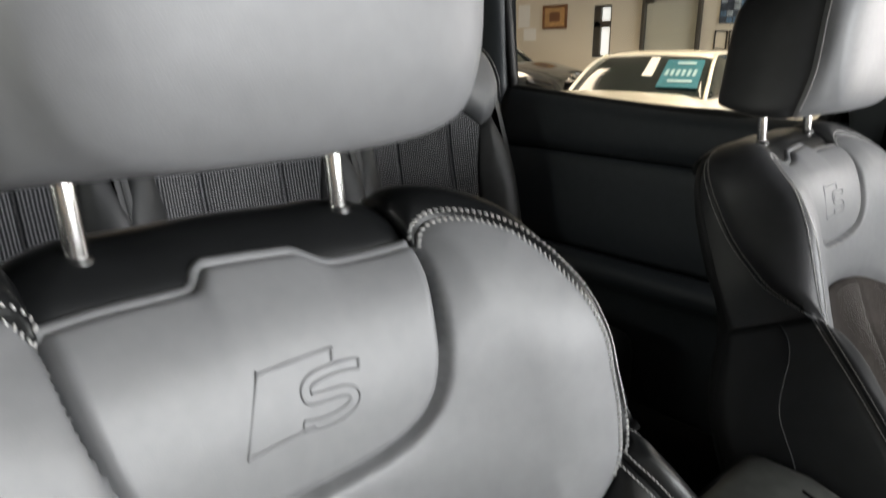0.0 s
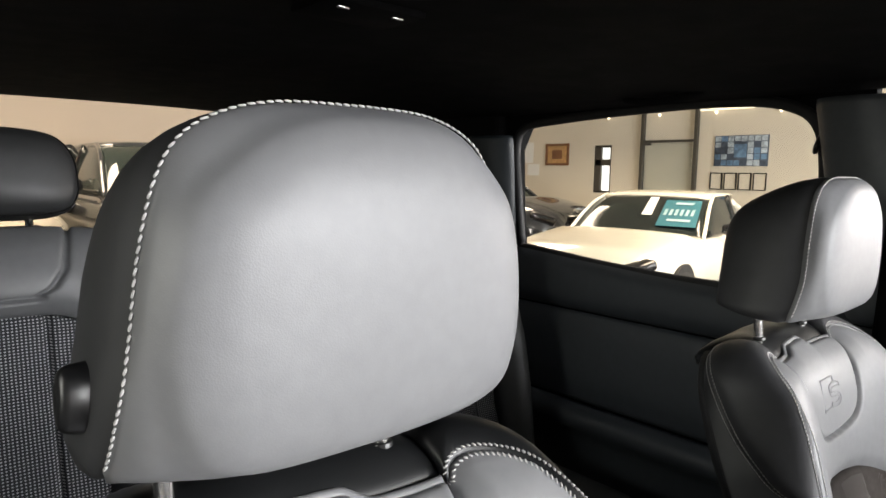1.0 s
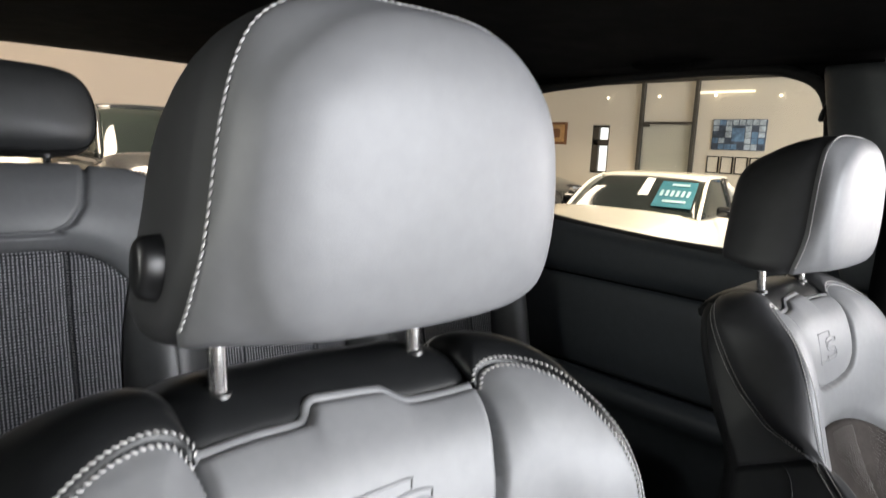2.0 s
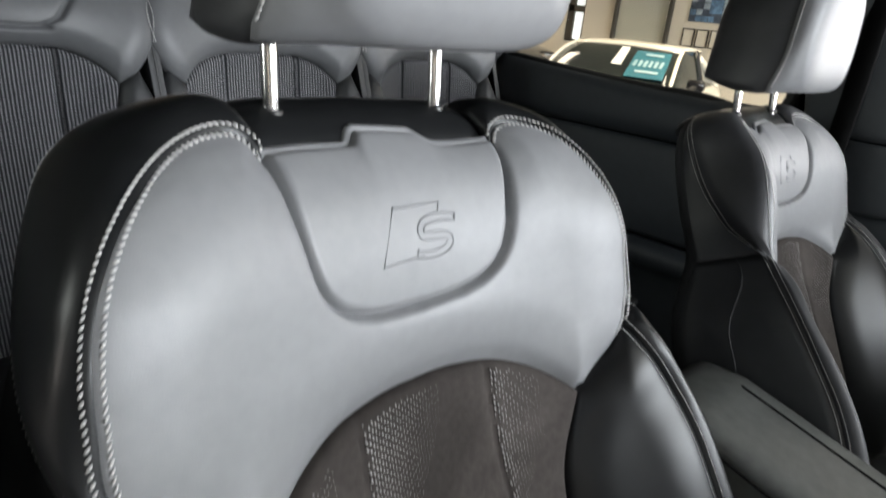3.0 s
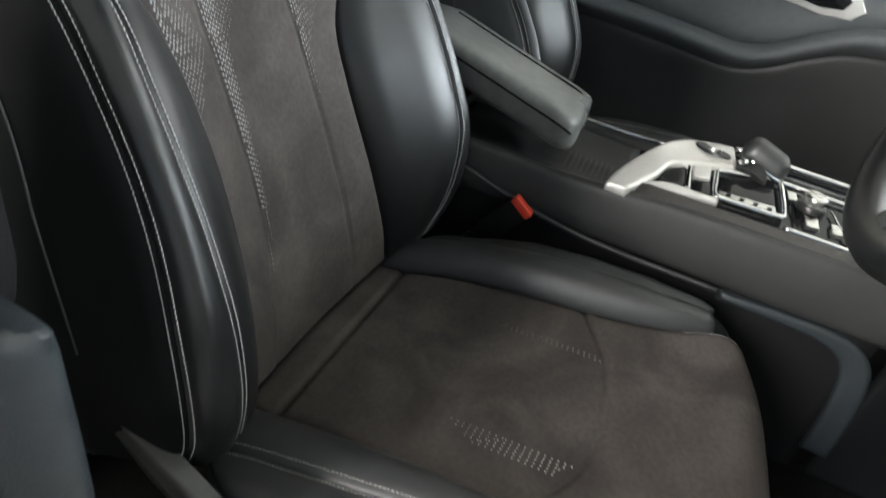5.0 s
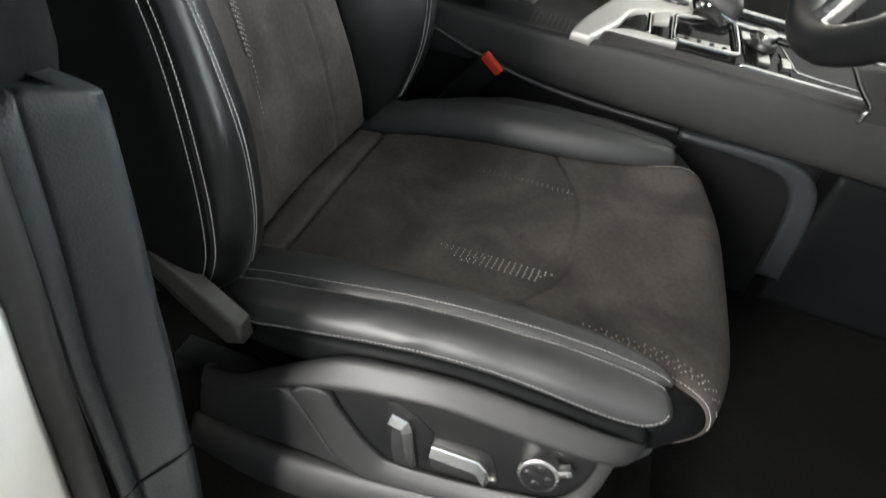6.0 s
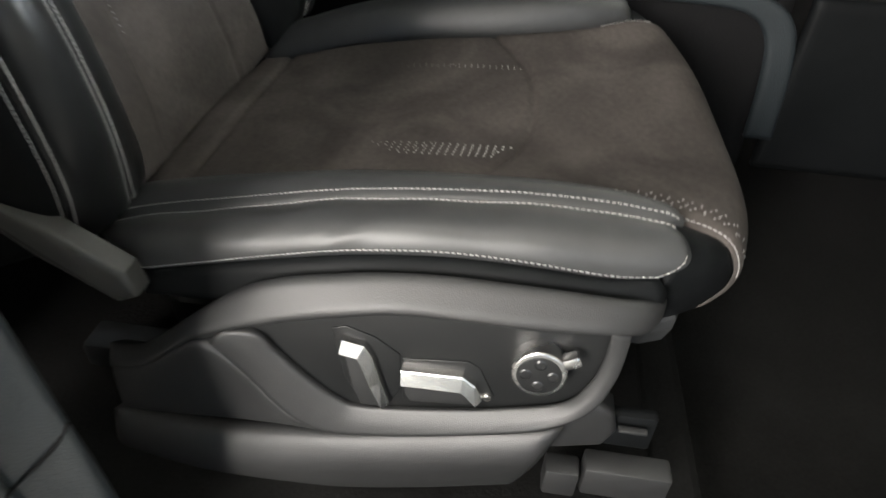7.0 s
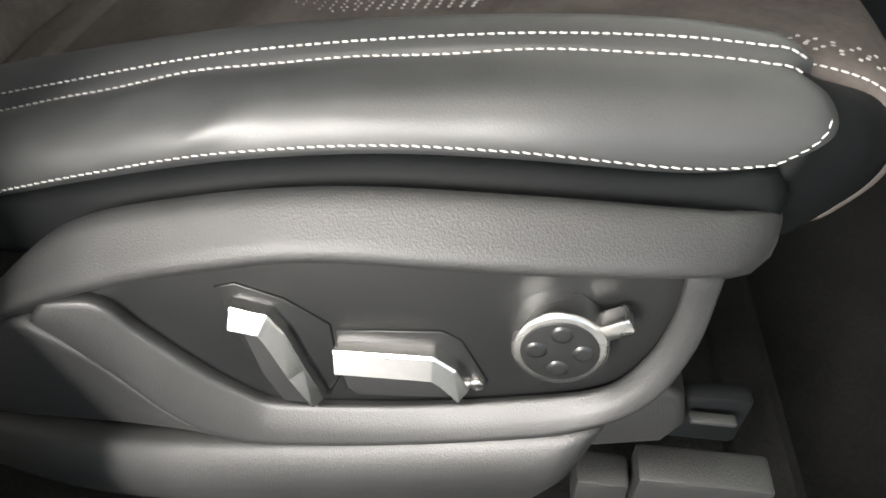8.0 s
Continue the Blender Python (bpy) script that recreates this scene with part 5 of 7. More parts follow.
part("outer_skin", box((0.02, 1.25, 0.72), (0.07, -0.07, 0.30), 0.005), WHITE_PAINT, door)
part("door_core", box((0.03, 1.22, 0.66), (0.022, -0.07, 0.34), 0.0), HEADLINING, door)
structure(part("far_door_rail", box((0.05, 1.0, 0.05), (1.21, -0.35, 1.665), 0.015), HEADLINING), "black roof rail above the far front door", "trim")

far_pillar = thing("far_b_pillar", (1.19, 0.2, 0.55), "dark grey trimmed pillar between the far doors", "car pillar", kind="structure")
F0 = np.array([1.19, 0.2, 0.55])
sheet("upper_trim", [
    [(1.205, 0.135, 1.258), (1.176, 0.140, 1.258), (1.164, 0.165, 1.258), (1.162, 0.25, 1.258), (1.178, 0.33, 1.258), (1.21, 0.35, 1.258)],
    [(1.20, 0.200, 1.42), (1.168, 0.206, 1.42), (1.155, 0.228, 1.42), (1.152, 0.29, 1.42), (1.165, 0.36, 1.42), (1.20, 0.38, 1.42)],
    [(1.17, 0.275, 1.68), (1.138, 0.280, 1.68), (1.124, 0.300, 1.68), (1.12, 0.34, 1.68), (1.135, 0.40, 1.68), (1.17, 0.42, 1.68)],
], FAR_LIT_TRIM, far_pillar, F0, (-1, 0, 0), label="grey upper pillar trim")
sheet("middle_trim", [
    [(1.205, 0.122, 1.255), (1.176, 0.126, 1.255), (1.156, 0.140, 1.255), (1.152, 0.22, 1.255), (1.175, 0.34, 1.255)],
    [(1.205, 0.101, 1.136), (1.174, 0.105, 1.136), (1.152, 0.119, 1.136), (1.148, 0.22, 1.130), (1.175, 0.34, 1.124)],
    [(1.205, 0.100, 1.127), (1.180, 0.105, 1.127), (1.160, 0.121, 1.127), (1.156, 0.22, 1.121), (1.180, 0.34, 1.115)],
    [(1.205, 0.100, 1.124), (1.190, 0.108, 1.124), (1.176, 0.126, 1.124), (1.174, 0.22, 1.118), (1.190, 0.34, 1.112)],
], FAR_LIT_TRIM, far_pillar, F0, (-1, 0, 0), label="grey pillar trim")
sheet("lower_trim", [
    [(1.205, 0.096, 1.124), (1.180, 0.100, 1.124), (1.168, 0.114, 1.122), (1.166, 0.22, 1.116), (1.185, 0.34, 1.110)],
    [(1.205, 0.072, 0.90), (1.176, 0.076, 0.90), (1.164, 0.090, 0.90), (1.162, 0.20, 0.90), (1.183, 0.34, 0.90)],
    [(1.205, 0.060, 0.55), (1.172, 0.065, 0.55), (1.162, 0.080, 0.55), (1.160, 0.20, 0.55), (1.180, 0.34, 0.55)],
], FAR_LIT_TRIM, far_pillar, F0, (-1, 0, 0))
part("pillar_core", box((0.03, 0.20, 1.12), (0.030, 0.055, 0.56), 0.0, Euler((radians(-5), 0, 0)).to_matrix()), HEADLINING, far_pillar)
tube("pillar_seal", [np.array(p) - F0 for p in ((1.178, 0.268, 1.66), (1.196, 0.175, 1.40), (1.194, 0.112, 1.25), (1.190, 0.090, 1.10), (1.184, 0.060, 0.60))], 0.011, RUBBER, far_pillar, "", n=30)
belt = tube("belt_webbing", [np.array(p) - F0 for p in ((1.135, 0.26, 1.58), (1.142, 0.265, 1.3), (1.15, 0.28, 1.0), (1.15, 0.30, 0.62))], 0.02, SEAM, far_pillar, "dark woven belt", n=24)
belt.scale = (0.3, 1, 1)
belt.location = ((1 - 0.3) * (1.145 - F0[0]), 0, 0)

rear_door = thing("far_rear_door", (1.21, 0.75, 0.55), "dark rear door with a large side window", "car door")
E0 = np.array([1.21, 0.75, 0.55])
sheet("belt_panel", [
    [(1.215, y, 1.288 + 0.075 * max(0.0, y - 0.70)), (1.195, y, 1.284 + 0.075 * max(0.0, y - 0.70)), (1.176, y, 1.262 + 0.05 * max(0.0, y - 0.70)), (1.172, y, 1.21), (1.185, y, 1.175)] for y in (0.33, 0.6, 0.9, 1.20)
], REAR_DOOR_SKIN, rear_door, E0, (-1, 0, 0.3))
sheet("middle_panel", [
    [(1.187, y, 1.17), (1.176, y, 1.12), (1.172, y, 1.0), (1.182, y, 0.93)] for y in (0.33, 0.6, 0.9, 1.22)
], REAR_DOOR_SKIN, rear_door, E0, (-1, 0, 0.2))
sheet("lower_panel", [
    [(1.182, y, 0.925), (1.135, y, 0.915), (1.135, y, 0.87), (1.185, y, 0.82), (1.185, y, 0.55)] for y in (0.33, 0.6, 0.9, 1.22)
], REAR_DOOR_SKIN, rear_door, E0, (-1, 0, 0.2))
tube("window_frame", [np.array(p) - E0 for p in ((1.205, 1.185, 1.322), (1.203, 1.200, 1.45), (1.200, 1.212, 1.60), (1.198, 1.182, 1.661), (1.197, 1.06, 1.677), (1.196, 0.8, 1.690), (1.196, 0.6, 1.692), (1.197, 0.49, 1.680), (1.199, 0.425, 1.640), (1.203, 0.405, 1.54), (1.205, 0.400, 1.290), (1.205, 0.6, 1.288), (1.205, 0.75, 1.291), (1.205, 0.93, 1.301), (1.205, 1.08, 1.314))], 0.012, RUBBER, rear_door, "black window seal", n=140, closed=True)
wb = bmesh.new()
wb.faces.new([wb.verts.new(np.array(p) - E0) for p in ((1.212, 0.40, 1.27), (1.212, 1.20, 1.30), (1.206, 1.20, 1.70), (1.204, 0.42, 1.70))])
bmesh.ops.solidify(wb, geom=wb.faces[:], thickness=0.004)
p = part("window_pane", wb, GLASS, rear_door, "clear side glass")
p.visible_shadow = False
# corner fillers round the window's curved top
for pts in ([(0.33, 1.26), (0.33, 1.74), (1.30, 1.74), (1.30, 1.30), (1.19, 1.30), (1.205, 1.45), (1.212, 1.60), (1.182, 1.661), (1.06, 1.677), (0.8, 1.690), (0.6, 1.692), (0.49, 1.680), (0.425, 1.640), (0.405, 1.54), (0.40, 1.26)],):
    part("window_surround", slab([(1.205 - E0[0], y - E0[1], z - E0[2]) for y, z in pts], (-1, 0, 0), 0.03, 0.0), HEADLINING, rear_door)
part("outer_skin", box((0.02, 0.90, 0.72), (0.065, 0.02, 0.37), 0.004), WHITE_PAINT, rear_door)
part("door_core", box((0.03, 0.90, 0.70), (0.010, 0.02, 0.38), 0.0), HEADLINING, rear_door)
structure(part("rear_pillar_trim", box((0.07, 1.10, 1.20), (1.20, 1.80, 1.12), 0.02), HEADLINING), "black trimmed rear pillar and load bay side", "pillar")
sheet_ob = thing("far_rear_pillar_edge", (1.17, 1.22, 1.3), "dark grey rear pillar trim beside the side window", "car pillar", kind="structure")
Q0 = np.array([1.17, 1.22, 1.3])
sheet("pillar_trim", [
    [(1.205, 1.195, 1.28), (1.180, 1.205, 1.28), (1.165, 1.24, 1.28), (1.16, 1.32, 1.28)],
    [(1.205, 1.205, 1.45), (1.178, 1.215, 1.45), (1.158, 1.255, 1.45), (1.15, 1.33, 1.45)],
    [(1.20, 1.215, 1.64), (1.170, 1.225, 1.64), (1.145, 1.27, 1.64), (1.13, 1.34, 1.64)],
], TRIM_GREEN, sheet_ob, Q0, (-1, -0.5, 0))
# tailgate: lower wall with parcel edge, rear window opening above
structure(part("tailgate_lower", box((1.66, 0.06, 0.74), (0.39, 2.32, 0.92), 0.02), HEADLINING), "dark lower part of the tailgate", "wall")
tg = bmesh.new()
tg.faces.new([tg.verts.new(p) for p in ((-0.38, 2.36, 1.28), (1.16, 2.36, 1.28), (1.12, 2.26, 1.75), (-0.34, 2.26, 1.75))])
bmesh.ops.solidify(tg, geom=tg.faces[:], thickness=0.004)
pane = structure(part("rear_window", tg, GLASS), "clear rear window glass", "window")
pane.visible_shadow = False

# coat hook and roof lamp
hook = thing("coat_hook", (1.19, 0.41, 1.60), "small black coat hook by the side window", "hook")
tube("hook_arm", [(0, 0, 0.02), (-0.012, 0.0, 0.010), (-0.020, 0.004, -0.008), (-0.010, 0.008, -0.018)], 0.005, PLASTIC_DARK, hook, n=20)
lamp = thing("roof_lamp", (0.30, 0.69, 1.741), "black roof lamp unit with small chrome switches, unlit", "roof lamp")
part("lamp_body", box((0.15, 0.10, 0.012), (0, 0, 0), 0.004), HEADLINING, lamp, "", True)
for dx in (-0.045, 0.04):
    part("lamp_switch", box((0.018, 0.006, 0.006), (dx, -0.03, -0.006), 0.002), CHROME, lamp, "", True)
grab = thing("grab_handle", (1.13, 0.72, 1.708), "black folding grab handle under the roof edge", "grab handle")
tube("handle_bar", [(0.02, -0.10, 0.02), (-0.012, -0.085, -0.004), (-0.018, 0, -0.012), (-0.012, 0.085, -0.004), (0.02, 0.10, 0.02)], 0.009, HEADLINING, grab, n=30)

# ---- centre console ----
con = thing("centre_console", (0.41, -0.25, 0.545), "dark centre console with padded armrest and aluminium trim", "console")
K0 = np.array([0.41, -0.25, 0.545])


def K(x, y, z):
    return np.array([x, y, z]) - K0


def top_z(x, y):
    s = min(1.0, max(0.0, (x - 0.31) / 0.11))
    return 0.888 + 0.042 * s - 0.004 * max(0.0, (x - 0.50) / 0.05) ** 2


sheet("console_side", [
    [(0.318, y, z1), (0.308, y, z1 - 0.008), (0.303, y, z1 - 0.045), (0.3035, y, 0.82), (0.308, y, 0.803)] for y, z1 in ((0.32, 0.90), (0.10, 0.885), (-0.10, 0.880), (-0.30, 0.893), (-0.60, 0.899), (-0.95, 0.91))
], CONSOLE_SKIN, con, K0, (-1, 0, 0.2), label="charcoal grained console flank")
sheet("console_foot", [
    [(0.314, y, 0.806), (0.313, y, 0.70), (0.312, y, 0.55)] for y in (0.32, 0.0, -0.30, -0.60)
], HEADLINING, con, K0, (-1, 0, 0), label="black carpeted lower flank")
sheet("console_foot", [
    [(0.309, y, 0.806), (0.305, y, 0.79), (0.305, y, 0.68), (0.310, y, 0.55)] for y in (-0.622, -0.70, -0.80, -0.95)
], SHADE_VINYL, con, K0, (-1, 0, 0))
sheet("console_side", [
    [(0.525, y, z1), (0.536, y, z1 - 0.010), (0.542, y, z1 - 0.045), (0.542, y, 0.74), (0.535, y, 0.55)] for y, z1 in ((0.32, 0.90), (0.10, 0.885), (-0.10, 0.885), (-0.30, 0.893), (-0.60, 0.905), (-0.95, 0.94))
], PLASTIC, con, K0, (1, 0, 0.2))
# band round the knee recess on the flank
g = ruled([K(0.304, y, z) for y, z in ((-0.385, 0.797), (-0.48, 0.801), (-0.56, 0.798), (-0.606, 0.768), (-0.626, 0.70), (-0.634, 0.60))], [K(0.304, y, z) for y, z in ((-0.385, 0.783), (-0.47, 0.784), (-0.54, 0.777), (-0.574, 0.748), (-0.588, 0.69), (-0.594, 0.60))], 50, 10)
pad("knee_band", g, TRIM_GREEN, con, (-1, 0, 0), 0.004, 0.008, 0.01, "padded band round the knee recess")
# a seam line along the flank
tube("flank_lip", [K(0.298, 0.12, 0.865), K(0.297, 0.03, 0.846), K(0.297, -0.06, 0.822), K(0.297, -0.15, 0.806), K(0.298, -0.25, 0.800), K(0.298, -0.38, 0.800)], 0.004, PLASTIC, con, n=40)
# deck: tray, rear deck, gear panel
part("rear_deck", box((0.21, 0.25, 0.02), K(0.422, 0.20, 0.885), 0.004), PLASTIC, con, "", True)
g = np.stack([[K(x, y, 0.868 + 0.012 * abs((x - 0.42) / 0.1) ** 2) for x in np.linspace(0.318, 0.525, 24)] for y in np.linspace(0.08, -0.215, 20)])
pad("storage_tray", g, RUBBER, con, (0, 0, 1), 0, 0.01, 0.02, "ribbed black storage tray")
for k in range(9):
    part("tray_rib", box((0.085, 0.0022, 0.003), K(0.375, -0.115 - 0.0085 * k, 0.8735), 0.0), PLASTIC, con)
tube("chrome_strip", [K(0.520, -0.06, 0.899), K(0.516, -0.12, 0.900), K(0.514, -0.19, 0.901), K(0.517, -0.245, 0.902)], 0.0030, CHROME, con, "thin chrome strip", n=30)
g = np.stack([[K(x, y, top_z(x, y) - 0.003) for x, y in [(x, y0 + s * (-0.70 - y0)) for x in np.linspace(0.330, 0.528, 30) for y0 in [np.interp(x, (0.33, 0.371, 0.412, 0.45, 0.482, 0.503, 0.528), (-0.215, -0.224, -0.250, -0.270, -0.298, -0.326, -0.365))]]] for s in np.linspace(0, 1, 40)])
pad("gear_panel", g, GLOSS_BLACK, con, (0, 0, 1), 0.0, 0.01, 0.02, "gloss black gear panel")
# aluminium arc that narrows into a strip below the buttons
a_out = [(0.303, -0.183), (0.332, -0.190), (0.371, -0.209), (0.412, -0.234), (0.450, -0.254), (0.482, -0.280), (0.503, -0.310), (0.517, -0.346)]
a_in = [(0.302, -0.213), (0.330, -0.230), (0.354, -0.246), (0.382, -0.258), (0.394, -0.278), (0.405, -0.305), (0.414, -0.330), (0.419, -0.348)]
g = ruled([K(x, y, top_z(x, y) + 0.004) for x, y in a_out], [K(x, y, top_z(x, y) + 0.004) for x, y in a_in], 60, 14)
pad("aluminium_arc", g, BRUSHED, con, (0, 0, 1), 0.003, 0.006, 0.016, "light brushed aluminium trim")
g = ruled([K(x, y, top_z(x, y) + 0.004) for x, y in ((0.330, -0.226), (0.347, -0.262), (0.348, -0.300), (0.349, -0.334))], [K(x, y, top_z(x, y) + 0.003) for x, y in ((0.327, -0.218), (0.333, -0.255), (0.337, -0.295), (0.341, -0.334))], 40, 6)
pad("aluminium_strip", g, BRUSHED, con, (-0.3, 0, 1), 0.003, 0.003, 0.01, "light brushed aluminium strip")
# inlay strip along the near edge, with a bright lower line
g = ruled([K(0.3080, y, 0.886 + 0.02 * max(0, -0.3 - y)) for y in np.linspace(-0.222, -0.70, 12)], [K(0.331, y, 0.901 + 0.02 * max(0, -0.3 - y)) for y in np.linspace(-0.228, -0.70, 12)], 60, 8)
pad("inlay_strip", g, WOOD_DARK, con, (-0.3, 0, 1), 0.002, 0.005, 0.012, "dark grained inlay")
tube("inlay_edge", [K(0.340, y, top_z(0.340, y) + 0.003) for y in np.linspace(-0.425, -0.69, 12)], 0.0040, CHROME, con, "chrome edge", n=50)
tube("inlay_edge", [K(0.512, y, top_z(0.512, y) + 0.004) for y in np.linspace(-0.348, -0.69, 10)], 0.0045, CHROME, con, "chrome edge", n=40)
tube("inlay_edge", [K(0.424, y, top_z(0.424, y) + 0.004) for y in np.linspace(-0.400, -0.69, 10)], 0.0036, CHROME, con, "chrome edge", n=40)
# button cluster beside the gear gate


def deck_tile(name, corners, high, mat, label="", edge=0.0015):
    return part(name, slab([K(x, y, top_z(x, y) + high) for x, y in corners], (-0.34, 0, 0.94), 0.010, edge), mat, con, label, True)


deck_tile("console_button", [(0.352, -0.250), (0.380, -0.264), (0.389, -0.279), (0.368, -0.283), (0.350, -0.284)], 0.004, PLASTIC_DARK, "dark triangular button")
deck_tile("button_divider", [(0.391, -0.281), (0.394, -0.287), (0.350, -0.293), (0.350, -0.286)], 0.006, CHROME, "chrome divider")
deck_tile("console_button", [(0.396, -0.290), (0.408, -0.314), (0.380, -0.316), (0.374, -0.293)], 0.005, BRUSHED, "bright square button")
deck_tile("console_button", [(0.371, -0.294), (0.377, -0.318), (0.352, -0.322), (0.351, -0.297)], 0.003, GLOSS_BLACK, "", 0.001)
# gear gate with chrome surround, lever
gx, gy = 0.388, -0.372
gate = tube("gate_surround", [K(x, y, top_z(x, y) + 0.006) for x, y in ((0.402, -0.328), (0.412, -0.365), (0.421, -0.398), (0.417, -0.409), (0.390, -0.416), (0.362, -0.421), (0.354, -0.416), (0.351, -0.375), (0.350, -0.333), (0.354, -0.326), (0.380, -0.324), (0.398, -0.323))], 0.0042, CHROME, con, "chrome gate surround", n=90, closed=True)
deck_tile("gate_plate", [(0.400, -0.330), (0.418, -0.402), (0.374, -0.410), (0.368, -0.332)], 0.003, GLOSS_BLACK, "gloss black gate plate")
deck_tile("gate_strip", [(0.367, -0.332), (0.373, -0.410), (0.357, -0.413), (0.354, -0.333)], 0.004, SATIN, "satin strip with position marks")
for k in range(4):
    part("gate_mark", box((0.005, 0.006, 0.002), K(0.363, -0.345 - 0.019 * k, top_z(0.363, -0.35) + 0.0055), 0.0005), PLASTIC_DARK, con)
part("gear_boot", rod(K(0.418, -0.368, 0.925), K(0.436, -0.377, 0.946), 0.026, 0.017, 20, 0.003), RUBBER, con, "", True)
lean = Euler((radians(17), radians(4), radians(-6))).to_matrix()
knob = bmesh.new()
bmesh.ops.create_cube(knob, size=1)
bmesh.ops.scale(knob, vec=(0.056, 0.074, 0.036), verts=knob.verts)
for v in knob.verts:
    if v.co.z > 0:
        v.co.x *= 0.84
        v.co.y *= 0.84
bmesh.ops.bevel(knob, geom=knob.edges[:], offset=0.0155, segments=5, profile=0.55, affect="EDGES")
bmesh.ops.transform(knob, matrix=Matrix.Translation(K(0.440, -0.382, 0.957)) @ lean.to_4x4(), verts=knob.verts)
lever = part("gear_knob", knob, DULL_LEATHER, con, "black leather gear selector", True)
part("knob_collar", box((0.050, 0.050, 0.008), K(0.438, -0.386, 0.943), 0.003, lean), CHROME, con, "chrome collar", True)
c0 = K(0.412, -0.352, 0.950)
part("knob_release", rod(c0, c0 + [-0.006, 0.004, 0], 0.006, 0.005, 16, 0.001), SATIN, con, "", True)
# rotary control ahead of the lever
rc = K(0.396, -0.456, top_z(0.396, -0.456) + 0.002)
part("rotary_base", rod(rc - [0, 0, 0.004], rc + [0, 0, 0.006], 0.021, 0.020, 36, 0.002), PLASTIC_DARK, con, "", True)
part("rotary_control", rod(rc + [0, 0, 0.004], rc + [-0.003, 0, 0.021], 0.0165, 0.0145, 36, 0.003), SATIN, con, "satin rotary control", True)
deck_tile("control_key", [(0.412, -0.421), (0.414, -0.434), (0.398, -0.438), (0.396, -0.424)], 0.004, SATIN)
deck_tile("control_key", [(0.380, -0.448), (0.382, -0.466), (0.360, -0.470), (0.358, -0.452)], 0.004, SATIN)
deck_tile("control_key", [(0.378, -0.484), (0.380, -0.498), (0.362, -0.501), (0.360, -0.487)], 0.004, SATIN)
tube("panel_line", [K(x, y, top_z(x, y) + 0.002) for x, y in ((0.420, -0.425), (0.385, -0.432), (0.352, -0.442))], 0.0012, SEAM, con, n=20)
tube("panel_line", [K(x, y, top_z(x, y) + 0.003) for x, y in ((0.400, -0.484), (0.372, -0.500), (0.358, -0.515), (0.356, -0.60), (0.356, -0.68))], 0.0016, CHROME, con, n=30)
bc = K(0.458, -0.312, top_z(0.458, -0.312) + 0.006)
well = bmesh.new()
bmesh.ops.create_cone(well, cap_ends=True, segments=32, radius1=0.030, radius2=0.029, depth=0.004)
bmesh.ops.transform(well, matrix=Matrix.Translation(bc) @ Euler((0, 0, radians(-28))).to_matrix().to_4x4() @ Matrix.Diagonal((0.55, 1, 1, 1)), verts=well.verts)
part("start_button_well", well, PLASTIC_DARK, con, "", True)
part("start_button", rod(bc, bc + [0, 0, 0.008], 0.012, 0.011, 30, 0.002), SATIN, con, "round satin button", True)
# angled end of the dashboard's trim beside the console
part("dash_trim", slab([K(0.304, -0.600, 0.909), K(0.304, -0.598, 0.886), K(0.304, -0.66, 0.880), K(0.304, -0.86, 0.90), K(0.304, -0.86, 1.00), K(0.304, -0.66, 0.98), K(0.304, -0.56, 0.950)], (-1, 0, 0), 0.02, 0.003), CONSOLE_SKIN, con, "angled charcoal dashboard trim", True)
tube("trim_edge", [K(0.302, -0.552, 0.955), K(0.302, -0.575, 0.930), K(0.302, -0.599, 0.909), K(0.302, -0.598, 0.896), K(0.302, -0.598, 0.884)], 0.004, SATIN, con, "satin edge", n=40)
# padded armrest
g0 = [(0.336, 0.165), (0.333, 0.03), (0.334, -0.06), (0.345, -0.098)]


def arm_ring(y, grow=1.0, drop=0.0):
    z = 0.953 + 0.26 * (y + 0.10) * (1 if y > -0.10 else 0) - drop
    z = min(z, 1.014) if y > 0.13 else z
    pts = []
    hw = 0.083 * grow
    for a in np.linspace(0, 2 * math.pi, 40, endpoint=False):
        cx, cz = math.cos(a), math.sin(a)
        e = 0.30
        pts.append(K(0.417 + hw * math.copysign(abs(cx) ** e, cx), y, z - 0.029 + 0.029 * grow * math.copysign(abs(cz) ** 0.42, cz)))
    return pts


levels = [(0.200, 0.30, 0.004), (0.199, 0.8, 0.003), (0.192, 0.95, 0.001), (0.180, 1, 0)] + [(y, 1, 0) for y in np.linspace(0.15, -0.085, 16)] + [(-0.098, 0.985, 0.0), (-0.108, 0.94, 0.001), (-0.114, 0.84, 0.003), (-0.117, 0.6, 0.006), (-0.118, 0.1, 0.01)]
verts = [p for y, gr, dr in levels for p in arm_ring(y, gr, dr)]
faces = [(r * 40 + k, r * 40 + (k + 1) % 40, r * 40 + 40 + (k + 1) % 40, r * 40 + 40 + k) for r in range(len(levels) - 1) for k in range(40)]
faces += [tuple(range(39, -1, -1)), tuple(range(len(verts) - 40, len(verts)))]
arm = mesh_part("armrest", verts, faces, ARM_LEATHER, con, "worn black leather armrest with window sheen in its colour")
bpy_bm = bmesh.new()
bpy_bm.from_mesh(arm.data)
bmesh.ops.recalc_face_normals(bpy_bm, faces=bpy_bm.faces)
bpy_bm.to_mesh(arm.data)
bpy_bm.free()
for x, dz in ((0.4600, -0.0012), (0.3340, -0.020)):
    tube("armrest_seam", [K(x, y, 0.9545 + 0.26 * (y + 0.10) + dz) for y in (0.13, 0.05, -0.03, -0.09)] + [K(x + (0.004 if x < 0.4 else -0.004), -0.112, 0.940 + dz * 0.6)], 0.0017, SEAM, arm, n=50)
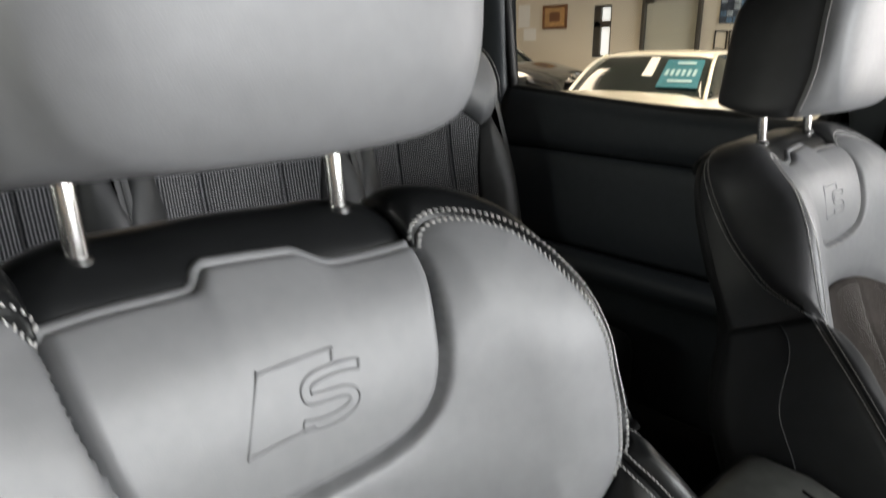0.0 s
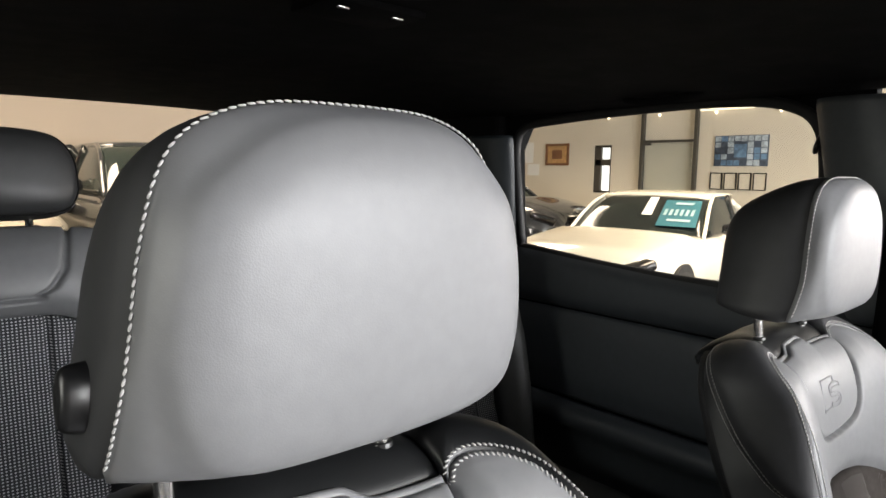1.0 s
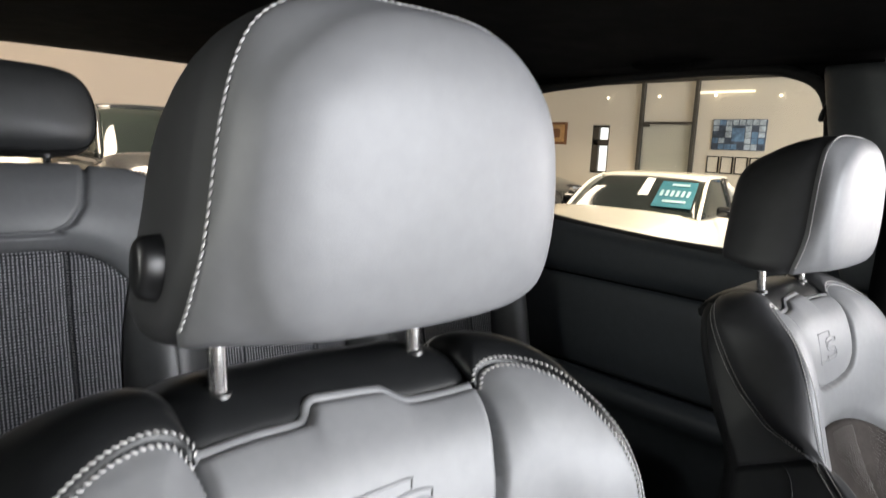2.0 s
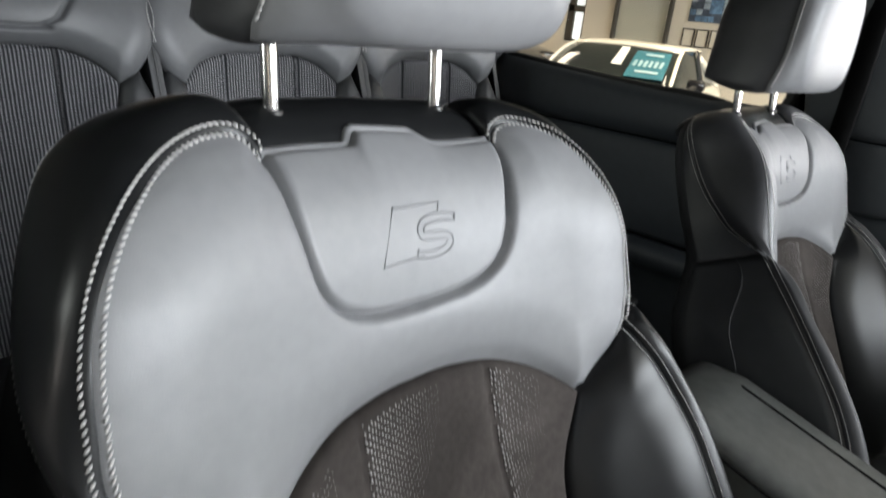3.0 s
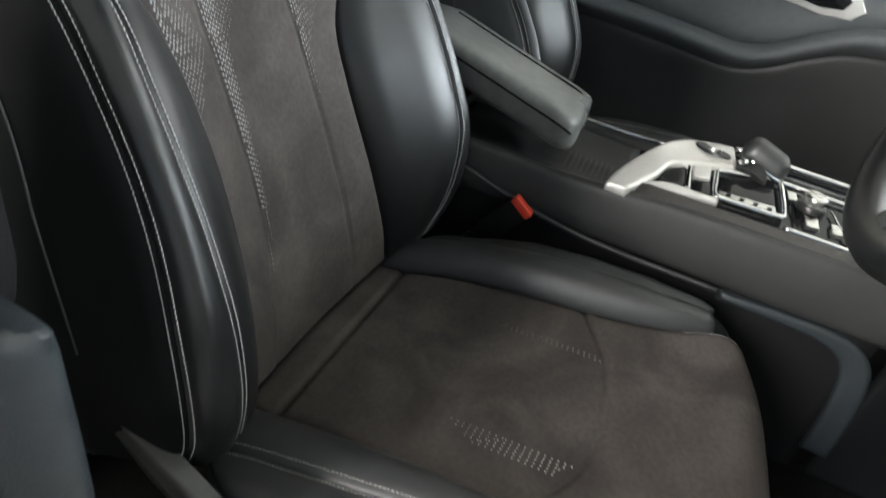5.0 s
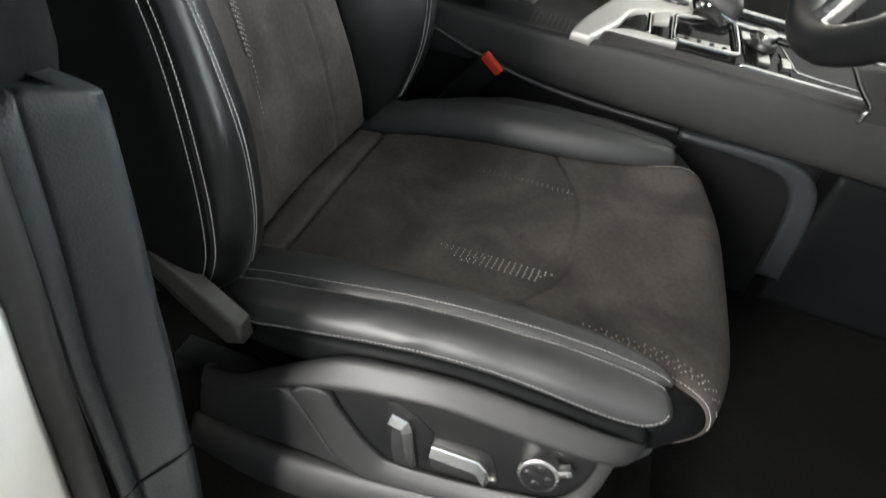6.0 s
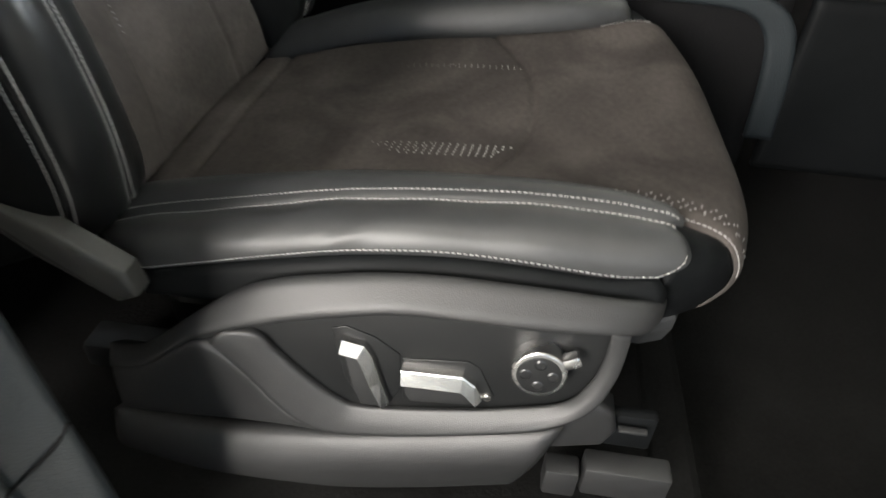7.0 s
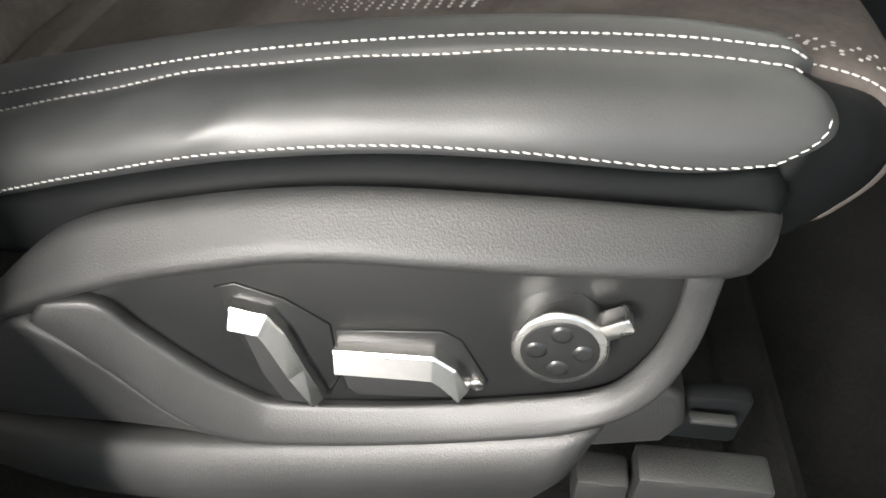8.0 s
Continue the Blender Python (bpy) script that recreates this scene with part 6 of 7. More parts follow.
part("armrest_hinge", rod(K(0.345, 0.185, 0.985), K(0.49, 0.185, 0.985), 0.024, sides=24, bevel=0.006), PLASTIC_DARK, con, "", True)

buckle = thing("seat_belt_buckle", (0.283, -0.085, 0.70), "black seat belt buckle with a red release button", "seat belt buckle")
tilt = Euler((radians(35), 0, 0)).to_matrix()
part("buckle_body", box((0.022, 0.038, 0.085), (0, 0.028, 0.083), 0.006, tilt), SEAM, buckle, "", True)
part("release_button", box((0.016, 0.036, 0.014), (-0.001, -0.0005, 0.121), 0.003, tilt), RED, buckle, "red release button", True)
part("buckle_stalk", box((0.012, 0.024, 0.09), (0, 0.065, 0.03), 0.004, tilt), PLASTIC_DARK, buckle, "", True)

# steering wheel, whose lower rim comes into view beside the console
wheel = thing("steering_wheel", (0.0, -0.47, 1.215), "black leather steering wheel with satin spokes", "steering wheel")
wr = Euler((radians(-66), 0, 0)).to_matrix()
ring_pts = [wr @ Vector((0.185 * math.cos(a), 0.185 * math.sin(a), 0)) for a in np.linspace(0, 2 * math.pi, 24, endpoint=False)]
tube("rim", [np.array(p) for p in ring_pts], 0.0165, BLACK_LEATHER, wheel, "black leather rim", n=120, sides=14, closed=True)
hub = rod(wr @ Vector((0, 0, -0.03)), wr @ Vector((0, 0, 0.03)), 0.075, 0.068, 36, 0.015)
part("hub", hub, PLASTIC, wheel, "", True)
for ang in (0, math.pi, math.pi / 2):
    a, b = wr @ Vector((0.06 * math.cos(ang), 0.06 * math.sin(ang), 0)), wr @ Vector((0.178 * math.cos(ang), 0.178 * math.sin(ang), 0))
    sp = part("spoke", box((0.034, 0.016, (b - a).length), (a + b) / 2, 0.006, turned(a, b)), SATIN, wheel, "satin spoke", True)
part("column", rod(wr @ Vector((0, 0, -0.03)), wr @ Vector((0, 0, -0.30)), 0.05, 0.06, 24, 0.01), PLASTIC, wheel, "", True)

# ---- rear seats ----


def rear_seat(x, label):
    y0, z0 = 1.06, 0.80
    ob = thing("rear_seat", (x, y0, 0.60), label, "car seat", "rear seats")
    o = np.array([0, y0, 0.60])
    lean = radians(12)

    def R(px, v, w):
        return np.array([px, 1.115 + (v - 0.55) * math.sin(lean) - w * math.cos(lean), 0.80 + v * math.cos(lean) + w * math.sin(lean)]) - o

    arch = [(-0.165, 0.455, 0.02), (-0.13, 0.490, 0.008), (-0.075, 0.512, 0.0), (0, 0.515, 0.0), (0.075, 0.512, 0.0), (0.13, 0.490, 0.008), (0.165, 0.455, 0.02)]
    wing = [(0.165, 0.455, 0.02), (0.195, 0.475, 0.03), (0.222, 0.52, 0.035), (0.228, 0.57, 0.03), (0.21, 0.625, 0.02), (0.18, 0.64, 0.01)]
    r, l = [R(*p) for p in wing], [R(-p[0], p[1], p[2]) for p in wing]
    crown = [R(-0.18, 0.64, 0.01), R(-0.1, 0.645, 0.0), R(0, 0.645, 0.0), R(0.1, 0.645, 0.0), R(0.18, 0.64, 0.01)]
    g = coons([R(*p) for p in arch], crown, l, r, 120, 64)

    def sunk(q):
        px, v = np.abs(q[..., 0]), (q[..., 2] + 0.6 - 0.80) / math.cos(lean)
        edge = np.interp(v, (0.545, 0.555, 0.58, 0.66), (0.06, 0.085, 0.104, 0.118))
        d = np.where(v > 0.545, np.abs(px - edge), np.hypot(np.maximum(px - 0.07, 0), v - 0.545))
        return -0.012 * np.exp(-(d / 0.0042) ** 2)

    pad("upper_backrest", g, REAR_GREY, ob, (0, -1, 0), 0.02, 0.04, 0.012, "grey leather shoulder panel", sunk)
    inner = [(0.15, 0.0, 0.01), (0.145, 0.2, 0.0), (0.15, 0.35, 0.005), (0.165, 0.455, 0.02)]
    r, l = [R(*p) for p in inner], [R(-p[0], p[1], p[2]) for p in inner]
    g = coons([l[0], R(0, 0, 0), r[0]], [R(*p) for p in arch], l, r, 110, 60)
    flute = lambda q: -0.011 * np.exp(-(((np.abs(q[..., 0]) - 0.078) / 0.0042) ** 2))  # noqa: E731
    pad("backrest_cloth", g, CLOTH, ob, (0, -1, 0), 0.006, 0.012, 0.012, "black and white woven cloth panel", flute)
    for s in (1, -1):
        crest = [(0.215, 0.0, 0.05), (0.222, 0.2, 0.06), (0.222, 0.36, 0.055), (0.195, 0.475, 0.03)]
        g = coons([R(s * 0.15, 0, 0.01), R(s * 0.215, 0, 0.05)], [R(s * 0.165, 0.455, 0.02), R(s * 0.195, 0.475, 0.03)], [R(s * p[0], p[1], p[2]) for p in inner], [R(s * p[0], p[1], p[2]) for p in crest], 14, 30)
        pad("side_bolster", g, DULL_LEATHER, ob, (0, -1, 0), 0.018, 0.04, 0.012)
        side = [(0.228, 0.0, -0.06), (0.235, 0.2, -0.06), (0.235, 0.5, -0.06), (0.2, 0.64, -0.06)]
        lead = [(0.215, 0.0, 0.05), (0.222, 0.2, 0.06), (0.222, 0.36, 0.055), (0.222, 0.52, 0.035), (0.228, 0.57, 0.03), (0.21, 0.625, 0.02), (0.18, 0.64, 0.01)]
        g = coons([R(s * 0.215, 0, 0.05), R(s * 0.228, 0, -0.06)], [R(s * 0.18, 0.64, 0.01), R(s * 0.2, 0.64, -0.06)], [R(s * p[0], p[1], p[2]) for p in lead], [R(s * p[0], p[1], p[2]) for p in side], 12, 40)
        pad("seat_side", g, DULL_LEATHER, ob, (s, 0, 0), 0.006, 0.02, 0.012)
        stitches("stitching", [([R(s * (p[0] - 0.004), p[1], p[2] + 0.014) for p in lead[3:]], (s * 0.5, -1, 0.2))], ob, 0.006, 0.004, 0.0009)
    part("backrest_body", box((0.44, 0.10, 0.62), R(0, 0.33, -0.07), 0.03, Euler((-lean, 0, 0)).to_matrix()), DULL_LEATHER, ob, "", True)
    # headrest
    half = [(0.0, 0.0), (0.07, 0.0), (0.115, 0.006), (0.132, 0.024), (0.136, 0.055), (0.132, 0.09), (0.115, 0.118), (0.085, 0.130), (0.04, 0.134), (0.0, 0.135)]
    rr = spline(half, 30)
    ring = np.vstack([rr, (rr * [-1, 1])[-2:0:-1]])
    n, mid = len(ring), np.array([0, 0.065])
    lv = [(0.02, 0.030), (0.4, 0.029), (0.75, 0.024), (0.93, 0.014), (1.0, 0.0), (1.03, -0.03), (1.02, -0.06), (0.95, -0.078), (0.75, -0.088), (0.02, -0.09)]
    verts = [R(*(mid + (q - mid) * s + [0, 0.668]), w + 0.02) for s, w in lv for q in ring]
    faces = [(a * n + k, a * n + (k + 1) % n, a * n + n + (k + 1) % n, a * n + n + k) for a in range(len(lv) - 1) for k in range(n)]
    faces += [tuple(range(n)), tuple(range((len(lv) - 1) * n, len(lv) * n))]
    hr = mesh_part("headrest", verts, faces, DULL_LEATHER, ob, "black leather headrest")
    hb = bmesh.new()
    hb.from_mesh(hr.data)
    bmesh.ops.recalc_face_normals(hb, faces=hb.faces)
    hb.to_mesh(hr.data)
    hb.free()
    tube("headrest_seam", [R(*(mid + (q - mid) * 1.004 + [0, 0.668]), 0.02) for q in ring[::2]], 0.0016, SEAM, hr, n=100, closed=True)
    for px in (-0.07, 0.07):
        part("headrest_rod", rod(R(px, 0.63, -0.02), R(px, 0.69, -0.02), 0.006), CHROME, hr, "chrome rod", True)
        part("rod_guide", box((0.034, 0.026, 0.010), R(px, 0.650, -0.018), 0.003), PLASTIC_DARK, ob, "", True)
    part("cushion", box((0.45, 0.46, 0.20), (0, -0.20, 0.14), 0.05, segments=4), DULL_LEATHER, ob, "black leather seat cushion", True)
    part("plinth", box((0.40, 0.40, 0.12), (0, -0.16, 0.005), 0.01), PLASTIC_DARK, ob)
    return ob


rear_seat(-0.085, "black and grey rear seat with woven cloth panel and raised headrest")
rear_seat(0.355, "black and grey middle rear seat with woven cloth panel")
rear_seat(0.80, "black and grey outer rear seat with woven cloth panel")
third = thing("third_row_headrest", (-0.055, 1.92, 1.40), "black headrest of the third row, behind the rear seat", "headrest")
part("cushion", box((0.27, 0.09, 0.17), (0, 0, 0.105), 0.045, segments=4), DULL_LEATHER, third, "", True)
for px in (-0.06, 0.06):
    part("headrest_rod", rod((px, 0, -0.10), (px, 0, 0.04), 0.006), CHROME, third, "", True)
part("backrest_top", box((0.42, 0.12, 0.83), (0, 0.01, -0.44), 0.04), DULL_LEATHER, third, "", True)

# ---- showroom ----
X0, X1, Y0, Y1, HT = -3.6, 9.6, -6.6, 9.3, 3.35
floor = structure(part("floor", box((X1 - X0, Y1 - Y0, 0.1), ((X0 + X1) / 2, (Y0 + Y1) / 2, -0.054), 0), GROUT), "grey tiled showroom floor", "floor")
structure(part("ceiling_showroom", box((X1 - X0 + 0.4, Y1 - Y0 + 0.4, 0.1), ((X0 + X1) / 2, (Y0 + Y1) / 2, HT + 0.05), 0), CEILING_PAINT), "white painted showroom ceiling", "ceiling")


def wall_with_opening(name, along, at, lo, hi, o_lo, o_hi, z_lo, z_hi, mat, label):
    """A wall of thickness 0.2 along x or y, with one opening through it."""
    bm = bmesh.new()
    for a, b, z0, z1 in ((lo, o_lo, 0, HT), (o_hi, hi, 0, HT), (o_lo, o_hi, 0, z_lo), (o_lo, o_hi, z_hi, HT)):
        if b - a > 1e-3 and z1 - z0 > 1e-3:
            size = (b - a, 0.2, z1 - z0) if along == "x" else (0.2, b - a, z1 - z0)
            mid = ((a + b) / 2, at, (z0 + z1) / 2) if along == "x" else (at, (a + b) / 2, (z0 + z1) / 2)
            box(size, mid, 0, bm=bm)
    return structure(part(name, bm, mat), label, "wall")


wall_with_opening("wall_east_front", "y", X1 + 0.1, Y0, 0.0, -5.6, -1.2, 0.75, 3.05, WALL_PAINT, "cream wall with a glazed far side")
wall_with_opening("wall_east", "y", X1 + 0.1, 0.0, Y1, 6.52, 6.88, 1.21, 2.07, WALL_PAINT, "cream painted wall with a narrow window")
wall_with_opening("wall_north", "x", Y1 + 0.1, X0 - 0.2, X1 + 0.2, 0, 0, 0, 0, WALL_PEACH, "peach painted wall behind the parked cars")
wall_with_opening("wall_south", "x", Y0 - 0.1, X0 - 0.2, X1 + 0.2, -0.4, 6.2, 0.95, HT - 0.05, WALL_PAINT, "cream wall with a wide glazed front")
# Unseen west wall, added dark and close to cut bounce onto the seat.
wall_with_opening("wall_west", "y", X0 - 0.1, Y0, Y1, -4.4, 2.3, 0.75, 2.85, WALL_DARK, "unseen dark wall with an opening, added to cut bounce light")
# mullions of the glazing
for k in range(6):
    structure(part("front_mullion", box((0.07, 0.12, 2.4), (-0.36 + 1.304 * k, Y0 - 0.02, 2.1), 0.01), STEEL_DARK), "dark frame upright of the glazed front", "window frame")
for k in range(7):
    structure(part("side_mullion", box((0.12, 0.06, 2.1), (X0 - 0.02, -4.37 + 1.107 * k, 1.80), 0.01), STEEL_DARK), "dark frame upright of the glazed side", "window frame")

for k in range(4):
    structure(part("far_mullion", box((0.12, 0.07, 2.3), (X1 + 0.02, -5.56 + 1.44 * k, 1.90), 0.01), STEEL_DARK), "dark frame upright of the glazed far side", "window frame")

# glazed partition with a door, in front of the east wall
part_x = X1 - 0.06
screen = thing("glass_screen", (part_x, 5.0, 0), "dark bronze framed glass screen with a door", "partition", kind="structure")


def bar_in(name, size, at, mat, parent, label=""):
    return part(name, box(size, at, 0.004), mat, parent, label)


bar_in("header", (0.07, 5.6, 0.10), (0, 0.2, 2.80), STEEL_DARK, screen, "dark header rail")
for dy in (0.875, -0.065):
    bar_in("post", (0.07, 0.055, 2.78), (0, dy, 1.39), STEEL_DARK, screen, "dark upright")
bar_in("transom", (0.06, 0.88, 0.04), (0, 0.405, 2.10), STEEL_DARK, screen, "dark transom")
bar_in("door_closer", (0.05, 0.12, 0.04), (-0.04, 0.76, 2.055), STEEL_DARK, screen, "")
gp = bar_in("pane", (0.008, 0.86, 2.05), (0, 0.405, 1.04), GLASS, screen, "clear glass")
gp.visible_shadow = False
# narrow window in the east wall
win = thing("window_1", (X1 + 0.04, 6.70, 1.64), "narrow dark-framed window with bright daylight", "window", kind="structure")
bar_in("window_frame", (0.06, 0.14, 0.82), (0, 0.11, 0), STEEL_DARK, win)
bar_in("window_frame", (0.06, 0.03, 0.82), (0, -0.165, 0), STEEL_DARK, win)
for z in (-0.40, 0.12, 0.40):
    bar_in("window_frame", (0.06, 0.34, 0.035 if z != 0.12 else 0.11), (0, 0, z), STEEL_DARK, win)
for z, h in ((-0.16, 0.46), (0.275, 0.22)):
    bar_in("pane", (0.01, 0.19, h), (0.02, -0.055, z), DAY_PANE, win, "bright daylight pane")


def framed(name, y, z, w, h, frame_mat, print_mat, label, bar=0.05, margin=None):
    ob = thing(name, (X1 - 0.012, y, z), label, "picture")
    for dy, dz, sy, sz in ((0, h / 2 - bar / 2, w, bar), (0, -h / 2 + bar / 2, w, bar), (w / 2 - bar / 2, 0, bar, h - 2 * bar), (-w / 2 + bar / 2, 0, bar, h - 2 * bar)):
        part("frame", box((0.03, sy, sz), (0, dy, dz), 0.004), frame_mat, ob)
    part("print", box((0.008, w - 2 * bar, h - 2 * bar), (0.004, 0, 0), 0), print_mat, ob)
    if margin:
        part("motif", box((0.004, w * 0.42, h * 0.40), (-0.004, 0, 0), 0), margin, ob)
    return ob


framed("framed_picture", 7.715, 1.91, 0.55, 0.41, FRAME_WOOD, PARCHMENT, "orange print in a brown wooden frame", 0.045, FRAME_WOOD)
for k in range(4):
    ob = framed("certificate_frame", 4.60 - 0.219 * k, 1.47, 0.19, 0.26, GLOSS_BLACK, WALL_PAINT, "cream certificate in a thin black frame", 0.014)
    tagged(ob, group="certificates on the wall")
poster = thing("photo_panel", (X1 - 0.012, 4.25, 1.93), "blue and black canvas made of car photographs", "poster")
part("canvas", box((0.03, 0.80, 0.46), (0, 0, 0), 0.003), PHOTO_DARK, poster)
rp = random.Random(3)
for i in range(8):
    for j in range(5):
        if 3 <= i <= 4 and 1 <= j <= 3:
            continue
        wide, high = 0.094 - 0.012 * rp.random(), 0.086 - 0.012 * rp.random()
        part("photo", box((0.004, wide, high), (-0.016, -0.346 + 0.0985 * i, -0.181 + 0.0905 * j), 0), rp.choice((PHOTO_BLUE, PHOTO_PALE, PHOTO_DARK, PHOTO_PALE)), poster)
part("photo", box((0.004, 0.185, 0.20), (-0.016, -0.002, 0), 0), PHOTO_BLUE, poster)
# notices on the wall
for k, (y, z, w, h) in enumerate(((8.3, 1.62, 0.30, 0.22), (8.45, 1.95, 0.28, 0.40))):
    part_ob = part("wall_notice", box((0.006, w, h), (X1 - 0.004, y, z), 0), PAPER)
    tagged(part_ob, "pale paper notice pinned on the cream wall", "notice")
# light fittings on the ceiling; the one at (5.2, -2.6) is unseen and added
for lx, ly, sz in ((6.6, 2.2, 1.56), (6.6, 6.5, 1.56), (1.0, 6.6, 1.56), (5.2, -2.6, 1.56), (-1.0, 0.5, 0.40)):
    lt = thing("ceiling_light", (lx, ly, HT - 0.02), "square warm ceiling light panel, lit", "ceiling light", "ceiling lights")
    part("frame", box((sz, sz, 0.03), (0, 0, 0), 0.005), CEILING_PAINT, lt)
for k, (y, z) in enumerate(((6.58, 2.53), (5.6, 2.53), (4.65, 2.52), (3.70, 2.49))):
    sp = thing("wall_spot", (X1 - 0.03, y, z), "small warm spot lamp, lit", "spot lamp", "spot lamps")
    part("lens", rod((0, 0, 0), (-0.03, 0, 0), 0.017, 0.017, 16), LAMP_GLOW, sp, "glowing lens")
strip = thing("strip_light", (X1 - 0.03, 4.5, 2.57), "long warm strip lamp, lit", "strip lamp")
part("tube", box((0.03, 0.85, 0.035), (0, 0, 0), 0.008), STRIP_GLOW, strip, "glowing tube")


# ---- parked cars ----


def parked_car(where, heading, label, paint, length=4.6, width=1.82, roof=1.42, belt=0.93, bonnet=0.80, suv=False, glass=None, cowl_back=None):
    """A car with its nose to +x, turned by heading degrees."""
    car = thing("car", where, label, "car")
    car.rotation_euler = (0, 0, radians(heading))
    glass = glass or CAR_GLASS
    hw, n = width / 2, 44
    xs = np.linspace(-length / 2, length / 2, n)
    f0, f1 = length / 2, -length / 2
    cowl, tail = f0 - (cowl_back or (1.25 if not suv else 1.15)), f1 + (0.55 if not suv else 0.08)
    top = np.interp(xs, (f1, f1 + 0.06, tail, cowl, cowl + 0.35, f0 - 0.35, f0 - 0.08, f0), (0.70, belt - 0.02, belt + 0.03, belt, bonnet + 0.10, bonnet, bonnet - 0.12, bonnet - 0.28))
    half = np.interp(xs, (f1, f1 + 0.15, f1 + 0.7, 0, f0 - 0.9, f0 - 0.3, f0 - 0.08, f0), (0.78, 0.90, 1, 1, 1, 0.92, 0.78, 0.62)) * hw
    verts, prof = [], ((0.0, 1.0, 0.018), (0.45, 1.0, 0.012), (0.78, 1.0, -0.004), (0.92, 1.0, -0.045), (0.98, 1.0, -0.12), (1.0, 0.70, 0), (0.99, 0.48, 0), (0.965, 0.30, 0), (0.90, 0.22, 0))
    for x, t, h in zip(xs, top, half):
        for sgn in (1, -1):
            for k, (a, b, c) in enumerate(prof):
                if sgn < 0 and k == 0:
                    continue
                verts.append((x, sgn * a * h, (t + c) if b == 1.0 else 0.22 + (t - 0.22) * (b - 0.22) / 0.78 if b > 0.22 else 0.20))
    row = 2 * len(prof) - 1
    order = list(range(len(prof) - 1, -1, -1)) + list(range(len(prof), row))
    faces = []
    for i in range(n - 1):
        for k in range(row - 1):
            a, b = order[k], order[k + 1]
            faces.append((i * row + a, i * row + b, (i + 1) * row + b, (i + 1) * row + a))
    faces += [tuple(order), tuple((n - 1) * row + k for k in order[::-1])]
    body = mesh_part("body", verts, faces, paint, car)
    # greenhouse
    sl = [(cowl - 0.02, belt - 0.01, 0.80), (cowl - 0.40, belt + (roof - belt) * 0.62, 0.73), (cowl - 0.74, roof - 0.03, 0.66), (cowl - 1.15, roof, 0.65), (cowl - 1.7, roof - 0.01, 0.645), (tail + (0.75 if not suv else 0.30), roof - 0.07, 0.63), (tail + (0.35 if not suv else 0.10), belt + (roof - belt) * 0.5, 0.69), (tail - 0.02, belt + 0.01, 0.76)]
    rows = spline(sl, 30)
    verts, faces = [], []
    for x, z, w in rows:
        wide = w / 0.65 * 0.71 * hw
        base = 0.885 * hw
        for a, b in ((-1, 0), (-1, 1), (-0.8, 1), (0, 1), (0.8, 1), (1, 1), (1, 0)):
            if b == 0:
                verts.append((x, a * base, belt - 0.02))
            else:
                verts.append((x, a * wide, z - 0.03 * abs(a) ** 3))
    for i in range(29):
        for k in range(6):
            faces.append((i * 7 + k, i * 7 + k + 1, i * 7 + 8 + k, i * 7 + 7 + k))
    mesh_part("windows", verts, faces, glass, car, "dark tinted windows")
    mid = [r for r in rows if r[1] > roof - 0.045]
    g = np.array([[(x, a * (w / 0.65 * 0.71 * hw) * 1.01, z + 0.012 - 0.03 * abs(a) ** 3) for a in np.linspace(-1, 1, 11)] for x, z, w in mid])
    pad("roof", g, paint, car, (0, 0, 1), 0.004, 0.03, 0.03, "painted roof")
    for sgn in (1, -1):
        wtop = lambda r: r[2] / 0.65 * 0.71 * hw  # noqa: E731
        tube("windscreen_post", [(r[0], sgn * (wtop(r) + 0.01), r[1] - 0.022) for r in rows[:10:3]], 0.022, paint, car, n=20)
        tube("rear_post", [(r[0], sgn * (wtop(r) + 0.005), r[1] - 0.03) for r in rows[-9::4]], 0.06, paint, car, n=20)
        tube("door_post", [(cowl - 1.45, sgn * 0.70 * hw, roof - 0.04), (cowl - 1.42, sgn * 0.885 * hw, belt)], 0.03, GLOSS_BLACK, car, n=8)
        tube("window_trim", [(cowl - 0.15, sgn * 0.90 * hw, belt + 0.005), (cowl - 1.2, sgn * 0.905 * hw, belt + 0.015), (tail + 0.45, sgn * 0.90 * hw, belt + 0.03)], 0.012, GLOSS_BLACK, car, n=20)
        part("door_mirror", box((0.13, 0.19, 0.12), (cowl - 0.48, sgn * (hw + 0.06), belt + 0.06), 0.04, segments=3), GLOSS_BLACK, car, "black door mirror", True)
        lampx = f0 - 0.20
        part("headlight", box((0.34, 0.24, 0.10), (lampx, sgn * hw * 0.74, bonnet - 0.13), 0.035, Euler((0, radians(14), radians(-sgn * 26))).to_matrix(), segments=3), GLOSS_BLACK, car, "dark headlight unit", True)
        part("headlight_strip", box((0.26, 0.03, 0.022), (lampx + 0.035, sgn * hw * 0.80, bonnet - 0.095), 0.008, Euler((0, radians(14), radians(-sgn * 30))).to_matrix()), CHROME, car, "", True)
        for wx in (f0 - 0.88, f1 + 0.90):
            arch = rod((wx, sgn * (hw - 0.10), 0.34), (wx, sgn * (hw + 0.004), 0.34), 0.375, sides=32)
            part("wheel_arch", arch, TYRE, car)
            w0 = part("wheel", rod((wx, sgn * (hw - 0.2), 0.325), (wx, sgn * (hw + 0.008), 0.325), 0.325, sides=36, bevel=0.03), TYRE, car, "", True)
            part("rim", rod((wx, sgn * (hw - 0.02), 0.325), (wx, sgn * (hw + 0.013), 0.325), 0.235, 0.215, 30, 0.006), SATIN, w0, "alloy rim", True)
    part("grille", box((0.05, width * 0.42, 0.16), (f0 - 0.02, 0, bonnet - 0.27), 0.02), GLOSS_BLACK, car, "", True)
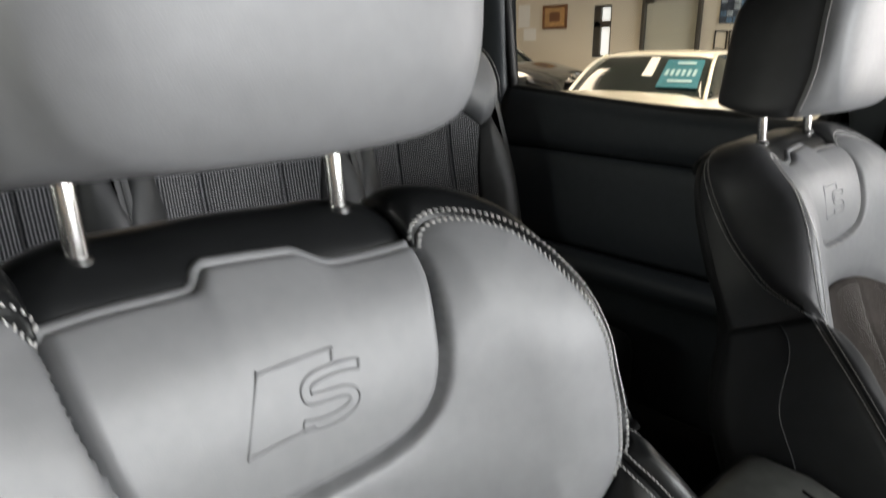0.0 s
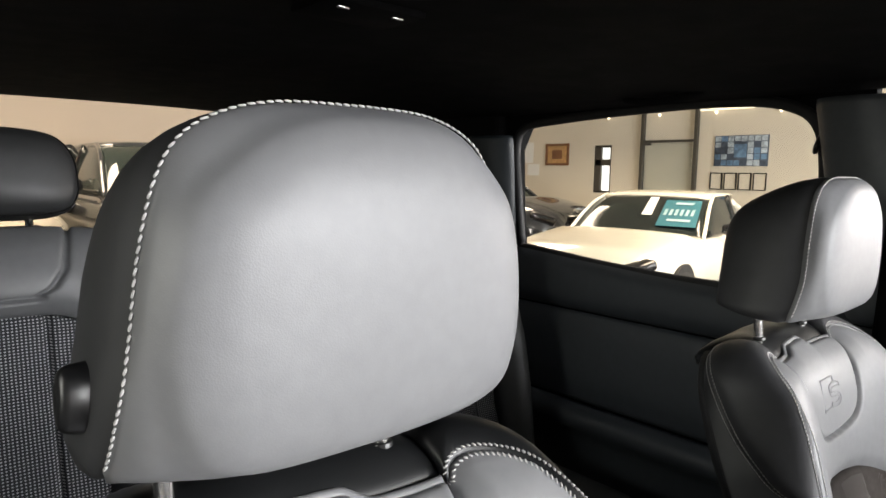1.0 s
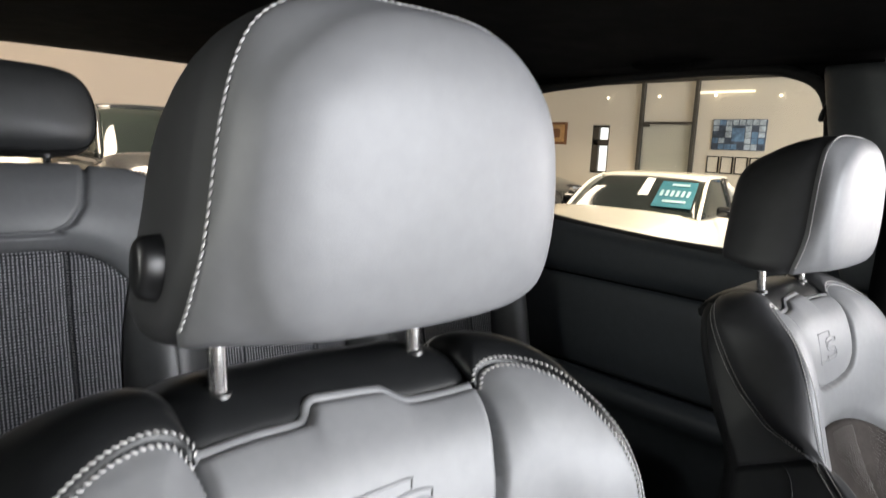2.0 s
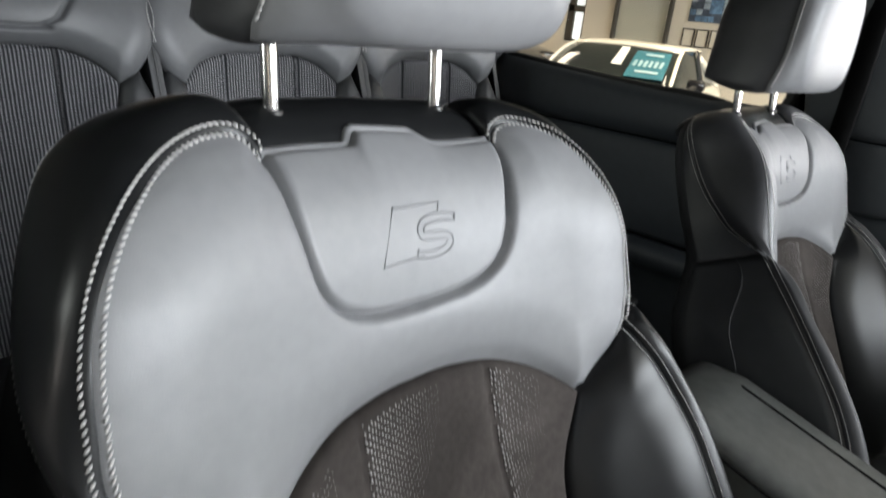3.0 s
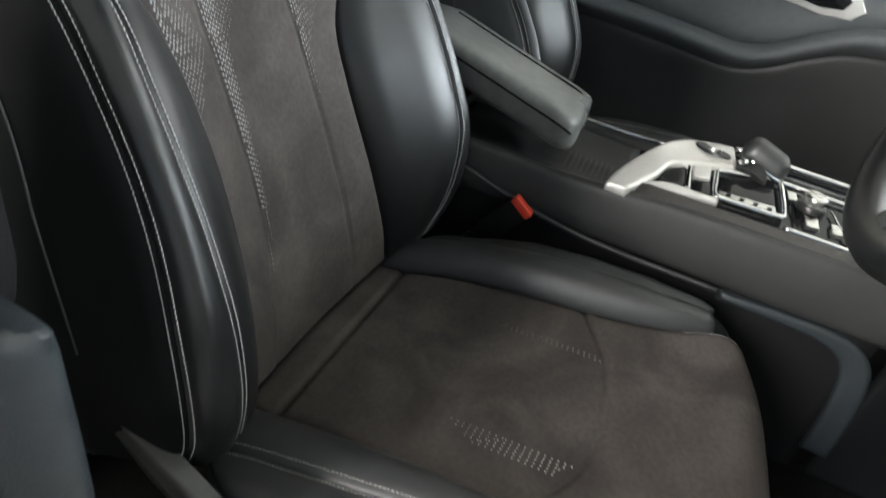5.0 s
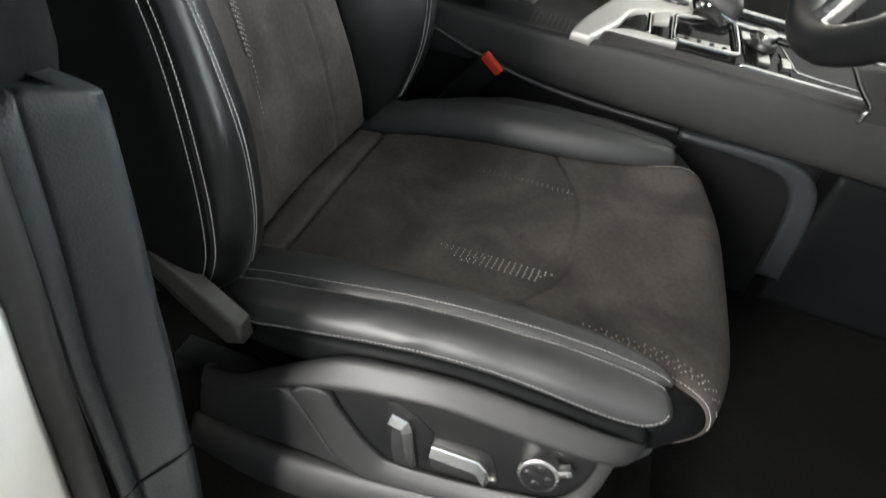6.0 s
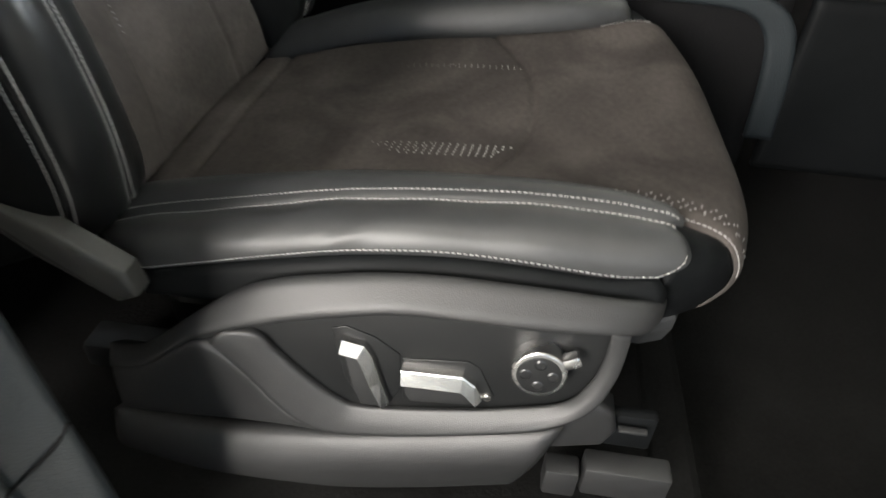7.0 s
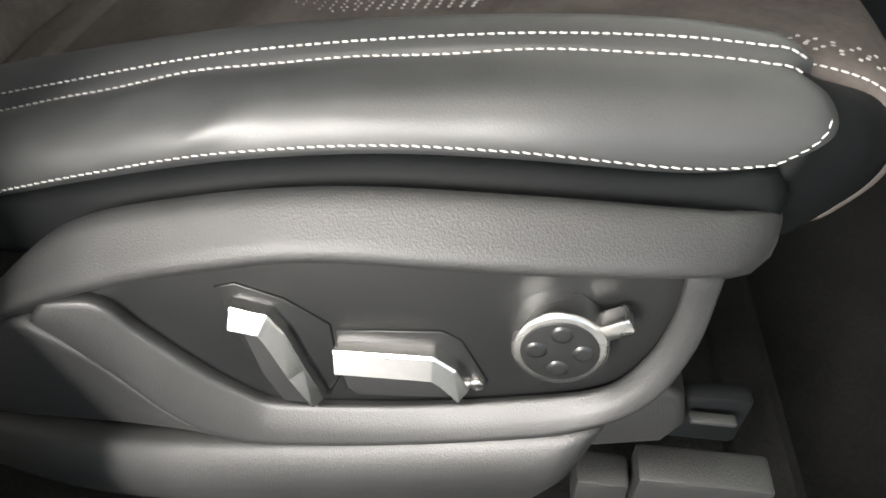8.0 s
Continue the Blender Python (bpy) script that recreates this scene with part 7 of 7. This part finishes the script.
    part("badge", rod((f0 - 0.10, 0, bonnet - 0.075), (f0 - 0.085, 0, bonnet - 0.06), 0.04, sides=20), CHROME, car, "", True)
    return car, cowl, belt, roof, hw


white, cowl, belt, roof, hw = parked_car((6.71, 4.01, 0), 190.4, "cream-white saloon with a price card in its windscreen", CREAM_PAINT, 4.6, 1.76, 1.345, 0.90, 0.85, cowl_back=1.75)
# price card and paper behind the windscreen
ang = math.atan2(0.62 * (roof - belt), 0.38)


def on_screen(t, y):
    """A place on the windscreen, t up from its foot."""
    return np.array([cowl - 0.03 - 0.62 * t, y, belt + 0.005 + 0.44 * t + 0.02])


card = part("price_card", slab([on_screen(0.14, 0.22), on_screen(0.14, 0.66), on_screen(0.76, 0.61), on_screen(0.76, 0.21)], (0.6, 0, 0.8), 0.006, 0), TEAL_CARD, white, "teal price card with pale bars")
for k in range(6):
    a, b = 0.255 + 0.060 * k, 0.255 + 0.060 * k + 0.032
    part("price_bar", slab([on_screen(0.38, a) + [0.006, 0, 0.008], on_screen(0.38, b) + [0.006, 0, 0.008], on_screen(0.52, b) + [0.006, 0, 0.008], on_screen(0.52, a) + [0.006, 0, 0.008]], (0.6, 0, 0.8), 0.003, 0), PALE_PRINT, card)
for t, a, b in ((0.24, 0.32, 0.58), (0.64, 0.34, 0.54)):
    part("price_line", slab([on_screen(t, a) + [0.006, 0, 0.008], on_screen(t, b) + [0.006, 0, 0.008], on_screen(t + 0.05, b) + [0.006, 0, 0.008], on_screen(t + 0.05, a) + [0.006, 0, 0.008]], (0.6, 0, 0.8), 0.003, 0), PALE_PRINT, card)
part("paper_slip", slab([on_screen(0.38, 0.00), on_screen(0.38, 0.12), on_screen(0.82, 0.11), on_screen(0.82, 0.01)], (0.6, 0, 0.8), 0.004, 0), PAPER, white, "white paper slip")
parked_car((6.65, 7.28, 0), -80, "black SUV parked beside the white saloon", DARK_PAINT, 4.2, 1.9, 1.62, 1.18, 1.10, True)
parked_car((0.25, 7.45, 0), -97, "silver SUV with large side windows", SILVER_PAINT, 3.6, 1.94, 1.80, 1.08, 1.05, True, PALE_GLASS)
parked_car((2.22, 7.2, 0), -90, "dark SUV seen through the rear window", DARK_PAINT, 4.0, 1.92, 1.80, 1.30, 1.25, True)
